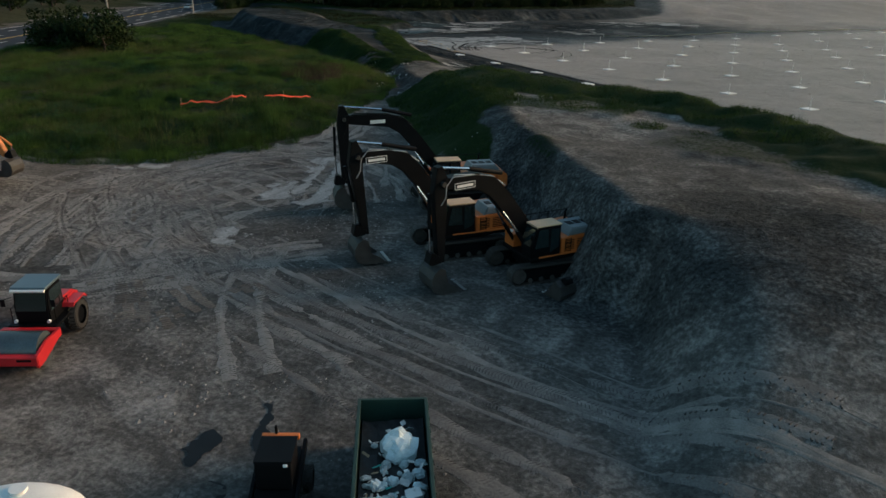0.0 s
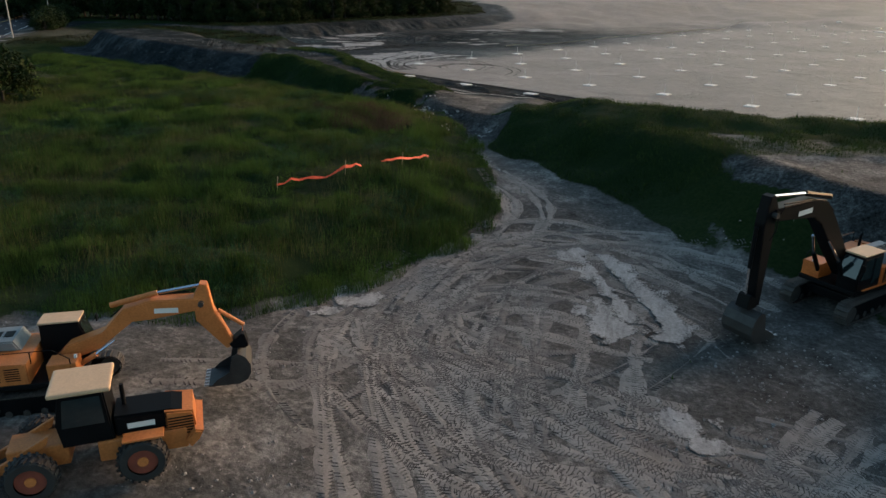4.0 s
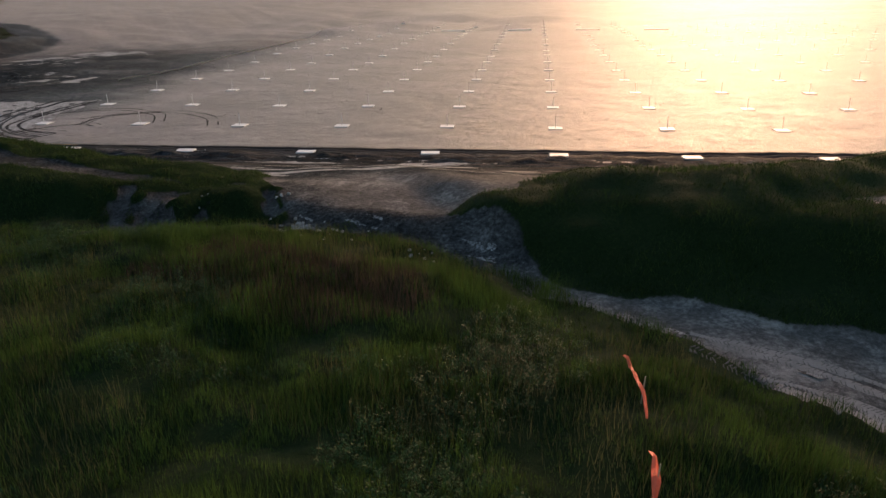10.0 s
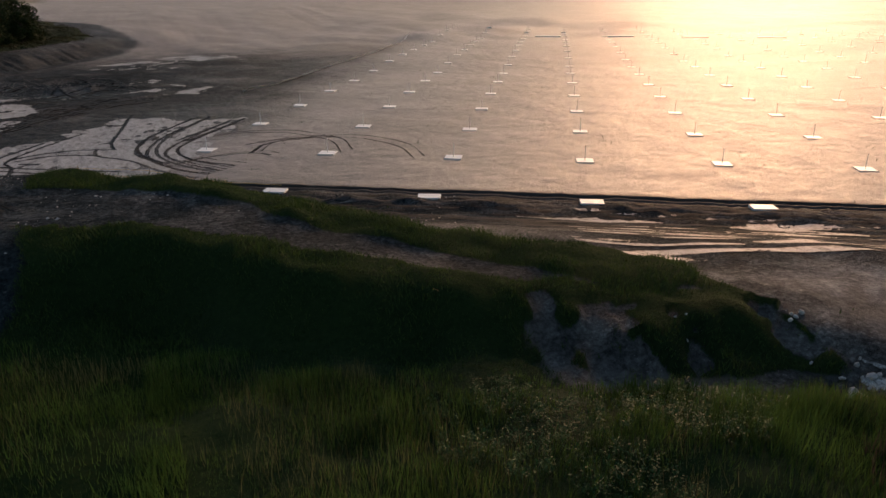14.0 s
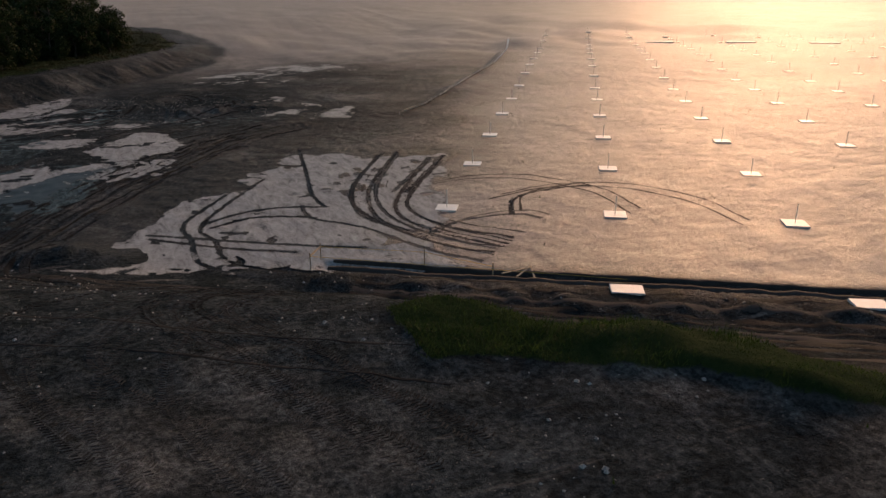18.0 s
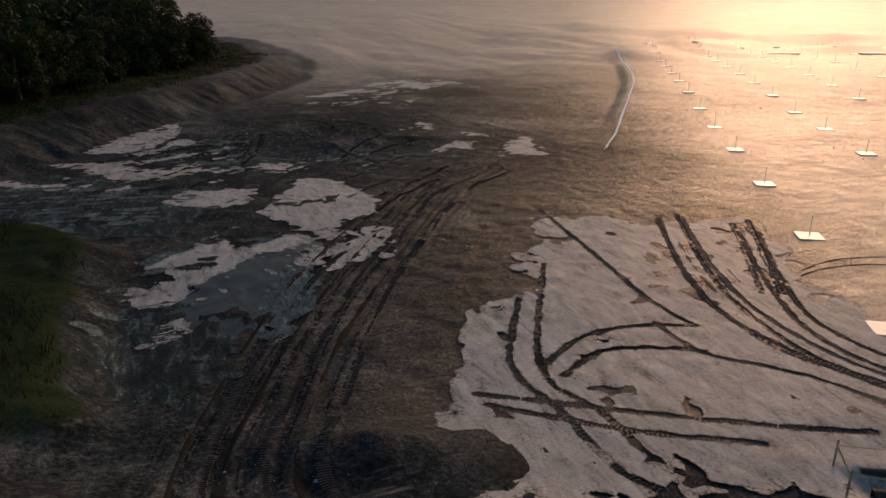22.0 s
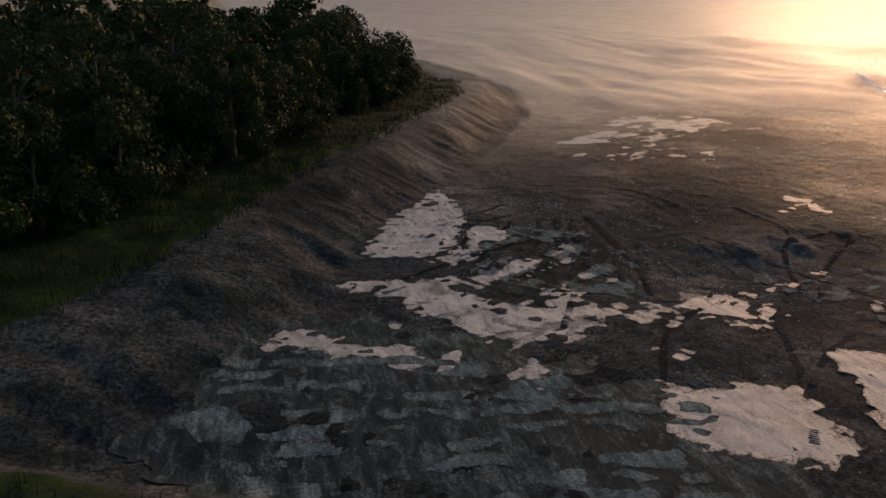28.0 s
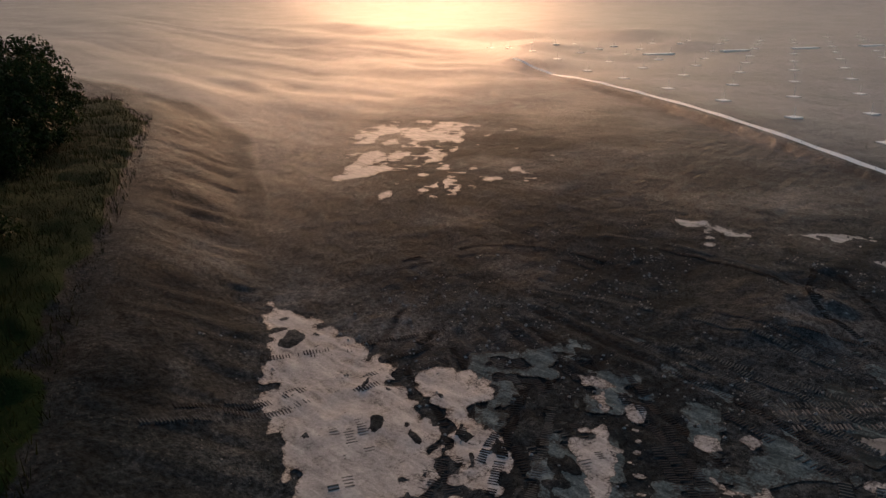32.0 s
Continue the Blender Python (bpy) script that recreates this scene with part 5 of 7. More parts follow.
    board = part("waste_board", box(box(B(), (0.75, 0.5, 0.03), (0, 0, 0), bevel=0.01), (0.6, 0.36, 0.012), (0, 0, 0.02)), WHITE)
    board.matrix_world = m0 @ pose(1.5, 0.62, 1.52, 12, -18, 6)
    tagged(board, "white framed board lying on the waste", "waste board")
fill_skip()

def skid_steer(at, turn):
    e = thing("skid_steer_loader", (at[0], at[1], z_at(*at)), turn, "black skid-steer loader with orange top, beside the waste container", "loader")
    part("chassis", prism(B(), [(1.2, 0.35), (1.3, 1.0), (0.4, 1.25), (-1.3, 1.3), (-1.4, 0.5), (-1.1, 0.3)], -0.62, 0.62, 0.06), BLACK, e)
    cab = part("cab", box(B(), (1.25, 1.15, 1.0), (0.15, 0, 1.72), bevel=0.06), BLACK, e)
    part("cab_roof", box(B(), (1.35, 1.2, 0.07), (0.1, 0, 2.24), bevel=0.03), BLACK, cab)
    part("rear_cover", box(B(), (0.2, 1.25, 0.18), (-0.75, 0, 2.12), bevel=0.05), ORANGE, e, "orange top cover")
    part("exhaust", rod(B(), (-0.8, -0.15, 2.0), (-0.8, -0.15, 2.5), 0.05), BLACK, e)
    for x in (-0.75, 0.75):
        for y in (-0.82, 0.82):
            w = part("wheel", wheel_mesh(B(), 0.42, 0.32, (x, y, 0.42), 18, 0.03), RUBBER, e)
            part("rim", rod(B(), (x, y - 0.13, 0.42), (x, y + 0.13, 0.42), 0.22, 14), BLACK, w)
    for y in (-0.72, 0.72):
        part("lift_arm", prism(B(), [(-1.3, 1.5), (-1.2, 1.72), (0.9, 1.15), (1.75, 0.45), (1.62, 0.32), (0.7, 0.95)], y - 0.06, y + 0.06, 0.02), BLACK, e)
    part("bucket", prism(B(), [(1.6, 0.75), (1.65, 0.1), (2.5, 0.03), (2.5, 0.08), (1.72, 0.16), (1.7, 0.75)], -0.9, 0.9), WORN, e)
    part("work_lamp", box(B(), (0.06, 0.14, 0.1), (0.8, 0.4, 2.15), bevel=0.02), LAMPGLASS, e)
skid_steer((36.6, 1.9), -56)

def water_tank(at, turn):
    e = thing("water_tank", (at[0], at[1], z_at(*at)), turn, "white cylindrical bowser tank with dome lid", "tank")
    b = B()
    bmesh.ops.create_uvsphere(b, u_segments=28, v_segments=14, radius=1.0, matrix=pose(0, 0, 1.25, 0, 90, 0) @ Matrix.Diagonal((0.85, 0.95, 1.9, 1)))
    part("tank_shell", b, WHITE, e, smooth=True)
    part("lid", rod(B(), (0, 0, 2.02), (0, 0, 2.18), 0.25, 20), WHITE, e)
    part("filler_pipe", hose(B(), [(-1.3, 0.2, 1.7), (-1.5, 0.2, 2.1), (-1.35, 0.2, 2.35)], 0.06), WHITE, e)
    part("cradle", box(B(), (2.8, 1.2, 0.35), (0, 0, 0.45), bevel=0.03), BLACK, e)
    for y in (-0.7, 0.7):
        w = part("wheel", wheel_mesh(B(), 0.36, 0.24, (0, y, 0.36), 18, 0.02), RUBBER, e)
        part("rim", rod(B(), (0, y - 0.1, 0.36), (0, y + 0.1, 0.36), 0.2, 14), WHITE, w)
water_tank((31.6, -3.6), 35)

def loose_bucket(at, turn):
    e = thing("excavator_bucket", (at[0], at[1], z_at(*at)), turn, "spare worn excavator bucket lying beside tracks", "bucket")
    part("shell", prism(B(), [(0.6, 0.0), (0.75, 0.35), (0.6, 0.8), (0.2, 1.05), (0.1, 0.98), (0.48, 0.72), (0.6, 0.36), (0.5, 0.08), (-0.6, 0.06), (-0.6, 0.0)], -0.6, 0.6, 0.01), WORN, e)
    for y in (-0.6, 0.6):
        part("side_plate", prism(B(), [(0.6, 0.02), (0.72, 0.35), (0.58, 0.78), (0.2, 1.0), (-0.55, 0.05)], y - 0.025, y + 0.025), WORN, e)
    part("ear", prism(B(), [(0.55, 0.75), (0.8, 0.95), (0.7, 1.2), (0.45, 1.25), (0.15, 1.0)], -0.22, 0.22, 0.03), BLACK, e)
    for i in range(5):
        part("tooth", box(B(), (0.24, 0.1, 0.06), (-0.68, -0.48 + 0.24 * i, 0.04)), STEEL, e)
loose_bucket((37.7, 22.3), -20)

# ---- the works: water, prints, footings, trench, fence ----
SHEET = [(-56.5, 132.5), (-52.8, 138), (-48, 145), (-44, 148.5), (-37, 160), (-30, 157.5), (-21, 155), (-26, 145), (-30.5, 133), (-33, 124), (-42, 127.2), (-50, 129.5)]
PRINTS = []
PRINTS.append([(-45.2, 146.7), (-48.9, 139.8), (-48.6, 135.5), (-48.4, 130.8), (-46.5, 128)])
PRINTS.append([(-41.2, 151.3), (-47.6, 139.3), (-47, 134.9), (-46.7, 130.7), (-44.8, 128.5), (-42, 126.3)])
PRINTS.append([(-47.7, 139), (-44, 141.3), (-40.3, 141.3), (-37.7, 140.3)])
PRINTS.append([(-47, 138), (-44, 139.6), (-41.4, 139), (-39.2, 137.8)])
PRINTS.append([(-27.3, 158.3), (-32.9, 148.2), (-35.1, 141.9), (-35.5, 136.4), (-32.9, 131.6)])
PRINTS.append([(-25.9, 157.8), (-31.4, 147.6), (-33.8, 141.4), (-34.5, 135.2), (-32.4, 130.1)])
PRINTS.append([(-51.5, 137.9), (-46.2, 134.6), (-40.2, 131.1), (-37.3, 129.7)])
PRINTS.append([(-51.4, 136.9), (-46.8, 133.3), (-42.1, 130.6)])
PRINTS.append([(-23.5, 154), (-31.2, 142.6)])
PRINTS.append([(-21.8, 154.3), (-30.1, 142.2)])
PRINTS.append([(-35.8, 162.5), (-37, 152.5), (-38.1, 144), (-37.8, 140.8)])

SWEEPS = []
SWEEPS.append([(-28.1, 157.4), (-33.4, 146.9), (-35.4, 140.8), (-35.0, 136.1), (-33.4, 131.0), (-31.3, 127.6), (-29.2, 125.7)])
SWEEPS.append([(-26.2, 156.7), (-31.0, 147.3), (-33.2, 141.0), (-33.5, 135.5), (-32.1, 131.2), (-28.7, 126.1)])
SWEEPS.append([(-24.3, 152.4), (-28.9, 145.2), (-32.5, 137.8), (-32.0, 132.6), (-28.2, 126.5)])
SWEEPS.append([(-39.5, 141.4), (-39.5, 137.8), (-36.3, 134.2), (-33.8, 128.6), (-30.6, 124.6)])
SWEEPS.append([(-23.0, 151.9), (-27.9, 144.8), (-31.3, 138.3), (-30.6, 132.9), (-26.6, 127.8)])
SWEEPS.append([(-32.1, 130.5), (-31.1, 131.9), (-27.4, 133.2), (-23.7, 132.7), (-22.6, 131.1)])
SWEEPS.append([(-24.3, 132.9), (-22.0, 136.8), (-17.3, 138.4), (-13.8, 138.3)])
PRINTS += SWEEPS

def curve_through(pts, step=0.3):
    """A smooth line through points, in steps of that length."""
    p = [np.array(q, float) for q in pts]
    p = [2 * p[0] - p[1]] + p + [2 * p[-1] - p[-2]]
    out = []
    for i in range(1, len(p) - 2):
        n = max(2, int(np.linalg.norm(p[i + 1] - p[i]) / step))
        for t in np.arange(n) / n:
            out.append(0.5 * (2 * p[i] + (p[i + 1] - p[i - 1]) * t + (2 * p[i - 1] - 5 * p[i] + 4 * p[i + 1] - p[i + 2]) * t * t + (3 * p[i] - p[i - 1] - 3 * p[i + 1] + p[i + 2]) * t**3))
    out.append(p[-2])
    return np.array(out)

def film(name, field, x0, y0, x1, y1, step, lift, mat, label, level=None):
    """A film of water where the field is above zero, cut to a smooth outline, lying on the ground."""
    xs, ys = np.arange(x0, x1 + step, step), np.arange(y0, y1 + step, step)
    gx, gy = np.meshgrid(xs, ys)
    f = field(gx, gy)
    ids, verts, faces = {}, [], []
    core = []
    def vert(key, x, y, inside=0.0):
        if key not in ids:
            ids[key] = len(verts); verts.append((x, y)); core.append(inside)
        return ids[key]
    pos = f > 0
    cells = np.argwhere(pos[:-1, :-1] | pos[:-1, 1:] | pos[1:, 1:] | pos[1:, :-1])
    for j, i in cells:
        ring = [(j, i), (j, i + 1), (j + 1, i + 1), (j + 1, i)]
        loop = []
        for a, b in zip(ring, ring[1:] + ring[:1]):
            fa, fb = f[a], f[b]
            if fa > 0: loop.append(vert(a, xs[a[1]], ys[a[0]], min(1.0, fa / 0.9)))
            if (fa > 0) != (fb > 0):
                t = fa / (fa - fb)
                loop.append(vert((min(a, b), max(a, b)), xs[a[1]] + t * (xs[b[1]] - xs[a[1]]), ys[a[0]] + t * (ys[b[0]] - ys[a[0]])))
        if len(loop) > 2: faces.append(loop)
    if not faces: return None
    v = np.array(verts)
    z = 0.5 * (surface(v[:, 0], v[:, 1], False) + surface(v[:, 0], v[:, 1])) + lift
    if level is not None: z = np.full(len(v), np.percentile(surface(v[:, 0], v[:, 1]), level))
    ob = sheet(name, np.column_stack([v, z]).tolist(), faces, mat, smooth=True)
    depth = ob.data.attributes.new("core", "FLOAT", "POINT")
    depth.data.foreach_set("value", np.array(core, np.float32))
    return tagged(ob, label, "puddle", kind="structure")

def outline_field(pts, amp, scale, seed, bias=0.0, cuts=()):
    def f(x, y):
        v = -area_dist(x, y, pts) + amp * fractal(x, y, scale, 5, seed) + bias + 0.45 * fractal(x, y, 0.8, 3, seed + 3)
        for line, w in cuts:
            d = line_dist(x, y, [tuple(q) for q in line])
            v = np.minimum(v, (d - w * (0.75 + 0.5 * value_noise(x, y, 0.22, seed + 9))) * 3)
        return v
    return f

def puddles():
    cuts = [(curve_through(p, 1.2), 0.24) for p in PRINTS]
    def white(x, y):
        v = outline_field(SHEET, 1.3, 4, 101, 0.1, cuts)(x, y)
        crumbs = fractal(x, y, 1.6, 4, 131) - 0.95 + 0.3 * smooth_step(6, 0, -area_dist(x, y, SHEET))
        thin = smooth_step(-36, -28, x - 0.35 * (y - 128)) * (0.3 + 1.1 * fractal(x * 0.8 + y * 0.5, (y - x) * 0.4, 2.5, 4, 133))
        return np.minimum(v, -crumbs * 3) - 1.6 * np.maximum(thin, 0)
    # the sheet's brightness is reflected sky, held in its pale colour
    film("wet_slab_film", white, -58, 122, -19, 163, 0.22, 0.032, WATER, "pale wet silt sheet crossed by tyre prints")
    def patch(pts, label, seed, amp=0.7, scale=2.2, mat=WATER, name="puddle", cut=(), bites=0.55, lift=0.03, level=None):
        """A patch of pale silt or water with a ragged edge, bitten into by tread bars."""
        xs, ys = [p[0] for p in pts], [p[1] for p in pts]
        base = outline_field(pts, amp, scale, seed, 0.12, cut)
        def field(x, y):
            bars = value_noise(x * 0.8 + y * 0.6, (y * 0.8 - x * 0.6) * 3.5, 1.1, seed + 40)
            v = base(x, y) - bites * np.maximum(bars - 0.15, 0) - 0.5 * np.maximum(fractal(x, y, 1.1, 4, seed + 60) - 0.55, 0)
            return v
        span = max(max(xs) - min(xs), max(ys) - min(ys))
        film(name, field, min(xs) - 1.6, min(ys) - 1.6, max(xs) + 1.6, max(ys) + 1.6, 0.12 if span < 9 else 0.2 if span < 25 else 0.3, lift, mat, label, level)
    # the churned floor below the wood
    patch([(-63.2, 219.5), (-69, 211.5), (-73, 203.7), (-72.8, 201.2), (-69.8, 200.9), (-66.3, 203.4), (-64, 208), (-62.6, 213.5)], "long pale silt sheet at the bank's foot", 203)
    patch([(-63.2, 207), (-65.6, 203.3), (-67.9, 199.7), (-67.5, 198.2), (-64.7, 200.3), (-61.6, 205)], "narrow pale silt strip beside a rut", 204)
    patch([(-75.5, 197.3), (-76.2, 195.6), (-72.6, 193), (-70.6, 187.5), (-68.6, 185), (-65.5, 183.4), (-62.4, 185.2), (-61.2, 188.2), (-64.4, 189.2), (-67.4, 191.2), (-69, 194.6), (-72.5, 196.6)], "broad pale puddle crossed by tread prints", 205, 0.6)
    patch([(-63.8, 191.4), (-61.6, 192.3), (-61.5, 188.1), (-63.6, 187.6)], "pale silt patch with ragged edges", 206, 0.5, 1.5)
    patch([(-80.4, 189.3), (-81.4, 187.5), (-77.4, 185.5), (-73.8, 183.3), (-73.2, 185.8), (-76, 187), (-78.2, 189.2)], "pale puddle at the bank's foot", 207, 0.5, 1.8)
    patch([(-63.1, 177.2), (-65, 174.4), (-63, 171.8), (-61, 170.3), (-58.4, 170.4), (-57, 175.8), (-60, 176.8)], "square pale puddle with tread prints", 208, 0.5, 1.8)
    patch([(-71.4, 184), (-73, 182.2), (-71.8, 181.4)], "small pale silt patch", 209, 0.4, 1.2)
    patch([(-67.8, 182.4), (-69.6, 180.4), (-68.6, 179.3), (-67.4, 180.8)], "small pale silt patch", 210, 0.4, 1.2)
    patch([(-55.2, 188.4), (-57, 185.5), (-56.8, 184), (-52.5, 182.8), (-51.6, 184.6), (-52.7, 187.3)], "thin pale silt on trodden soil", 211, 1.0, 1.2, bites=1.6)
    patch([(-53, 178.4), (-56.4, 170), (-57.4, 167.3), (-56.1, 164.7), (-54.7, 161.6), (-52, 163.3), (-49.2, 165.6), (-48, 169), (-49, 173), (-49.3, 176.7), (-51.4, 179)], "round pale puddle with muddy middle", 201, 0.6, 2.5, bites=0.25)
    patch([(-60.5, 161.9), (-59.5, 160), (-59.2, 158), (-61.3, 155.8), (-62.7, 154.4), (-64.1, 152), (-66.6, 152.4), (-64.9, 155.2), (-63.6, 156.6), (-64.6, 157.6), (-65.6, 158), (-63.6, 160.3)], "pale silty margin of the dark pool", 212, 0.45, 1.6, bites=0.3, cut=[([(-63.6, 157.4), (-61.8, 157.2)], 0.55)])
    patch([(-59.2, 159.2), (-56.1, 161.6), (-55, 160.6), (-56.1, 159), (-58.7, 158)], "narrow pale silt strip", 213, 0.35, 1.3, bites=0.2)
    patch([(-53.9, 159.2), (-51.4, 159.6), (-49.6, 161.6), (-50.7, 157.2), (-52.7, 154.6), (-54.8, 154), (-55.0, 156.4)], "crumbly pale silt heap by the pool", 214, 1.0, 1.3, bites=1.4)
    patch([(-64.2, 152), (-62.2, 154.8), (-59.6, 157.4), (-57, 159.5), (-55, 158.6), (-55.6, 155.8), (-57.6, 151), (-60.5, 146.5), (-63.6, 142.5), (-66.6, 143.3), (-66.8, 148.5)], "dark smooth pool of wet clay", 216, 1.0, 2.4, POOL, "pool", bites=0, lift=0.02)
    patch([(-67, 152), (-64.4, 153), (-62.5, 148), (-61.5, 143), (-64, 139.5), (-68, 143), (-69, 148)], "thin silt drifted over the pool's near side", 218, 1.6, 1.6, SLIME, "silt_smear", bites=1.2, lift=0.03)
    patch([(-57.6, 154.5), (-55.4, 154.8), (-57, 149.6), (-59.2, 145.6), (-60.6, 147)], "crumbly silt along the haul road", 228, 1.0, 1.1, GREYSILT, "silt_smear", bites=1.5)
    patch([(-86.7, 179.7), (-81, 191.6), (-76.7, 191.6), (-70, 186), (-64, 180), (-60, 170), (-64, 165), (-72, 166), (-80, 171)], "dark shallow water over patchy silt", 217, 0.8, 4.0, SLIME, "pool", bites=0, lift=0.02)
    patch([(-50, 200), (-44, 200), (-42, 195), (-47, 192), (-51, 195)], "grey silt smeared over churned soil", 226, 1.6, 2.2, SLIME, "silt_smear", bites=2.4)
    patch([(-52.5, 192), (-50.6, 190.4), (-54.6, 187), (-57, 188)], "ribbed grey silt scrape", 227, 0.6, 1.6, SLIME, "silt_smear", bites=1.2)
    def fragments(outline, seed, cut):
        def f(x, y):
            a, b = x * 0.87 + y * 0.5, y * 0.87 - x * 0.5
            v = fractal(a * 0.45, b * 1.1, 1.7, 5, seed) + 0.45 * value_noise(a * 3.5, b * 0.6, 1.4, seed + 8) - cut
            return np.minimum(v, (-area_dist(x, y, outline) + 1.2 * fractal(x, y, 4, 3, seed + 2)) * 0.5)
        return f
    film("silt_fragments", fragments([(-77, 198), (-67, 205), (-61, 207), (-56, 192), (-57, 181), (-68, 177), (-79, 185)], 351, 0.62), -82, 172, -52, 210, 0.2, 0.03, WATER, "broken scraps of pale silt on trodden mud")
    film("silt_fragments", fragments([(-56, 194), (-44, 204), (-28, 206), (-30, 190), (-44, 182), (-55, 184)], 361, 0.85), -60, 178, -24, 210, 0.2, 0.03, WATER, "thin scraps of pale silt over dark soil")
    film("silt_fragments", fragments([(-68, 150), (-66, 160), (-58, 164), (-49, 162), (-50, 155), (-57, 150), (-63, 142)], 371, 0.7), -72, 138, -45, 168, 0.2, 0.03, WATER, "scraps of pale silt round the pool")
    film("silt_fragments", fragments([(-57, 133), (-50, 129), (-40, 124), (-34, 121), (-36, 126), (-46, 131), (-54, 137)], 381, 0.35), -60, 118, -30, 140, 0.16, 0.03, WATER, "thin pale silt washed over the haul road edge")
    def pads(outline, seed, turn, length, width, share):
        """Blocks of silt left between scraper marks: uneven rectangles in rows."""
        ca, sa = math.cos(radians(turn)), math.sin(radians(turn))
        def f(x, y):
            a = x * ca + y * sa + 0.5 * fractal(x, y, 3, 3, seed)
            b = y * ca - x * sa + 0.35 * fractal(x, y, 2.2, 3, seed + 4)
            row = np.floor(b / width)
            a = a + length * 0.5 * value_noise(row * 5.3, row * 0 + 2, 1.0, seed + 5)
            col = np.floor(a / length)
            da, db = length / 2 - np.abs(a - (col + 0.5) * length), width / 2 - np.abs(b - (row + 0.5) * width)
            there = value_noise(col * 7.3 + 0.5, row * 3.7 + 0.5, 1.0, seed + 6)
            v = np.minimum(da, db) - 0.14 + 0.42 * fractal(x, y, 1.3, 4, seed + 7) - 0.6 * (there > share)
            return np.minimum(v, (-area_dist(x, y, outline) + 1.0 * fractal(x, y, 4, 3, seed + 2)) * 0.5)
        return f
    film("silt_pads", pads([(-86, 180.5), (-81, 188.5), (-74, 184.5), (-69, 181.5), (-64, 180), (-62, 176), (-66, 168), (-72, 167.5), (-80, 172)], 391, -14, 3.4, 1.3, 0.2), -90, 164, -58, 192, 0.16, 0.035, GREYSILT, "blocky grey silt pads under thin water")
    film("silt_pads", pads([(-50, 190), (-44, 197), (-32, 196), (-34, 184), (-46, 178)], 398, 25, 1.5, 0.7, -0.1), -54, 174, -28, 200, 0.16, 0.03, GREYSILT, "ribbed grey silt on churned soil")
    film("silt_film", fragments([(-73, 146), (-69, 153), (-66.5, 158), (-62, 163), (-58, 160.5), (-60.5, 155), (-66, 146)], 386, 0.1), -76, 142, -54, 166, 0.16, 0.025, GREYSILT, "streaky grey silt film beside the pool")
    film("silt_film", fragments([(-61, 206), (-55, 204), (-51, 199), (-52, 193), (-53, 188), (-58.5, 187.5), (-67.5, 198)], 388, 0.0), -70, 184, -48, 209, 0.16, 0.025, GREYSILT, "streaky grey silt film over churned mud")
    film("silt_pads", pads([(-44.5, 203), (-37, 200.5), (-36.5, 196), (-44, 194), (-46.5, 198.6)], 393, 25, 1.1, 0.45, -0.05), -50, 190, -32, 206, 0.14, 0.03, GREYSILT, "ribbed grey silt on dark churned soil")
    # the pit floor beyond
    patch([(-34.4, 193.8), (-32, 195), (-29.5, 191.8), (-31.7, 187.6), (-33.8, 190)], "small pale puddle on the pit floor", 219, 0.7, 1.6)
    patch([(-23.8, 192.6), (-29.4, 185.5), (-29.4, 182.7), (-25.7, 181.6), (-24.4, 185), (-21.6, 193)], "broken pale puddle crossed by ruts", 220, 0.7, 1.6, bites=2.2)
    film("puddle", fragments([(-41, 239), (-34, 236), (-22, 240.5), (-9.5, 247.5), (-13, 259), (-24, 257.5)], 221, -0.12), -46, 230, -4, 264, 0.3, 0.03, WATER, "far pale puddle along the haul road")
    film("silt_fragments", fragments([(-44, 232), (-34, 222), (-16, 228), (-6, 244), (-20, 240), (-34, 236)], 225, 0.72), -48, 218, -2, 248, 0.3, 0.03, WATER, "thin scraps of pale silt beside the far puddle")
    patch([(-28.6, 199.8), (-33, 197.8), (-29.7, 195), (-26.2, 194.6), (-26.2, 197.5)], "pale puddle on the pit floor", 222, 0.7, 2.0)
    patch([(-31.2, 208.4), (-30.3, 206), (-31.4, 202.1), (-32.2, 203.7)], "narrow pale rut puddle", 223, 0.5, 1.5)
    patch([(-84, 246), (-78, 262), (-72, 276), (-70, 270), (-76, 254), (-81, 244)], "pale damp strip below the wood", 224, 2.5, 3.0, bites=1.5)
    # the yard
    patch([(9.3, 33.8), (10.8, 35.6), (13.8, 33.6), (16, 29.8), (17.8, 26.4), (16.6, 24.9), (15.3, 25.3), (13, 28.4), (11.2, 31.5)], "pale puddle in the yard by the excavator", 231, 0.5, 2.0, cut=[(curve_through([(11.6, 34.3), (13.6, 30.2), (15.3, 26.5)], 1.0), 0.55)], bites=0.25)
    patch([(11.1, 27.3), (12.4, 28.5), (14.2, 25.8), (13.1, 24.5)], "small pale yard puddle", 232, 0.4, 1.6, bites=0.3)
    patch([(15.0, 18.6), (15.6, 19.7), (17.1, 18.9), (17.4, 17.4), (16.2, 17.1)], "broken pale yard puddle", 233, 0.5, 1.2, bites=0.6)
    patch([(-1.6, 22.7), (0.3, 23.4), (1.8, 26), (2.2, 27.9), (0, 27.2), (-1, 25.4)], "damp pale patch at the meadow edge", 234, 0.8, 2.0)
    # wet ruts along the haul road and in the gap between the banks, their shine painted pale
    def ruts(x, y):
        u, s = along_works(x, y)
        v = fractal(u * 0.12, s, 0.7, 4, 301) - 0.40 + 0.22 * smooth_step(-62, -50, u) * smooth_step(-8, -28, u)
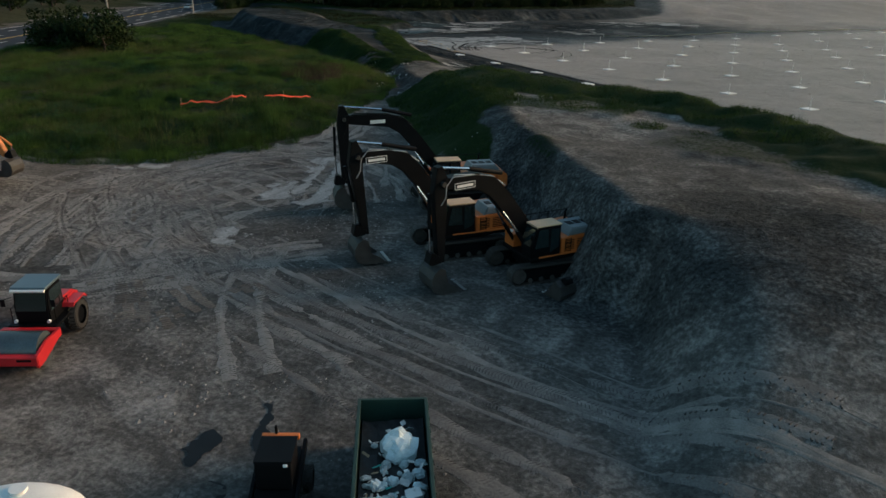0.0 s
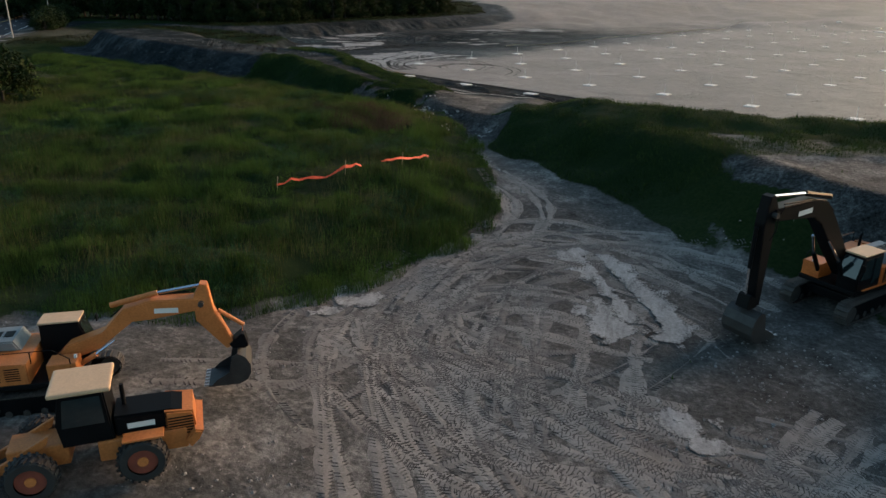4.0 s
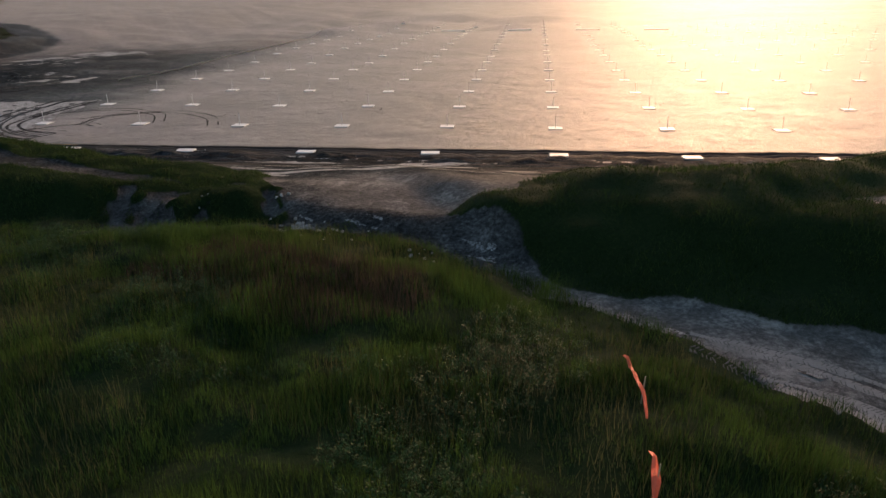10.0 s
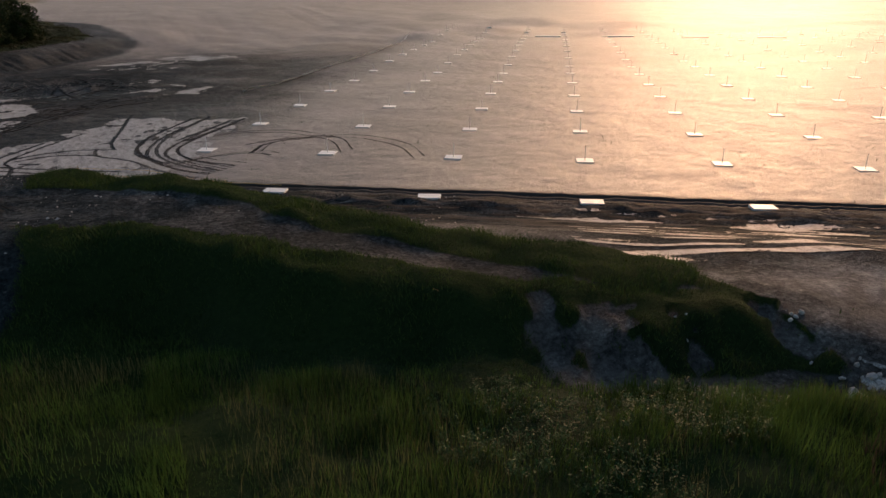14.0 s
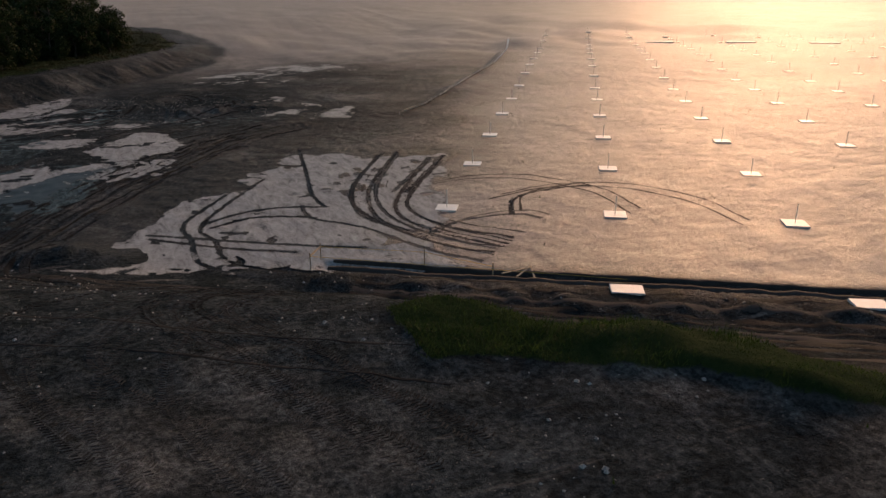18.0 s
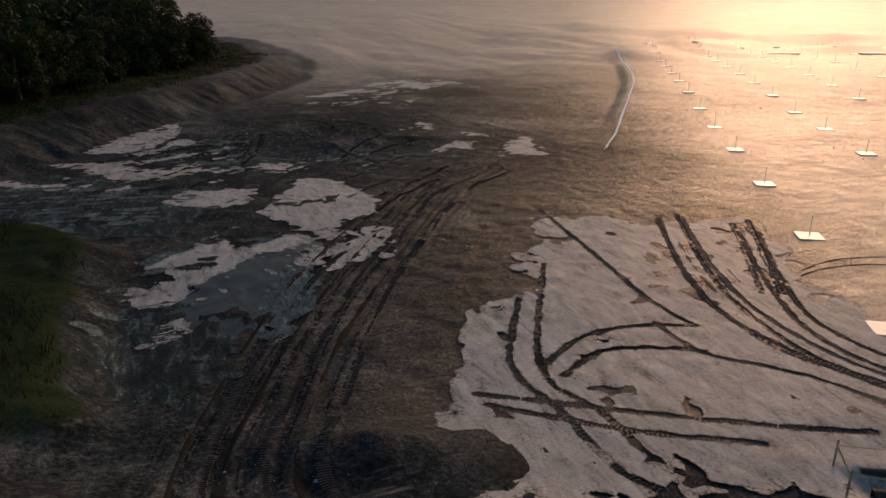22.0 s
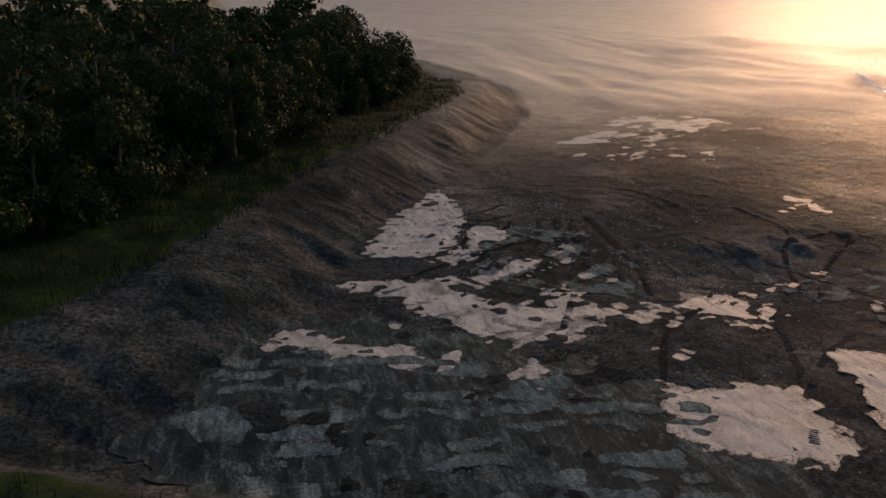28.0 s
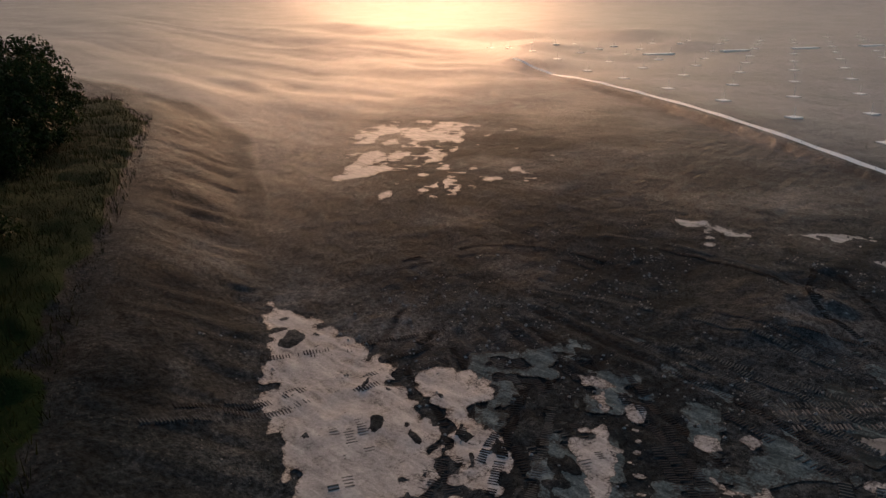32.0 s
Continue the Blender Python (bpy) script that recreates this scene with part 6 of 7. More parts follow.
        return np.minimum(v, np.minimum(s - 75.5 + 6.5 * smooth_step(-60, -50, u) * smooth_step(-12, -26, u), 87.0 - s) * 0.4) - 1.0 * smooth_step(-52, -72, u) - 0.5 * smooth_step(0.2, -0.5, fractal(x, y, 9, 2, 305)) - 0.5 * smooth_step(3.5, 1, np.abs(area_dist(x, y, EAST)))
    film("rut_water", ruts, -45, 62, 52, 122, 0.3, 0.04, WATER, "long wet ruts on the haul road, sky shine painted pale")
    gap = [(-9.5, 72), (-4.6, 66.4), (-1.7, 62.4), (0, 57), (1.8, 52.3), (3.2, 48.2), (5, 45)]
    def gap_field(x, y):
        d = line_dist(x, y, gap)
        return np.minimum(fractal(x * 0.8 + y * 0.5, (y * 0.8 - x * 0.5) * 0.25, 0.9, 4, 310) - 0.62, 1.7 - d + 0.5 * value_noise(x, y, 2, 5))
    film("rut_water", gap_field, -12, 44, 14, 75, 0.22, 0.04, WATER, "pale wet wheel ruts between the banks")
puddles()

def tread(path, gauge, width, pitch, mat, seed, lug=0.028):
    """Prints of lugged tyres: bars set aslant along two wheel lines."""
    rng = np.random.RandomState(seed)
    c = curve_through(path, pitch)
    d = np.gradient(c, axis=0)
    d /= np.linalg.norm(d, axis=1)[:, None] + 1e-9
    nrm = np.column_stack([-d[:, 1], d[:, 0]])
    corners, quads = [], []
    for side in ((-0.5, 0.5) if gauge else (0,)):
        for half in (-1, 1):
            keep = (turf_mask(c[:, 0], c[:, 1]) < 0.35) & (rng.rand(len(c)) > 0.22 + 0.35 * (fractal(c[:, 0], c[:, 1], 4, 2, seed) > 0.15))
            o = c[keep] + nrm[keep] * (side * gauge + half * width * 0.25)
            ax = nrm[keep] * half + d[keep] * 0.45
            ax /= np.linalg.norm(ax, axis=1)[:, None]
            ay = np.column_stack([-ax[:, 1], ax[:, 0]])
            hl, hw = width * 0.24, pitch * 0.19
            base = [o + ax * sx * hl + ay * sy * hw for sx, sy in ((-1, -1), (1, -1), (1, 1), (-1, 1))]
            top = [o + ax * sx * hl * 0.85 + ay * sy * hw * 0.6 for sx, sy in ((-1, -1), (1, -1), (1, 1), (-1, 1))]
            z = surface(o[:, 0], o[:, 1])
            n0 = sum(len(a) for a in corners)
            n = len(o)
            for ring, dz in ((base, -0.02), (top, lug)):
                for q in ring:
                    corners.append(np.column_stack([q, z + dz]))
            idx = n0 + np.arange(n)
            b, t = [idx + k * n for k in range(4)], [idx + (4 + k) * n for k in range(4)]
            quads.append(np.column_stack(t))
            for k in range(4):
                quads.append(np.column_stack([b[k], b[(k + 1) % 4], t[(k + 1) % 4], t[k]]))
    v, q = np.concatenate(corners), np.concatenate(quads)
    ob = sheet("tyre_prints", v.tolist(), q.tolist(), mat)
    return tagged(ob, "lugged tyre prints pressed into drying soil", "tyre prints", kind="stuff")

def cleats(path, width, pitch, mat, seed, lug=0.016):
    """Ribs left by a crawler track: low bars square across one line, with pieces missing."""
    rng = np.random.RandomState(seed)
    c = curve_through(path, pitch)
    d = np.gradient(c, axis=0); d /= np.linalg.norm(d, axis=1)[:, None] + 1e-9
    nrm = np.column_stack([-d[:, 1], d[:, 0]])
    keep = (value_noise(c[:, 0], c[:, 1], 2.2, seed) > -0.35) & (rng.rand(len(c)) > 0.1)
    c, d, nrm = c[keep], d[keep], nrm[keep]
    n = len(c)
    if n < 2: return None
    w = width * 0.5 * (0.75 + 0.35 * rng.rand(n))[:, None]
    z = surface(c[:, 0], c[:, 1]) + 0.02
    rows = []
    for k, (sx, sy, dz) in enumerate(((-1, -1, -0.05), (1, -1, -0.05), (1, 1, -0.05), (-1, 1, -0.05), (-0.9, -0.55, lug), (0.9, -0.55, lug), (0.9, 0.55, lug), (-0.9, 0.55, lug))):
        rows.append(np.column_stack([c + nrm * w * sx + d * pitch * 0.3 * sy, z + dz]))
    b = [np.arange(n) + k * n for k in range(8)]
    quads = [np.column_stack(b[4:])] + [np.column_stack([b[k], b[(k + 1) % 4], b[4 + (k + 1) % 4], b[4 + k]]) for k in range(4)]
    ob = sheet("cleat_prints", np.concatenate(rows).tolist(), np.concatenate(quads).tolist(), mat)
    return tagged(ob, "ribbed crawler prints pressed into wet mud", "track prints", kind="stuff")

def band(path, width, mat, seed, lift=0.018):
    """A smooth trodden wheel band."""
    c = curve_through(path, 0.3)
    d = np.gradient(c, axis=0); d /= np.linalg.norm(d, axis=1)[:, None] + 1e-9
    nrm = np.column_stack([-d[:, 1], d[:, 0]])
    w = width * np.maximum(0.5 + 0.3 * fractal(c[:, 0], c[:, 1], 1.6, 3, seed) - 0.5 * (value_noise(c[:, 0], c[:, 1], 3.5, seed + 5) > 0.45), 0.02)[:, None] * np.where(turf_mask(c[:, 0], c[:, 1]) > 0.35, 0.03, 1.0)[:, None]
    rows = [c + nrm * w * k for k in (-1, -0.4, 0.4, 1)]
    sunk = np.where(turf_mask(c[:, 0], c[:, 1]) > 0.3, 0.4, 0.0)
    v = np.concatenate([np.column_stack([r, surface(r[:, 0], r[:, 1]) + lift * (1 if 0 < i < 3 else -1.0) - sunk]) for i, r in enumerate(rows)])
    n = len(c)
    f = [(k * n + i, (k + 1) * n + i, (k + 1) * n + i + 1, k * n + i + 1) for k in range(3) for i in range(n - 1)]
    ob = sheet("wheel_rut", v.tolist(), f, mat, smooth=True)
    return tagged(ob, "smooth wheel rut worn into the soil", "wheel rut", kind="stuff")

SILT = material("grey_silt_rib", (0.055, 0.062, 0.061), 0.8, spec=0.08, vary=0.4, scale=1.2)
ROLLED = material("grey_rolled_soil", (0.15, 0.142, 0.134), 0.9, spec=0.04, vary=0.4, scale=0.8, bump=0.03, bump_scale=6)
MUD = material("pressed_dark_mud", (0.082, 0.078, 0.074), 0.9, spec=0.04, vary=0.45, scale=1.5)
PALE_SOIL = material("pale_rolled_soil", (0.215, 0.205, 0.190), 0.9, spec=0.04, vary=0.3, scale=0.8, bump=0.03, bump_scale=6)
DAMP_SOIL = material("damp_rolled_soil", (0.042, 0.040, 0.038), 0.9, spec=0.04, vary=0.4, scale=0.8, bump=0.03, bump_scale=6)
BLACK_SOIL = material("black_wet_soil", (0.010, 0.010, 0.010), 0.9, spec=0.04, vary=0.5, scale=0.9, bump=0.05, bump_scale=5)
DARK_SOIL = material("dark_churned_soil", (0.020, 0.019, 0.018), 0.9, spec=0.04, vary=0.45, scale=0.9, bump=0.05, bump_scale=5)

def track_pair(path, seed, gauge=1.9, soil=None):
    """Two rolled wheel bands with lug marks pressed into them."""
    c = curve_through(path, 1.0)
    d = np.gradient(c, axis=0); d /= np.linalg.norm(d, axis=1)[:, None] + 1e-9
    nrm = np.column_stack([-d[:, 1], d[:, 0]])
    for side in (-0.5, 0.5):
        band((c + nrm * side * gauge).tolist(), 0.8, soil or (PALE_SOIL, CLOD, ROLLED)[seed % 3], seed + 7)
    tread(path, gauge, 0.66, 0.17, (MARK, MUD)[seed % 2], seed, 0.022)

# wheel runs over the yard: round the loop, across it, and the swathe to the east
YARD_RUNS = []
YARD_RUNS.append([(9.2, 6.3), (6.5, 9.9), (3.7, 14.5), (1.7, 20.1), (1.1, 27.8), (3.7, 34.9), (8.6, 38.2), (13.9, 36.5), (17.9, 31.8)])
YARD_RUNS.append([(12.1, 8.3), (9.1, 11.4), (6.1, 16.1), (4.2, 21.8), (4.4, 29.3), (7.0, 34.1), (11.5, 33.6)])
YARD_RUNS.append([(16.9, 10.2), (14.1, 13.0), (10.1, 16.0), (6.8, 19.3), (4.3, 24.5), (4.0, 30.1)])
YARD_RUNS.append([(4.7, 15.1), (7.9, 13.5), (12.1, 11.4), (15.9, 9.6)])
YARD_RUNS.append([(9.6, 13.0), (8.8, 17.7), (8.3, 23.2), (8.5, 29.4)])
YARD_RUNS.append([(0.4, 22.1), (5.4, 18.3), (10.1, 16.0), (14.5, 14.1), (18.2, 14.2)])
YARD_RUNS.append([(14.8, 8.3), (17.2, 12.5), (19.9, 15.8), (23.1, 19.8)])
YARD_RUNS.append([(2.1, 24.3), (7.3, 21.0), (11.7, 19.1), (15.8, 16.2)])
YARD_RUNS.append([(12.7, 17.3), (13.0, 22.6), (13.3, 28.9)])
YARD_RUNS.append([(2.6, 16.4), (6.6, 13.8), (9.5, 12.6), (13.0, 13.4)])
YARD_RUNS.append([(10.4, 4.3), (14.6, 7.2), (16.4, 10.3), (17.6, 16.0)])
YARD_RUNS.append([(16.4, 8.2), (18.2, 11.1), (19.7, 14.7), (21.6, 17.2)])
YARD_RUNS.append([(21.0, 36.5), (16.9, 38.1), (11.9, 37.7), (7.9, 35.6), (5.1, 33.0), (3.2, 29.8), (2.4, 26.3), (2.0, 23.0)])
YARD_RUNS.append([(22.1, 32.1), (18.8, 34.9), (14.3, 35.3), (10.2, 33.8), (7.6, 31.0), (5.8, 27.2), (5.4, 23.3)])
YARD_RUNS.append([(3.0, 48.2), (6.2, 41.9), (6.8, 36.5), (4.9, 31.6)])

def yard_prints():
    rng = random.Random(11)
    cx, cy = 9.5, 22.0
    for i, p in enumerate(YARD_RUNS):
        for o in (0.0, 0.7):
            q = [(x + o * rng.uniform(-1, 1), y + o * rng.uniform(-1, 1)) for x, y in p]
            track_pair(q, 300 + i + int(o * 40), 1.9 + 0.25 * (i % 3), PALE_SOIL if o == 0 else None)
    for i in range(4):
        r = 5.5 + i * 2.6
        a0, a1 = rng.uniform(10, 60), rng.uniform(170, 260)
        track_pair([(cx + r * 1.05 * math.cos(radians(a)), cy + r * math.sin(radians(a))) for a in np.linspace(a0, a1, 9)], 360 + i, 1.9)
    fan = []
    for i in range(12):
        a = rng.uniform(0, 180)
        mx, my = rng.uniform(2, 16), rng.uniform(10, 26)
        l = rng.uniform(6, 11)
        bx, by = rng.uniform(-2, 2), rng.uniform(-2, 2)
        ca, sa = math.cos(radians(a)), math.sin(radians(a))
        fan.append(((mx - l * ca, my - l * sa), (mx + bx, my + by), (mx + l * ca, my + l * sa)))
    fan += [((6, 30), (5, 40), (1, 56)), ((7.5, 31), (6.5, 41), (2.5, 57)), ((20, 18), (24, 12), (30, 7)), ((14, 16), (22, 13), (33, 11))]
    for i, p in enumerate(fan):
        if all(turf_mask(np.array([q[0]]), np.array([q[1]]))[0] < 0.3 for q in p): track_pair(p, 40 + i)
    for i in range(9):
        x0 = 20 + rng.uniform(-6, 10); y0 = 16.5 + rng.uniform(-8, 4)
        p = [(x0, y0), (x0 + 9, y0 - 1.4 - rng.uniform(0, 1)), (x0 + 20, y0 - 2.0 - rng.uniform(0, 1.5)), (x0 + 34, y0 - 2.4 - rng.uniform(0, 3))]
        if i % 3 == 0: track_pair(p, 800 + i)
        else: band(p, rng.uniform(0.25, 0.6), (MUD, ROLLED, CLOD)[i % 3], 830 + i)
    oil = material("oily_black_soil", (0.008, 0.008, 0.009), 0.5, spec=0.2, vary=0.4, scale=3)
    def stain(x, y):
        lines = np.minimum(line_dist(x, y, [(31.5, 3.6), (32.2, 2.2), (33.8, 0.4)]), line_dist(x, y, [(32.4, 5.7), (33.4, 4.0), (34.6, 2.4)]))
        pool = np.hypot((x - 34.6) / 1.5, (y - 0.6) / 1.2) - 0.5
        return 0.16 - np.minimum(lines, pool) + 0.42 * fractal(x, y, 1.0, 5, 855)
    film("oil_stain", stain, 27, -4, 38, 11, 0.12, 0.02, oil, "black oil stain soaked into the yard soil")
    # the haul road past the sheet, and the pit floor by the footings
    haul = curve_through(HAUL, 3.0)
    for i in range(12):
        o = -3.3 + i * 0.6 + rng.uniform(-0.2, 0.2)
        d = np.gradient(haul, axis=0); d /= np.linalg.norm(d, axis=1)[:, None]
        wob = 0.35 * value_noise(haul[:, 0], haul[:, 1], 9, 600 + i)
        p = (haul + np.column_stack([-d[:, 1], d[:, 0]]) * (o + wob)[:, None]).tolist()
        p = p[rng.randrange(0, 6):len(p) - rng.randrange(0, 6)]
        if i % 4 == 1: band(p, rng.uniform(0.3, 0.6), BLACK_SOIL, 140 + i)
        elif i % 4 == 3: cleats(p, rng.uniform(0.45, 0.6), 0.14, DAMP_SOIL, 150 + i, 0.004)
        else: tread(p, 0, 0.6, 0.15, DARK_SOIL, 150 + i, 0.012)
    for i in range(2):
        u0 = -99 + i * 8.0 + rng.uniform(-2, 2)
        s0 = 93 + rng.uniform(0, 22)
        p = [(0.867 * (u0 + du) + 0.5 * (s0 + ds), -0.5 * (u0 + du) + 0.867 * (s0 + ds)) for du, ds in ((0, 0), (5, 4.5), (11, 5.5), (17, 2), (20, -4))]
        band(p, 0.28, DARK_SOIL, 160 + i)
        band([(a + 1.5, b + 0.9) for a, b in p], 0.28, DARK_SOIL, 180 + i)
    for i in range(10):
        s0 = 79 + i * 1.1
        p = [(0.867 * u + 0.5 * (s0 + 0.5 * math.sin(u * 0.1 + i)), -0.5 * u + 0.867 * (s0 + 0.5 * math.sin(u * 0.1 + i))) for u in range(-96, 10, 12)]
        band(p, rng.uniform(0.35, 0.8), (DARK_SOIL, DAMP_SOIL, DARK_SOIL)[i % 3], 210 + i)
    for i in range(7):
        x0, y0 = rng.uniform(-58, -38), 97 + rng.uniform(0, 5)
        p = [(x0, y0), (x0 - 2 - rng.uniform(0, 2), y0 + 7), (x0 - 3 + rng.uniform(-3, 4), y0 + 14), (x0 + rng.uniform(-6, 8), y0 + 20)]
        tread(p, 2.0, 0.55, 0.16, (DAMP_SOIL, DARK_SOIL)[i % 2], 870 + i, 0.015)
    for i in range(5):
        a, b = rng.uniform(-44, -38), rng.uniform(0, 20)
        p = []
        for q in range(0, 34, 4):
            x = a - q * rng.uniform(0.86, 0.92)
            p.append((x, 92 - 0.55 * (x + 26) + b + 0.012 * b * q + 0.5 * math.sin(q * 0.13 + i)))
        band(p, rng.uniform(0.2, 0.35), DARK_SOIL, 230 + i)
    for i, p in enumerate(SWEEPS):
        band(p, 0.34, (DAMP_SOIL, MUD)[i % 2], 700 + i)
        band([(a + 1.2, b + 0.7) for a, b in p], 0.3, DAMP_SOIL, 720 + i)
    # crawler prints in the yard
    for i, (x, y) in enumerate(((18.4, 8.8), (21.2, 6.8), (22.5, 8.3), (22.2, 10.1), (23.8, 12.4), (14.8, 6.5), (18.3, 9.1), (21.3, 10.3), (24.2, 12.8), (20.7, 7.6), (19.6, 11.2), (16.8, 7.6))):
        a = radians(-38 + (i * 37) % 30)
        ca, sa = math.cos(a), math.sin(a)
        for o in (0.0, 0.75):
            cleats([(x - 1.1 * ca - o * sa, y - 1.1 * sa + o * ca), (x - o * sa, y + o * ca), (x + 1.1 * ca - o * sa, y + 1.1 * sa + o * ca)], 0.55, 0.19, (MARK, ROLLED)[i % 2], 560 + i, 0.03)
    # lug marks inside the prints across the silt sheet
    for i, p in enumerate(PRINTS):
        tread(p, 0, 0.5, 0.2, (SILT, DAMP_SOIL)[i % 2], 740 + i, 0.03)
    # cleat prints fanning out from the churned heap
    for i, p in enumerate(FAN):
        for o in (0.0, 1.75):
            cleats([(a + o * 0.85, b + o * 0.5) for a, b in p], 0.55, 0.15, (SILT, DAMP_SOIL, DARK_SOIL)[(i + int(o)) % 3], 400 + i)
    for i in range(22):
        a, r0, r1 = rng.uniform(150, 300), rng.uniform(7, 13), rng.uniform(14, 27)
        bend = rng.uniform(-0.25, 0.25)
        p = [(-52 + r * math.cos(radians(a) + bend * r / 20), 206 + r * math.sin(radians(a) + bend * r / 20)) for r in np.linspace(r0, r1, 5)]
        cleats(p, 0.5, 0.15, (DAMP_SOIL, SILT, DARK_SOIL)[i % 3], 420 + i)
    for x, y, a, n in ((-54.5, 189.5, -48, 4), (-62, 174.5, 25, 5), (-60, 186, 20, 4), (-69, 204, 60, 4), (-71, 188, 15, 3)):
        for i in range(n):
            ca, sa = math.cos(radians(a)), math.sin(radians(a))
            cleats([(x - 2.2 * ca - 0.62 * i * sa, y - 2.2 * sa + 0.62 * i * ca), (x - 0.62 * i * sa, y + 0.62 * i * ca), (x + 2.2 * ca - 0.62 * i * sa, y + 2.2 * sa + 0.62 * i * ca)], 0.5, 0.2, (MARK, SILT)[i % 2], 460 + i + n)
    for i in range(10):
        x0, y0 = -62 + rng.uniform(-6, 16), 162 + rng.uniform(0, 26)
        cleats([(x0, y0), (x0 + 5, y0 + 6 + rng.uniform(-2, 2)), (x0 + 11, y0 + 10 + rng.uniform(-3, 3))], 0.45, 0.18, (DAMP_SOIL, DARK_SOIL)[i % 2], 490 + i)
yard_prints()

# footings on their grid
GRID0, GRID_A, GRID_B = (-28.45, 136.5), (11.75, -6.85), (8.05, 13.15)
def footings():
    bm = box(B(), (1.75, 1.75, 0.3), (0, 0, -0.06), bevel=0.02)
    first = thing("column_footing", (GRID0[0], GRID0[1], z_at(*GRID0)), -30, "pale square concrete column footing with upright tube", "footing", "column footings in the pit")
    part("slab", bm, CONCRETE, first)
    b = B()
    rod(b, (0, 0, 0.1), (0, 0, 1.6), 0.032, 8)
    part("upright", b, WHITE, first, "thin white upright tube")
    for j in range(0, 15):
        for i in range(0, 14):
            if (i, j) == (0, 0): continue
            x, y = GRID0[0] + i * GRID_A[0] + j * GRID_B[0], GRID0[1] + i * GRID_A[1] + j * GRID_B[1]
            copy_thing(first, pose(x, y, z_at(x, y), 0, 0, -30))
    for i in range(1, 10):
        x, y = GRID0[0] + i * GRID_A[0] - GRID_B[0], GRID0[1] + i * GRID_A[1] - GRID_B[1]
        t = thing("edge_footing", (x, y, z_at(x, y) - 0.10), -30 + (i * 7) % 5, "pale wet concrete slab cast beside the trench", "footing", "edge footings at the trench")
        part("slab", box(B(), (1.95, 1.3, 0.5), (0, 0, 0.0), bevel=0.03), CONCRETE, t)
footings()

def trench_sides():
    """The cut faces of the footing trench."""
    for off, drop in ((0.5, 0.75), (-0.5, 0.6)):
        u = np.arange(-98.5, 40, 0.4)
        s = 90.2 + off + 0.10 * value_noise(u, u * 0 + off, 1.7, 71)
        x, y = 0.867 * u + 0.5 * s, -0.5 * u + 0.867 * s
        z = surface(0.867 * u + 0.5 * (90.2 + off * 2.4), -0.5 * u + 0.867 * (90.2 + off * 2.4))
        rim = 0.05 + 0.06 * fractal(u, u * 0 + 3, 1.2, 3, 72)
        w = 0.45 * (1 if off > 0 else -1)
        rows = [np.column_stack([x, y, z - drop]), np.column_stack([x, y, z + rim]), np.column_stack([x + 0.25 * w, y + 0.433 * w, z + rim]), np.column_stack([x + 0.5 * w, y + 0.867 * w, z - 0.1])]
        n = len(u)
        f = [(k * n + i, k * n + i + 1, (k + 1) * n + i + 1, (k + 1) * n + i) for k in range(3) for i in range(n - 1)]
        ob = sheet("trench_side", np.concatenate(rows).tolist(), f, DAMP_SOIL, smooth=True)
        tagged(ob, "dark cut soil face of the footing trench", "trench", kind="structure")
trench_sides()

def far_pads():
    """Long foundation strips far across the pit."""
    for x, y in ((118, 262), (139, 250), (160, 238), (97, 274)):
        t = thing("foundation_strip", (x, y, z_at(x, y)), -30, "long pale foundation strip on the pit floor", "footing", "far foundation strips")
        part("strip", box(B(), (8.5, 2.0, 0.4), (0, 0, 0.1), bevel=0.03), CONCRETE, t)
far_pads()

def profile_boards():
    ends = [(-41.7, 127.1), (-40.7, 128.6), (-34.6, 125.0), (-31.0, 122.1)]
    e = thing("profile_boards", (-36.5, 125, z_at(-36.5, 125)), 0, "setting-out stakes with string along the trench", "stakes")
    inv = e.matrix_world.inverted()
    tops = []
    for x, y in ends:
        z = z_at(x, y)
        a, b = inv @ Vector((x, y, z - 0.2)), inv @ Vector((x, y, z + 1.25))
        part("stake", box(B(), (0.06, 0.06, 1.45), (a + b) / 2), WOOD, e)
        tops.append(inv @ Vector((x, y, z + 1.0)))
    part("string", hose(B(), tops[1:3], 0.012, 5), AMBER, e)
    part("string", hose(B(), tops[2:4], 0.012, 5), AMBER, e)
    part("cross_board", box(B(), (2.0, 0.03, 0.14), (tops[0] + tops[1]) / 2, (0, 0, 56)), WOOD, e)
    part("string", hose(B(), [tops[0], inv @ Vector((-24.0, 117.6, z_at(-24, 117.6) + 0.6))], 0.012, 5), AMBER, e)
    for i in range(4):
        x, y = -30 + 0.5 * i, 122.3 - 0.3 * i
        o = part("loose_board", box(B(), (1.8, 0.12, 0.04), (0, 0, 0)), WOOD)
        o.matrix_world = pose(x, y, z_at(x, y) + 0.05, 0, 4, 140 + i * 37)
        tagged(o, "loose sawn board lying by the trench", "board", "boards at the trench")
profile_boards()

def silt_fence():
    c = curve_through(FENCE, 2.4)
    e = thing("silt_fence", (-18, 181, 0), 0, "sagging pale silt fence on low stakes along the pit", "fence")
    inv = e.matrix_world.inverted()
    stake = bpy.data.meshes.new("stake"); b = box(B(), (0.06, 0.06, 0.6), (0, 0, 0.1)); b.to_mesh(stake); b.free(); stake.materials.append(WHITE)
    zs = surface(c[:, 0], c[:, 1])
    for (x, y), z in zip(c, zs):
        shared("stake", stake, e, inv @ pose(x, y, z))
    v, f = [], []
    for i, ((x, y), z) in enumerate(zip(c, zs)):
        sag = 0.05 * math.sin(i * 1.3)
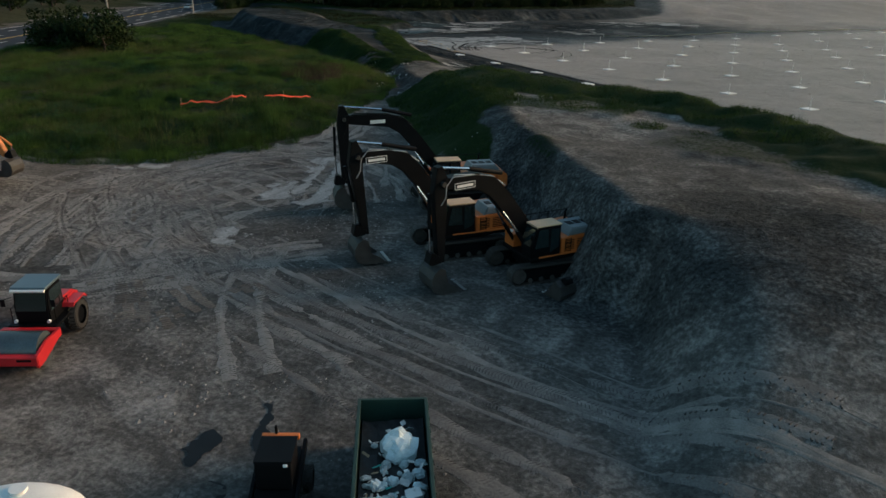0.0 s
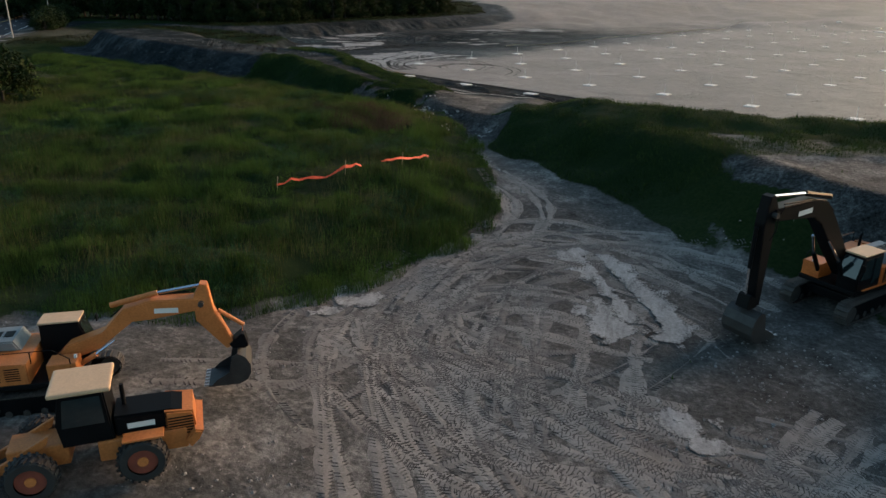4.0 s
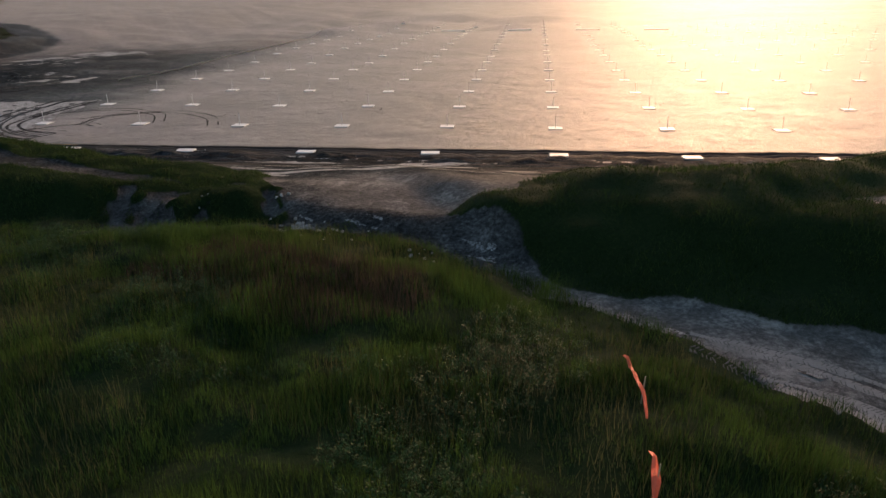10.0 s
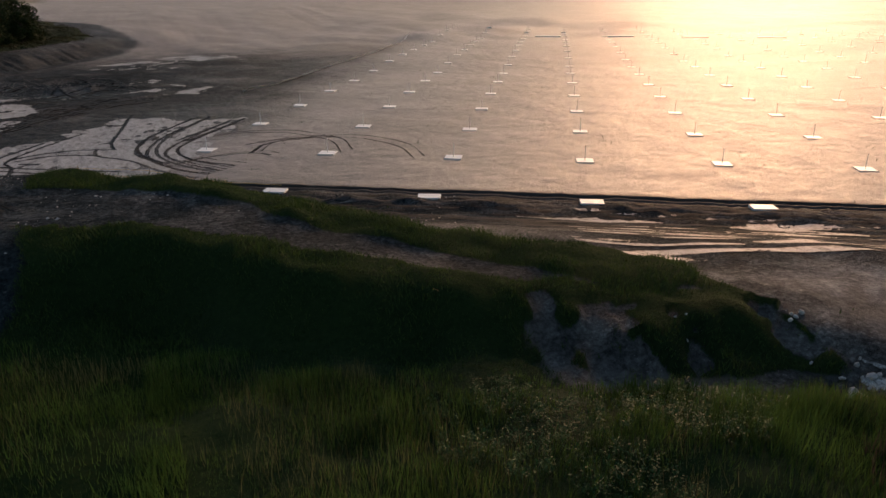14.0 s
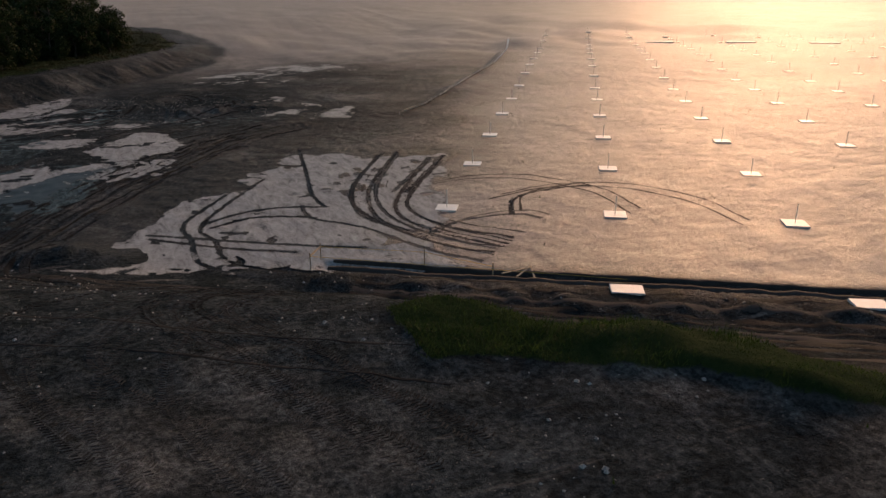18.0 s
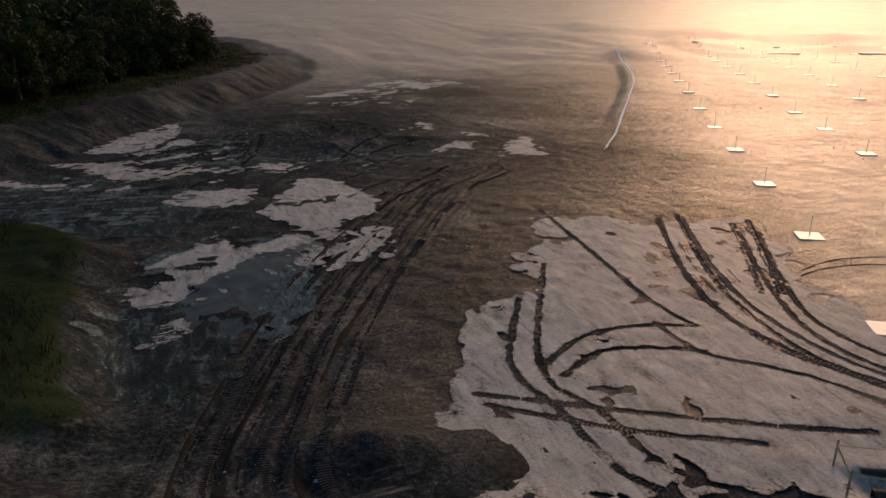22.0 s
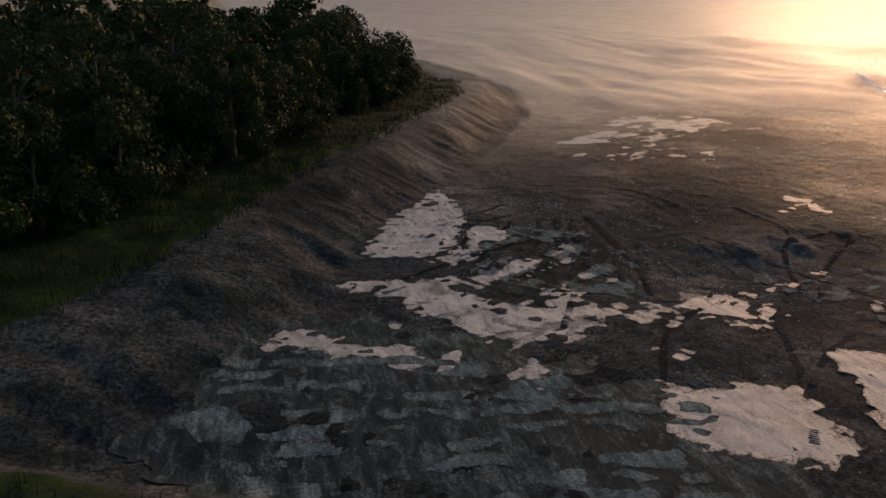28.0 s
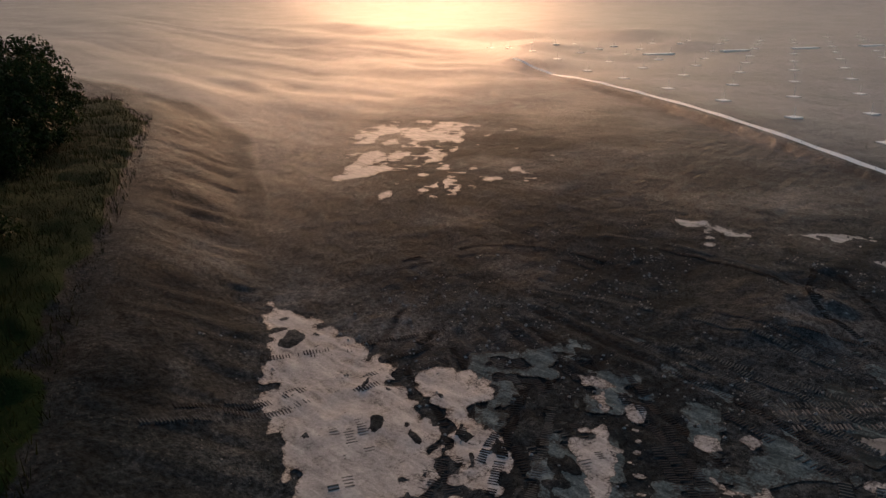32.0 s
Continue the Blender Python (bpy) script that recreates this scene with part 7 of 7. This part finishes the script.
        for across, up in ((-0.2, 0.10), (0.2, 0.34 + sag)):
            v.append(tuple(inv @ Vector((x + 0.8 * across, y - 0.6 * across, z + up))))
        if i: f.append((2 * i - 2, 2 * i, 2 * i + 1, 2 * i - 1))
    cloth = sheet("fabric", v, f, material("pale_fence_fabric", (0.80, 0.78, 0.74), 0.45, spec=0.6, vary=0.1, scale=0.8), e)
    cloth.modifiers.new("thick", "SOLIDIFY").thickness = 0.004
silt_fence()

def orange_mesh():
    line = [(-10.3, 36.5), (-8.7, 38), (-6.6, 40), (-5, 42.3), (-3.6, 44.3), (-2.2, 47)]
    c = curve_through(line, 0.45)
    rng = random.Random(3)
    e = thing("barrier_mesh", (-7, 41, z_at(-7, 41)), 0, "fallen orange barrier mesh lying in long grass", "barrier mesh")
    inv = e.matrix_world.inverted()
    v, f = [], []
    for i, (x, y) in enumerate(c):
        z = z_at(x, y) + 0.5 + 0.25 * math.sin(i * 0.7) * rng.random()
        w = 0.05 + 0.08 * rng.random() ** 2 if not (14 <= i <= 17) else 0.015
        for k, dz in ((-1, 0.0), (0, 0.12), (1, -0.1)):
            v.append(tuple(inv @ Vector((x + 0.6 * w * k, y - w * k, z + dz * rng.random()))))
        if i and not 14 <= i <= 17:
            for k in range(2):
                a = 3 * i + k
                f.append((a - 3, a, a + 1, a - 2))
    m = sheet("mesh_strip", v, f, FLAME, e)
    m.modifiers.new("thick", "SOLIDIFY").thickness = 0.015
    for x, y in (line[0], line[2], line[4]):
        z = z_at(x, y)
        part("stake", rod(B(), inv @ Vector((x, y, z - 0.1)), inv @ Vector((x + 0.1, y, z + 1.1)), 0.025, 6), WOOD, e)
orange_mesh()

def stone_mesh(seed):
    bm = B()
    bmesh.ops.create_icosphere(bm, subdivisions=1, radius=1.0)
    for v in bm.verts:
        v.co *= 1 + 0.45 * noise.noise(v.co * 1.7 + Vector((seed, 0, 0)))
    me = bpy.data.meshes.new("stone"); bm.to_mesh(me); bm.free(); me.materials.append(STONE)
    return me
STONES = [stone_mesh(i * 3.7) for i in range(5)]

def rubble():
    rng = random.Random(21)
    spots = [((-10.1, 71.2), 1.5, 22, 0.2), ((-8.2, 68.5), 1.6, 14, 0.15), ((-9.5, 75.5), 1.2, 6, 0.14), ((-14.5, 76.5), 1.4, 5, 0.12), ((21, 38.5), 3, 8, 0.07), ((-4.5, 63), 1.2, 8, 0.16)]
    for (x, y), r, n, size in spots:
        for i in range(n):
            px, py = x + rng.gauss(0, r * 0.5), y + rng.gauss(0, r * 0.5)
            o = new("stone", rng.choice(STONES))
            s = size * rng.uniform(0.35, 1.2)
            o.matrix_world = pose(px, py, z_at(px, py) + s * 0.25, rng.uniform(0, 360), rng.uniform(0, 360), 0) @ Matrix.Diagonal((s, s * rng.uniform(0.6, 1), s * rng.uniform(0.45, 0.8), 1))
            tagged(o, "pale broken stone lying on the soil", "stone", "broken stones at the gap")
    crumbs("gravel", 7000, (-75, -5, 58, 215), 0.02, 0.07, "scattered small grey stones on bare soil", 4, lambda x, y: (turf_mask(x, y) < 0.3) & (fractal(x, y, 9, 3, 400) > -0.1) & (area_dist(x, y, EAST) > 9))
    crumbs("soil_clods", 1400, (-74, 186, -34, 216), 0.03, 0.11, "dark broken clods on churned mud", 5, lambda x, y: fractal(x, y, 5, 3, 402) + 0.9 * np.exp(-((x + 52) ** 2 + (y - 203) ** 2) / 120) > 0.35)
    crumbs("soil_clods", 900, (-66, 96, -10, 136), 0.03, 0.11, "dark broken clods along the haul road", 6, lambda x, y: (turf_mask(x, y) < 0.2) & (fractal(x, y, 4, 3, 403) > 0.25) & (along_works(x, y)[1] < 90))
    crumbs("soil_clods", 3500, (-2, 2, 50, 40), 0.03, 0.08, "grey broken clods in the yard", 7, lambda x, y: (turf_mask(x, y) < 0.2) & (fractal(x, y, 4, 3, 404) > 0.3) & (area_dist(x, y, EAST) > 9) & (x < 36))

def crumbs(name, n, area, least, more, label, seed, keep):
    rs = np.random.RandomState(seed)
    x, y = rs.uniform(area[0], area[2], n * 3), rs.uniform(area[1], area[3], n * 3)
    ok = keep(x, y)
    x, y = x[ok][:n], y[ok][:n]
    s = least + more * rs.rand(len(x)) ** 3
    z = surface(x, y)
    base = np.array([(1, 0, 0), (0.1, 0.9, 0), (-0.9, 0.2, 0), (-0.2, -1, 0), (0.1, 0, 0.9)])
    tris = np.array([(0, 1, 4), (1, 2, 4), (2, 3, 4), (3, 0, 4)])
    a = rs.uniform(0, 6.28, len(x))
    ca, sa = np.cos(a), np.sin(a)
    v = np.empty((len(x), 5, 3))
    for k, (bx, by, bz) in enumerate(base):
        v[:, k, 0] = x + s * (ca * bx - sa * by); v[:, k, 1] = y + s * (sa * bx + ca * by); v[:, k, 2] = z + s * bz * 0.8
    f = (np.arange(len(x))[:, None, None] * 5 + tris).reshape(-1, 3)
    ob = sheet(name, v.reshape(-1, 3).tolist(), f.tolist(), STONE)
    tagged(ob, label, name.replace("_", " "), kind="stuff")
rubble()

# ---- the road to the west ----
def road_point(across, along):
    nx, ny = -ROAD_DIR[1], ROAD_DIR[0]
    return ROAD_A[0] + nx * across + ROAD_DIR[0] * along, ROAD_A[1] + ny * across + ROAD_DIR[1] * along

def strip(name, a0, a1, l0, l1, lift, mat, parent=None, step=6.0):
    ls = np.linspace(l0, l1, max(2, int((l1 - l0) / step)))
    v, f = [], []
    for i, l in enumerate(ls):
        for a in (a0, a1):
            x, y = road_point(a, l)
            v.append((x, y, 1.6 + lift))
        if i: f.append((2 * i - 2, 2 * i, 2 * i + 1, 2 * i - 1))
    ob = sheet(name, v, f, mat, parent)
    ob.modifiers.new("thick", "SOLIDIFY").thickness = 0.02
    return ob

def build_road():
    r = tagged(strip("road", 0, 25, -160, 700, 0.06, ASPHALT), "wide grey asphalt highway with lane lines", "road", kind="structure")
    for a in (1.6, 23.4):
        strip("edge_line", a - 0.1, a + 0.1, -160, 700, 0.075, LINE, r)
    for a in (12.0, 12.5):
        strip("centre_line", a - 0.07, a + 0.07, -160, 700, 0.075, AMBER, r)
    for a in (5.4, 9.0, 16.0, 19.6):
        for l in range(-60, 300, 12):
            strip("lane_dash", a - 0.09, a + 0.09, l, l + 3.4, 0.075, LINE, r)
build_road()

def utility_pole(at, turn, h=10.5):
    e = thing("utility_pole", (at[0], at[1], z_at(*at)), turn, "tall pale utility pole at the roadside", "pole", "poles along the road")
    part("shaft", rod(B(), (0, 0, -0.3), (0, 0, h), 0.17, 12, 0.11), material("weathered_grey_pole", (0.36, 0.34, 0.31), 0.8, vary=0.25, scale=1.5), e)
    arm = part("cross_arm", box(B(), (2.4, 0.12, 0.14), (0, 0.1, h - 0.7)), WOOD, e)
    for x in (-1.1, -0.4, 0.4, 1.1):
        part("insulator", rod(B(), (x, 0.1, h - 0.63), (x, 0.1, h - 0.42), 0.05, 8), GREY, arm)
POLES = [road_point(-3.2, l) for l in (-38, 22, 82, 142)]
for p in POLES:
    utility_pole(p, 34)

def power_lines():
    for k in (-1.1, 1.1):
        for (ax, ay), (bx, by) in zip(POLES, POLES[1:]):
            za, zb = z_at(ax, ay) + 10.1, z_at(bx, by) + 10.1
            pts = []
            for i in range(9):
                t = i / 8
                pts.append((ax + (bx - ax) * t + 0.83 * k, ay + (by - ay) * t + 0.55 * k, za + (zb - za) * t - 3.2 * t * (1 - t)))
            o = part("power_line", hose(B(), pts, 0.02, 5), BLACK)
            tagged(o, "dark overhead wire sagging between poles", "power line", "wires along the road")
power_lines()

def far_car(across, along, mat, label):
    x, y = road_point(across, along)
    e = thing("car", (x, y, 1.67), math.degrees(math.atan2(ROAD_DIR[1], ROAD_DIR[0])), label, "car", "cars on the highway")
    body = part("body", prism(B(), [(2.2, 0.35), (2.25, 0.7), (1.1, 0.92), (-1.7, 0.98), (-2.15, 0.85), (-2.2, 0.4)], -0.88, 0.88, 0.08), mat, e)
    part("cabin", prism(B(), [(0.95, 0.9), (0.3, 1.4), (-1.1, 1.44), (-1.8, 0.95)], -0.76, 0.76, 0.08), GLASS, body)
    part("roof", box(B(), (1.3, 1.4, 0.05), (-0.4, 0, 1.44), bevel=0.02), mat, body)
    for s in (-1, 1):
        part("headlight", box(B(), (0.08, 0.3, 0.14), (2.22, s * 0.62, 0.66), bevel=0.02), LAMPGLASS, body)
        for wx in (-1.35, 1.4):
            part("wheel", rod(B(), (wx, s * 0.74, 0.32), (wx, s * 0.92, 0.32), 0.32, 18), RUBBER, e)
far_car(7.2, 112, material("silver_car_paint", (0.45, 0.46, 0.47), 0.3, metal=0.5, vary=0.1), "silver car driving on the highway")
far_car(14.5, 178, BLACK, "dark car driving on the highway")
far_car(17.8, 60, material("dark_blue_car_paint", (0.03, 0.04, 0.06), 0.3, vary=0.1), "dark blue car driving on the highway")

# ---- plants ----
def blades(name, x, y, tall, wide, mat, label, seed, lean=0.35):
    """One tapering blade at each place."""
    rs = np.random.RandomState(seed)
    n = len(x)
    a = rs.uniform(0, 2 * np.pi, n)
    z = surface(x, y) - 0.04
    h = tall * (0.6 + 0.8 * rs.rand(n))
    w = wide * (0.6 + 0.8 * rs.rand(n))
    lx, ly = h * lean * rs.randn(n) * 0.8, h * lean * rs.randn(n) * 0.8
    v = np.empty((n, 3, 3), np.float32)
    v[:, 0] = np.column_stack([x - w * np.cos(a), y - w * np.sin(a), z])
    v[:, 1] = np.column_stack([x + w * np.cos(a), y + w * np.sin(a), z])
    v[:, 2] = np.column_stack([x + lx, y + ly, z + h])
    me = bpy.data.meshes.new(name)
    me.vertices.add(n * 3); me.vertices.foreach_set("co", v.ravel())
    me.loops.add(n * 3); me.loops.foreach_set("vertex_index", np.arange(n * 3))
    me.polygons.add(n); me.polygons.foreach_set("loop_start", np.arange(0, n * 3, 3))
    me.update(calc_edges=True)
    me.materials.append(mat)
    return tagged(new(name, me), label, "grass", kind="stuff")

def scatter(n, x0, y0, x1, y1, seed, keep):
    rs = np.random.RandomState(seed)
    x, y = rs.uniform(x0, x1, n), rs.uniform(y0, y1, n)
    k = keep(x, y, rs.rand(n))
    return x[k], y[k]

def in_meadow(x, y):
    return area_dist(x, y, MEADOW)

def leafy_plants(n, seed):
    """Low broad-leaved weeds: bunches of small leaves on many plants."""
    rs = np.random.RandomState(seed)
    x, y = scatter(n, -40, 17, 5, 88, seed + 1, lambda x, y, r: (in_meadow(x, y) < -0.6) & (fractal(x, y, 6, 4, 512) > 0.05 + 0.35 * r))
    per = 24
    px, py, tall = np.repeat(x, per), np.repeat(y, per), np.repeat(0.35 + 0.45 * rs.rand(len(x)), per)
    m = len(px)
    h = tall * (0.25 + 0.75 * rs.rand(m))
    out = 0.20 * rs.rand(m) ** 0.5
    a = rs.uniform(0, 6.283, m)
    c = np.column_stack([px + out * np.cos(a), py + out * np.sin(a), surface(px, py) + h])
    l, w = (0.028 + 0.035 * rs.rand(m))[:, None], (0.014 + 0.014 * rs.rand(m))[:, None]
    ax = np.column_stack([np.cos(a), np.sin(a), 0.5 * rs.randn(m)])
    ay = np.column_stack([-np.sin(a), np.cos(a), 0.3 * rs.randn(m)])
    v = np.stack([c - ax * l, c + ay * w, c + ax * l, c - ay * w], 1).astype(np.float32)
    me = bpy.data.meshes.new("leafy_weeds")
    me.vertices.add(m * 4); me.vertices.foreach_set("co", v.ravel())
    me.loops.add(m * 4); me.loops.foreach_set("vertex_index", np.arange(m * 4))
    me.polygons.add(m); me.polygons.foreach_set("loop_start", np.arange(0, m * 4, 4))
    me.update(calc_edges=True)
    me.materials.append(WEED)
    tagged(new("leafy_weeds", me), "low broad-leaved weeds among the meadow grass", "weeds", kind="stuff")

def meadow():
    x, y = scatter(560000, -36, 15, 6, 84, 21, lambda x, y, r: (in_meadow(x, y) < 0.4 + 0.6 * value_noise(x, y, 2, 7)) & (r < 0.62 + 0.5 * fractal(x, y, 2.4, 3, 501)))
    clump = 0.5 * fractal(x, y, 2.2, 4, 502)
    blades("meadow_grass", x, y, np.clip(0.44 + clump * 0.85, 0.08, 1.0), 0.013, GRASS, "long uneven green meadow grass", 22, 0.24)
    x, y = scatter(430000, -82, 22, -35, 104, 1, lambda x, y, r: (in_meadow(x, y) < 0.4 + 0.6 * value_noise(x, y, 2, 7)) & (r < 0.62 + 0.5 * fractal(x, y, 2.4, 3, 501)))
    clump = 0.5 * fractal(x, y, 3.0, 3, 502)
    blades("meadow_grass", x, y, np.clip(0.42 + clump * 0.8, 0.10, 1.0), 0.016, GRASS, "long uneven green meadow grass", 2, 0.24)
    leafy_plants(26000, 31)
    x, y = scatter(130000, -60, 18, 6, 100, 3, lambda x, y, r: (in_meadow(x, y) < -0.5) & (fractal(x, y, 6, 3, 510) + 0.5 * r > 0.35))
    blades("seeding_grass", x, y, 0.8, 0.011, DRY, "pale dry seed heads in the meadow", 4, 0.2)
    x, y = scatter(26000, -24, 50, -4, 74, 5, lambda x, y, r: (area_dist(x, y, STAND) < 0.8 * fractal(x, y, 2.5, 3, 9)) & (in_meadow(x, y) < -0.5))
    blades("purple_weeds", x, y, 0.75, 0.016, island_leaf("brownish_weeds", (0.022, 0.016, 0.013), (0.075, 0.055, 0.042)), "stand of tall brownish seeding weeds", 6, 0.15)
    x, y = scatter(420000, -46, 44, 62, 112, 7, lambda x, y, r: (turf_mask(x, y) > 0.45) & (in_meadow(x, y) > 0.3) & (r < 0.95))
    blades("bank_grass", x, y, np.clip(0.26 + 0.2 * fractal(x, y, 2.5, 3, 520), 0.08, 0.6), 0.02, SWARD, "rough grass on the earth banks", 8, 0.6)
    # verge blades take the colour that has the shade painted in
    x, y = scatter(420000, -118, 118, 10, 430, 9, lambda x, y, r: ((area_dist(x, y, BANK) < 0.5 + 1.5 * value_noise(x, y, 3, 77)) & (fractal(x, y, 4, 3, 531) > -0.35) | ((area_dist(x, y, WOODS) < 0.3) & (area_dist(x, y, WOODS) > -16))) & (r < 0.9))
    blades("verge_grass", x, y, np.clip(0.45 + 0.3 * fractal(x, y, 3, 3, 530), 0.12, 0.8), 0.03, VERGE, "rough grass below the trees, vignette shade in its colour", 10)
    x, y = scatter(9000, -40, 20, 56, 210, 11, lambda x, y, r: (turf_mask(x, y) < 0.2) & (fractal(x, y, 5, 3, 540) > 0.62))
    blades("weed_tufts", x, y, 0.22, 0.03, GRASS, "thin weed tufts on bare soil", 12)
meadow()

def leaf_cloud(name, blobs, count, size, seed):
    """A crown: leaf clumps set over uneven blobs."""
    rs = np.random.RandomState(seed)
    per = max(1, count // len(blobs))
    out = []
    for (cx, cy, cz, r) in blobs:
        d = rs.randn(per, 3); d /= np.linalg.norm(d, axis=1)[:, None]
        rad = r * (0.55 + 0.5 * rs.rand(per) ** 0.6)
        p = np.array([cx, cy, cz]) + d * rad[:, None] * [1, 1, 0.85]
        t1 = rs.randn(per, 3); t1 -= (t1 * d).sum(1)[:, None] * d * 0.6; t1 /= np.linalg.norm(t1, axis=1)[:, None]
        t2 = np.cross(d + 0.5 * rs.randn(per, 3), t1); t2 /= np.linalg.norm(t2, axis=1)[:, None] + 1e-9
        s = size * (0.5 + rs.rand(per))[:, None]
        out.append(np.stack([p - t1 * s, p + t2 * s * 0.55, p + t1 * s, p - t2 * s * 0.55], 1).reshape(-1, 3))
    v = np.concatenate(out)
    f = np.arange(len(v)).reshape(-1, 4).tolist()
    v = v.tolist()
    me = bpy.data.meshes.new(name)
    me.from_pydata(v, [], f)
    me.materials.append(LEAF)
    return me

def tree_kind(seed, h, spread, leaves=2600, size=0.24):
    rng = random.Random(seed)
    b = B()
    pts = [(0, 0, -0.4)]
    for i in range(1, 6):
        pts.append((rng.uniform(-0.2, 0.2) * i * 0.5, rng.uniform(-0.2, 0.2) * i * 0.5, h * 0.15 * i))
    for i, (p, q) in enumerate(zip(pts, pts[1:])):
        rod(b, p, q, 0.032 * h * (1 - 0.16 * i), 8, 0.032 * h * (1 - 0.16 * (i + 1)))
    blobs = []
    for i in range(18):
        a, k = rng.uniform(0, 6.28), rng.uniform(0.05, 1.0)
        zz = h * (0.08 + 0.84 * k)
        rr = spread * (1.15 - 0.75 * abs(k - 0.4)) * rng.uniform(0.35, 0.95)
        x, y = rr * math.cos(a), rr * math.sin(a)
        start = Vector(pts[min(5, 1 + int(k * 4))])
        rod(b, start, (x * 0.85, y * 0.85, zz), 0.012 * h * (1.1 - 0.6 * k), 5, 0.02)
        blobs.append((x, y, zz, spread * rng.uniform(0.28, 0.5)))
    blobs.append((0, 0, h * 0.9, spread * 0.4))
    tm = bpy.data.meshes.new("trunk"); b.to_mesh(tm); b.free(); tm.materials.append(BARK)
    return tm, leaf_cloud("crown", blobs, leaves, size, seed)
KINDS = [tree_kind(31, 9.5, 3.4, 5200, 0.17), tree_kind(32, 8.0, 3.2, 4800, 0.17), tree_kind(33, 11.0, 3.6, 5600, 0.17), tree_kind(34, 6.5, 3.0, 4400, 0.16)]
THIN = [tree_kind(51, 10.0, 3.6, 900, 0.42), tree_kind(52, 8.5, 3.3, 900, 0.42), tree_kind(53, 11.5, 3.7, 900, 0.42)]
SHRUBS = [tree_kind(41, 3.2, 2.4, 1500, 0.2), tree_kind(42, 4.2, 2.8, 1700, 0.2)]

def plant(kind, x, y, turn, s, label, name="tree", group="trees at the wood's edge"):
    e = thing(name, (x, y, z_at(x, y)), turn, label, name, group)
    for nm, me in (("trunk", kind[0]), ("crown", kind[1])):
        o = new(nm, me); o.parent = e
    e.scale = (s, s, s * 1.0)

def woods():
    rng = random.Random(8)
    edge = [(-112, 192), (-103, 196), (-95, 203), (-89, 213), (-83, 224), (-76, 238), (-69, 251), (-61, 260), (-57, 268), (-62, 282), (-72, 300), (-90, 330), (-112, 365)]
    c = curve_through(edge, 4.6)
    for i, (x, y) in enumerate(c):
        px, py = x + rng.uniform(-1.6, 1.6), y + rng.uniform(-1.6, 1.6)
        plant(KINDS[rng.randrange(4)] if y < 300 else THIN[rng.randrange(3)], px, py, rng.uniform(0, 360), rng.uniform(0.75, 1.15), "dense dark green tree at the wood's edge")
        if i % 2 == 0:
            plant(SHRUBS[i % 4 // 2], px + 2.6 + rng.uniform(-1, 1), py - 1.2, rng.uniform(0, 360), rng.uniform(0.5, 0.95), "leafy shrub at the wood's edge", "shrub", "shrubs at the wood's edge")
    for depth in (6.5, 13.5, 22, 32):
        for i in range(0, len(c), 1 if depth < 10 else 2):
            x, y = c[i]
            px, py = x - depth * 0.9 + rng.uniform(-2.5, 2.5), y + depth * (0.25 if y < 262 else -0.1) + rng.uniform(-2.5, 2.5)
            if y > 400 and depth > 14: continue
            plant((KINDS if depth < 10 and y < 280 else THIN)[rng.randrange(3)], px, py, rng.uniform(0, 360), rng.uniform(0.9, 1.35), "tall dark tree inside the wood")
    for i in range(34):
        px, py = -118 - i * 4.2 + rng.uniform(-2, 2), 196 + 0.35 * i + rng.uniform(-3, 3)
        plant(THIN[rng.randrange(3)], px, py, rng.uniform(0, 360), rng.uniform(0.8, 1.2), "dense dark green tree at the wood's edge")
        plant(THIN[rng.randrange(3)], px - 1, py + 8, rng.uniform(0, 360), rng.uniform(1.0, 1.4), "tall dark tree inside the wood")
woods()

def roadside_bushes():
    rng = random.Random(14)
    spots = [(-57, 56), (-60, 58.5), (-55, 60), (-62, 55), (-64, 60), (-58, 62), (-66, 57), (-61, 64), (-68, 62), (-53.5, 57.5)]
    for x, y in spots:
        plant(SHRUBS[rng.randrange(2)], x, y, rng.uniform(0, 360), rng.uniform(0.95, 1.35), "large tangled roadside bush with brownish leaves", "bush", "bushes by the road")
    for i in range(12):
        x, y = road_point(-6 + rng.uniform(-3, 1), 100 + i * 4 + rng.uniform(-2, 2))
        plant(SHRUBS[rng.randrange(2)], x, y, rng.uniform(0, 360), rng.uniform(0.9, 1.4), "leafy bush on the road verge", "bush", "bushes by the road")
    for i in range(30):
        x, y = road_point(38 + rng.uniform(0, 14), -40 + i * 9 + rng.uniform(-3, 3))
        plant(THIN[rng.randrange(3)], x, y, rng.uniform(0, 360), rng.uniform(0.9, 1.3), "dark tree beyond the highway", "tree", "trees beyond the highway")
roadside_bushes()
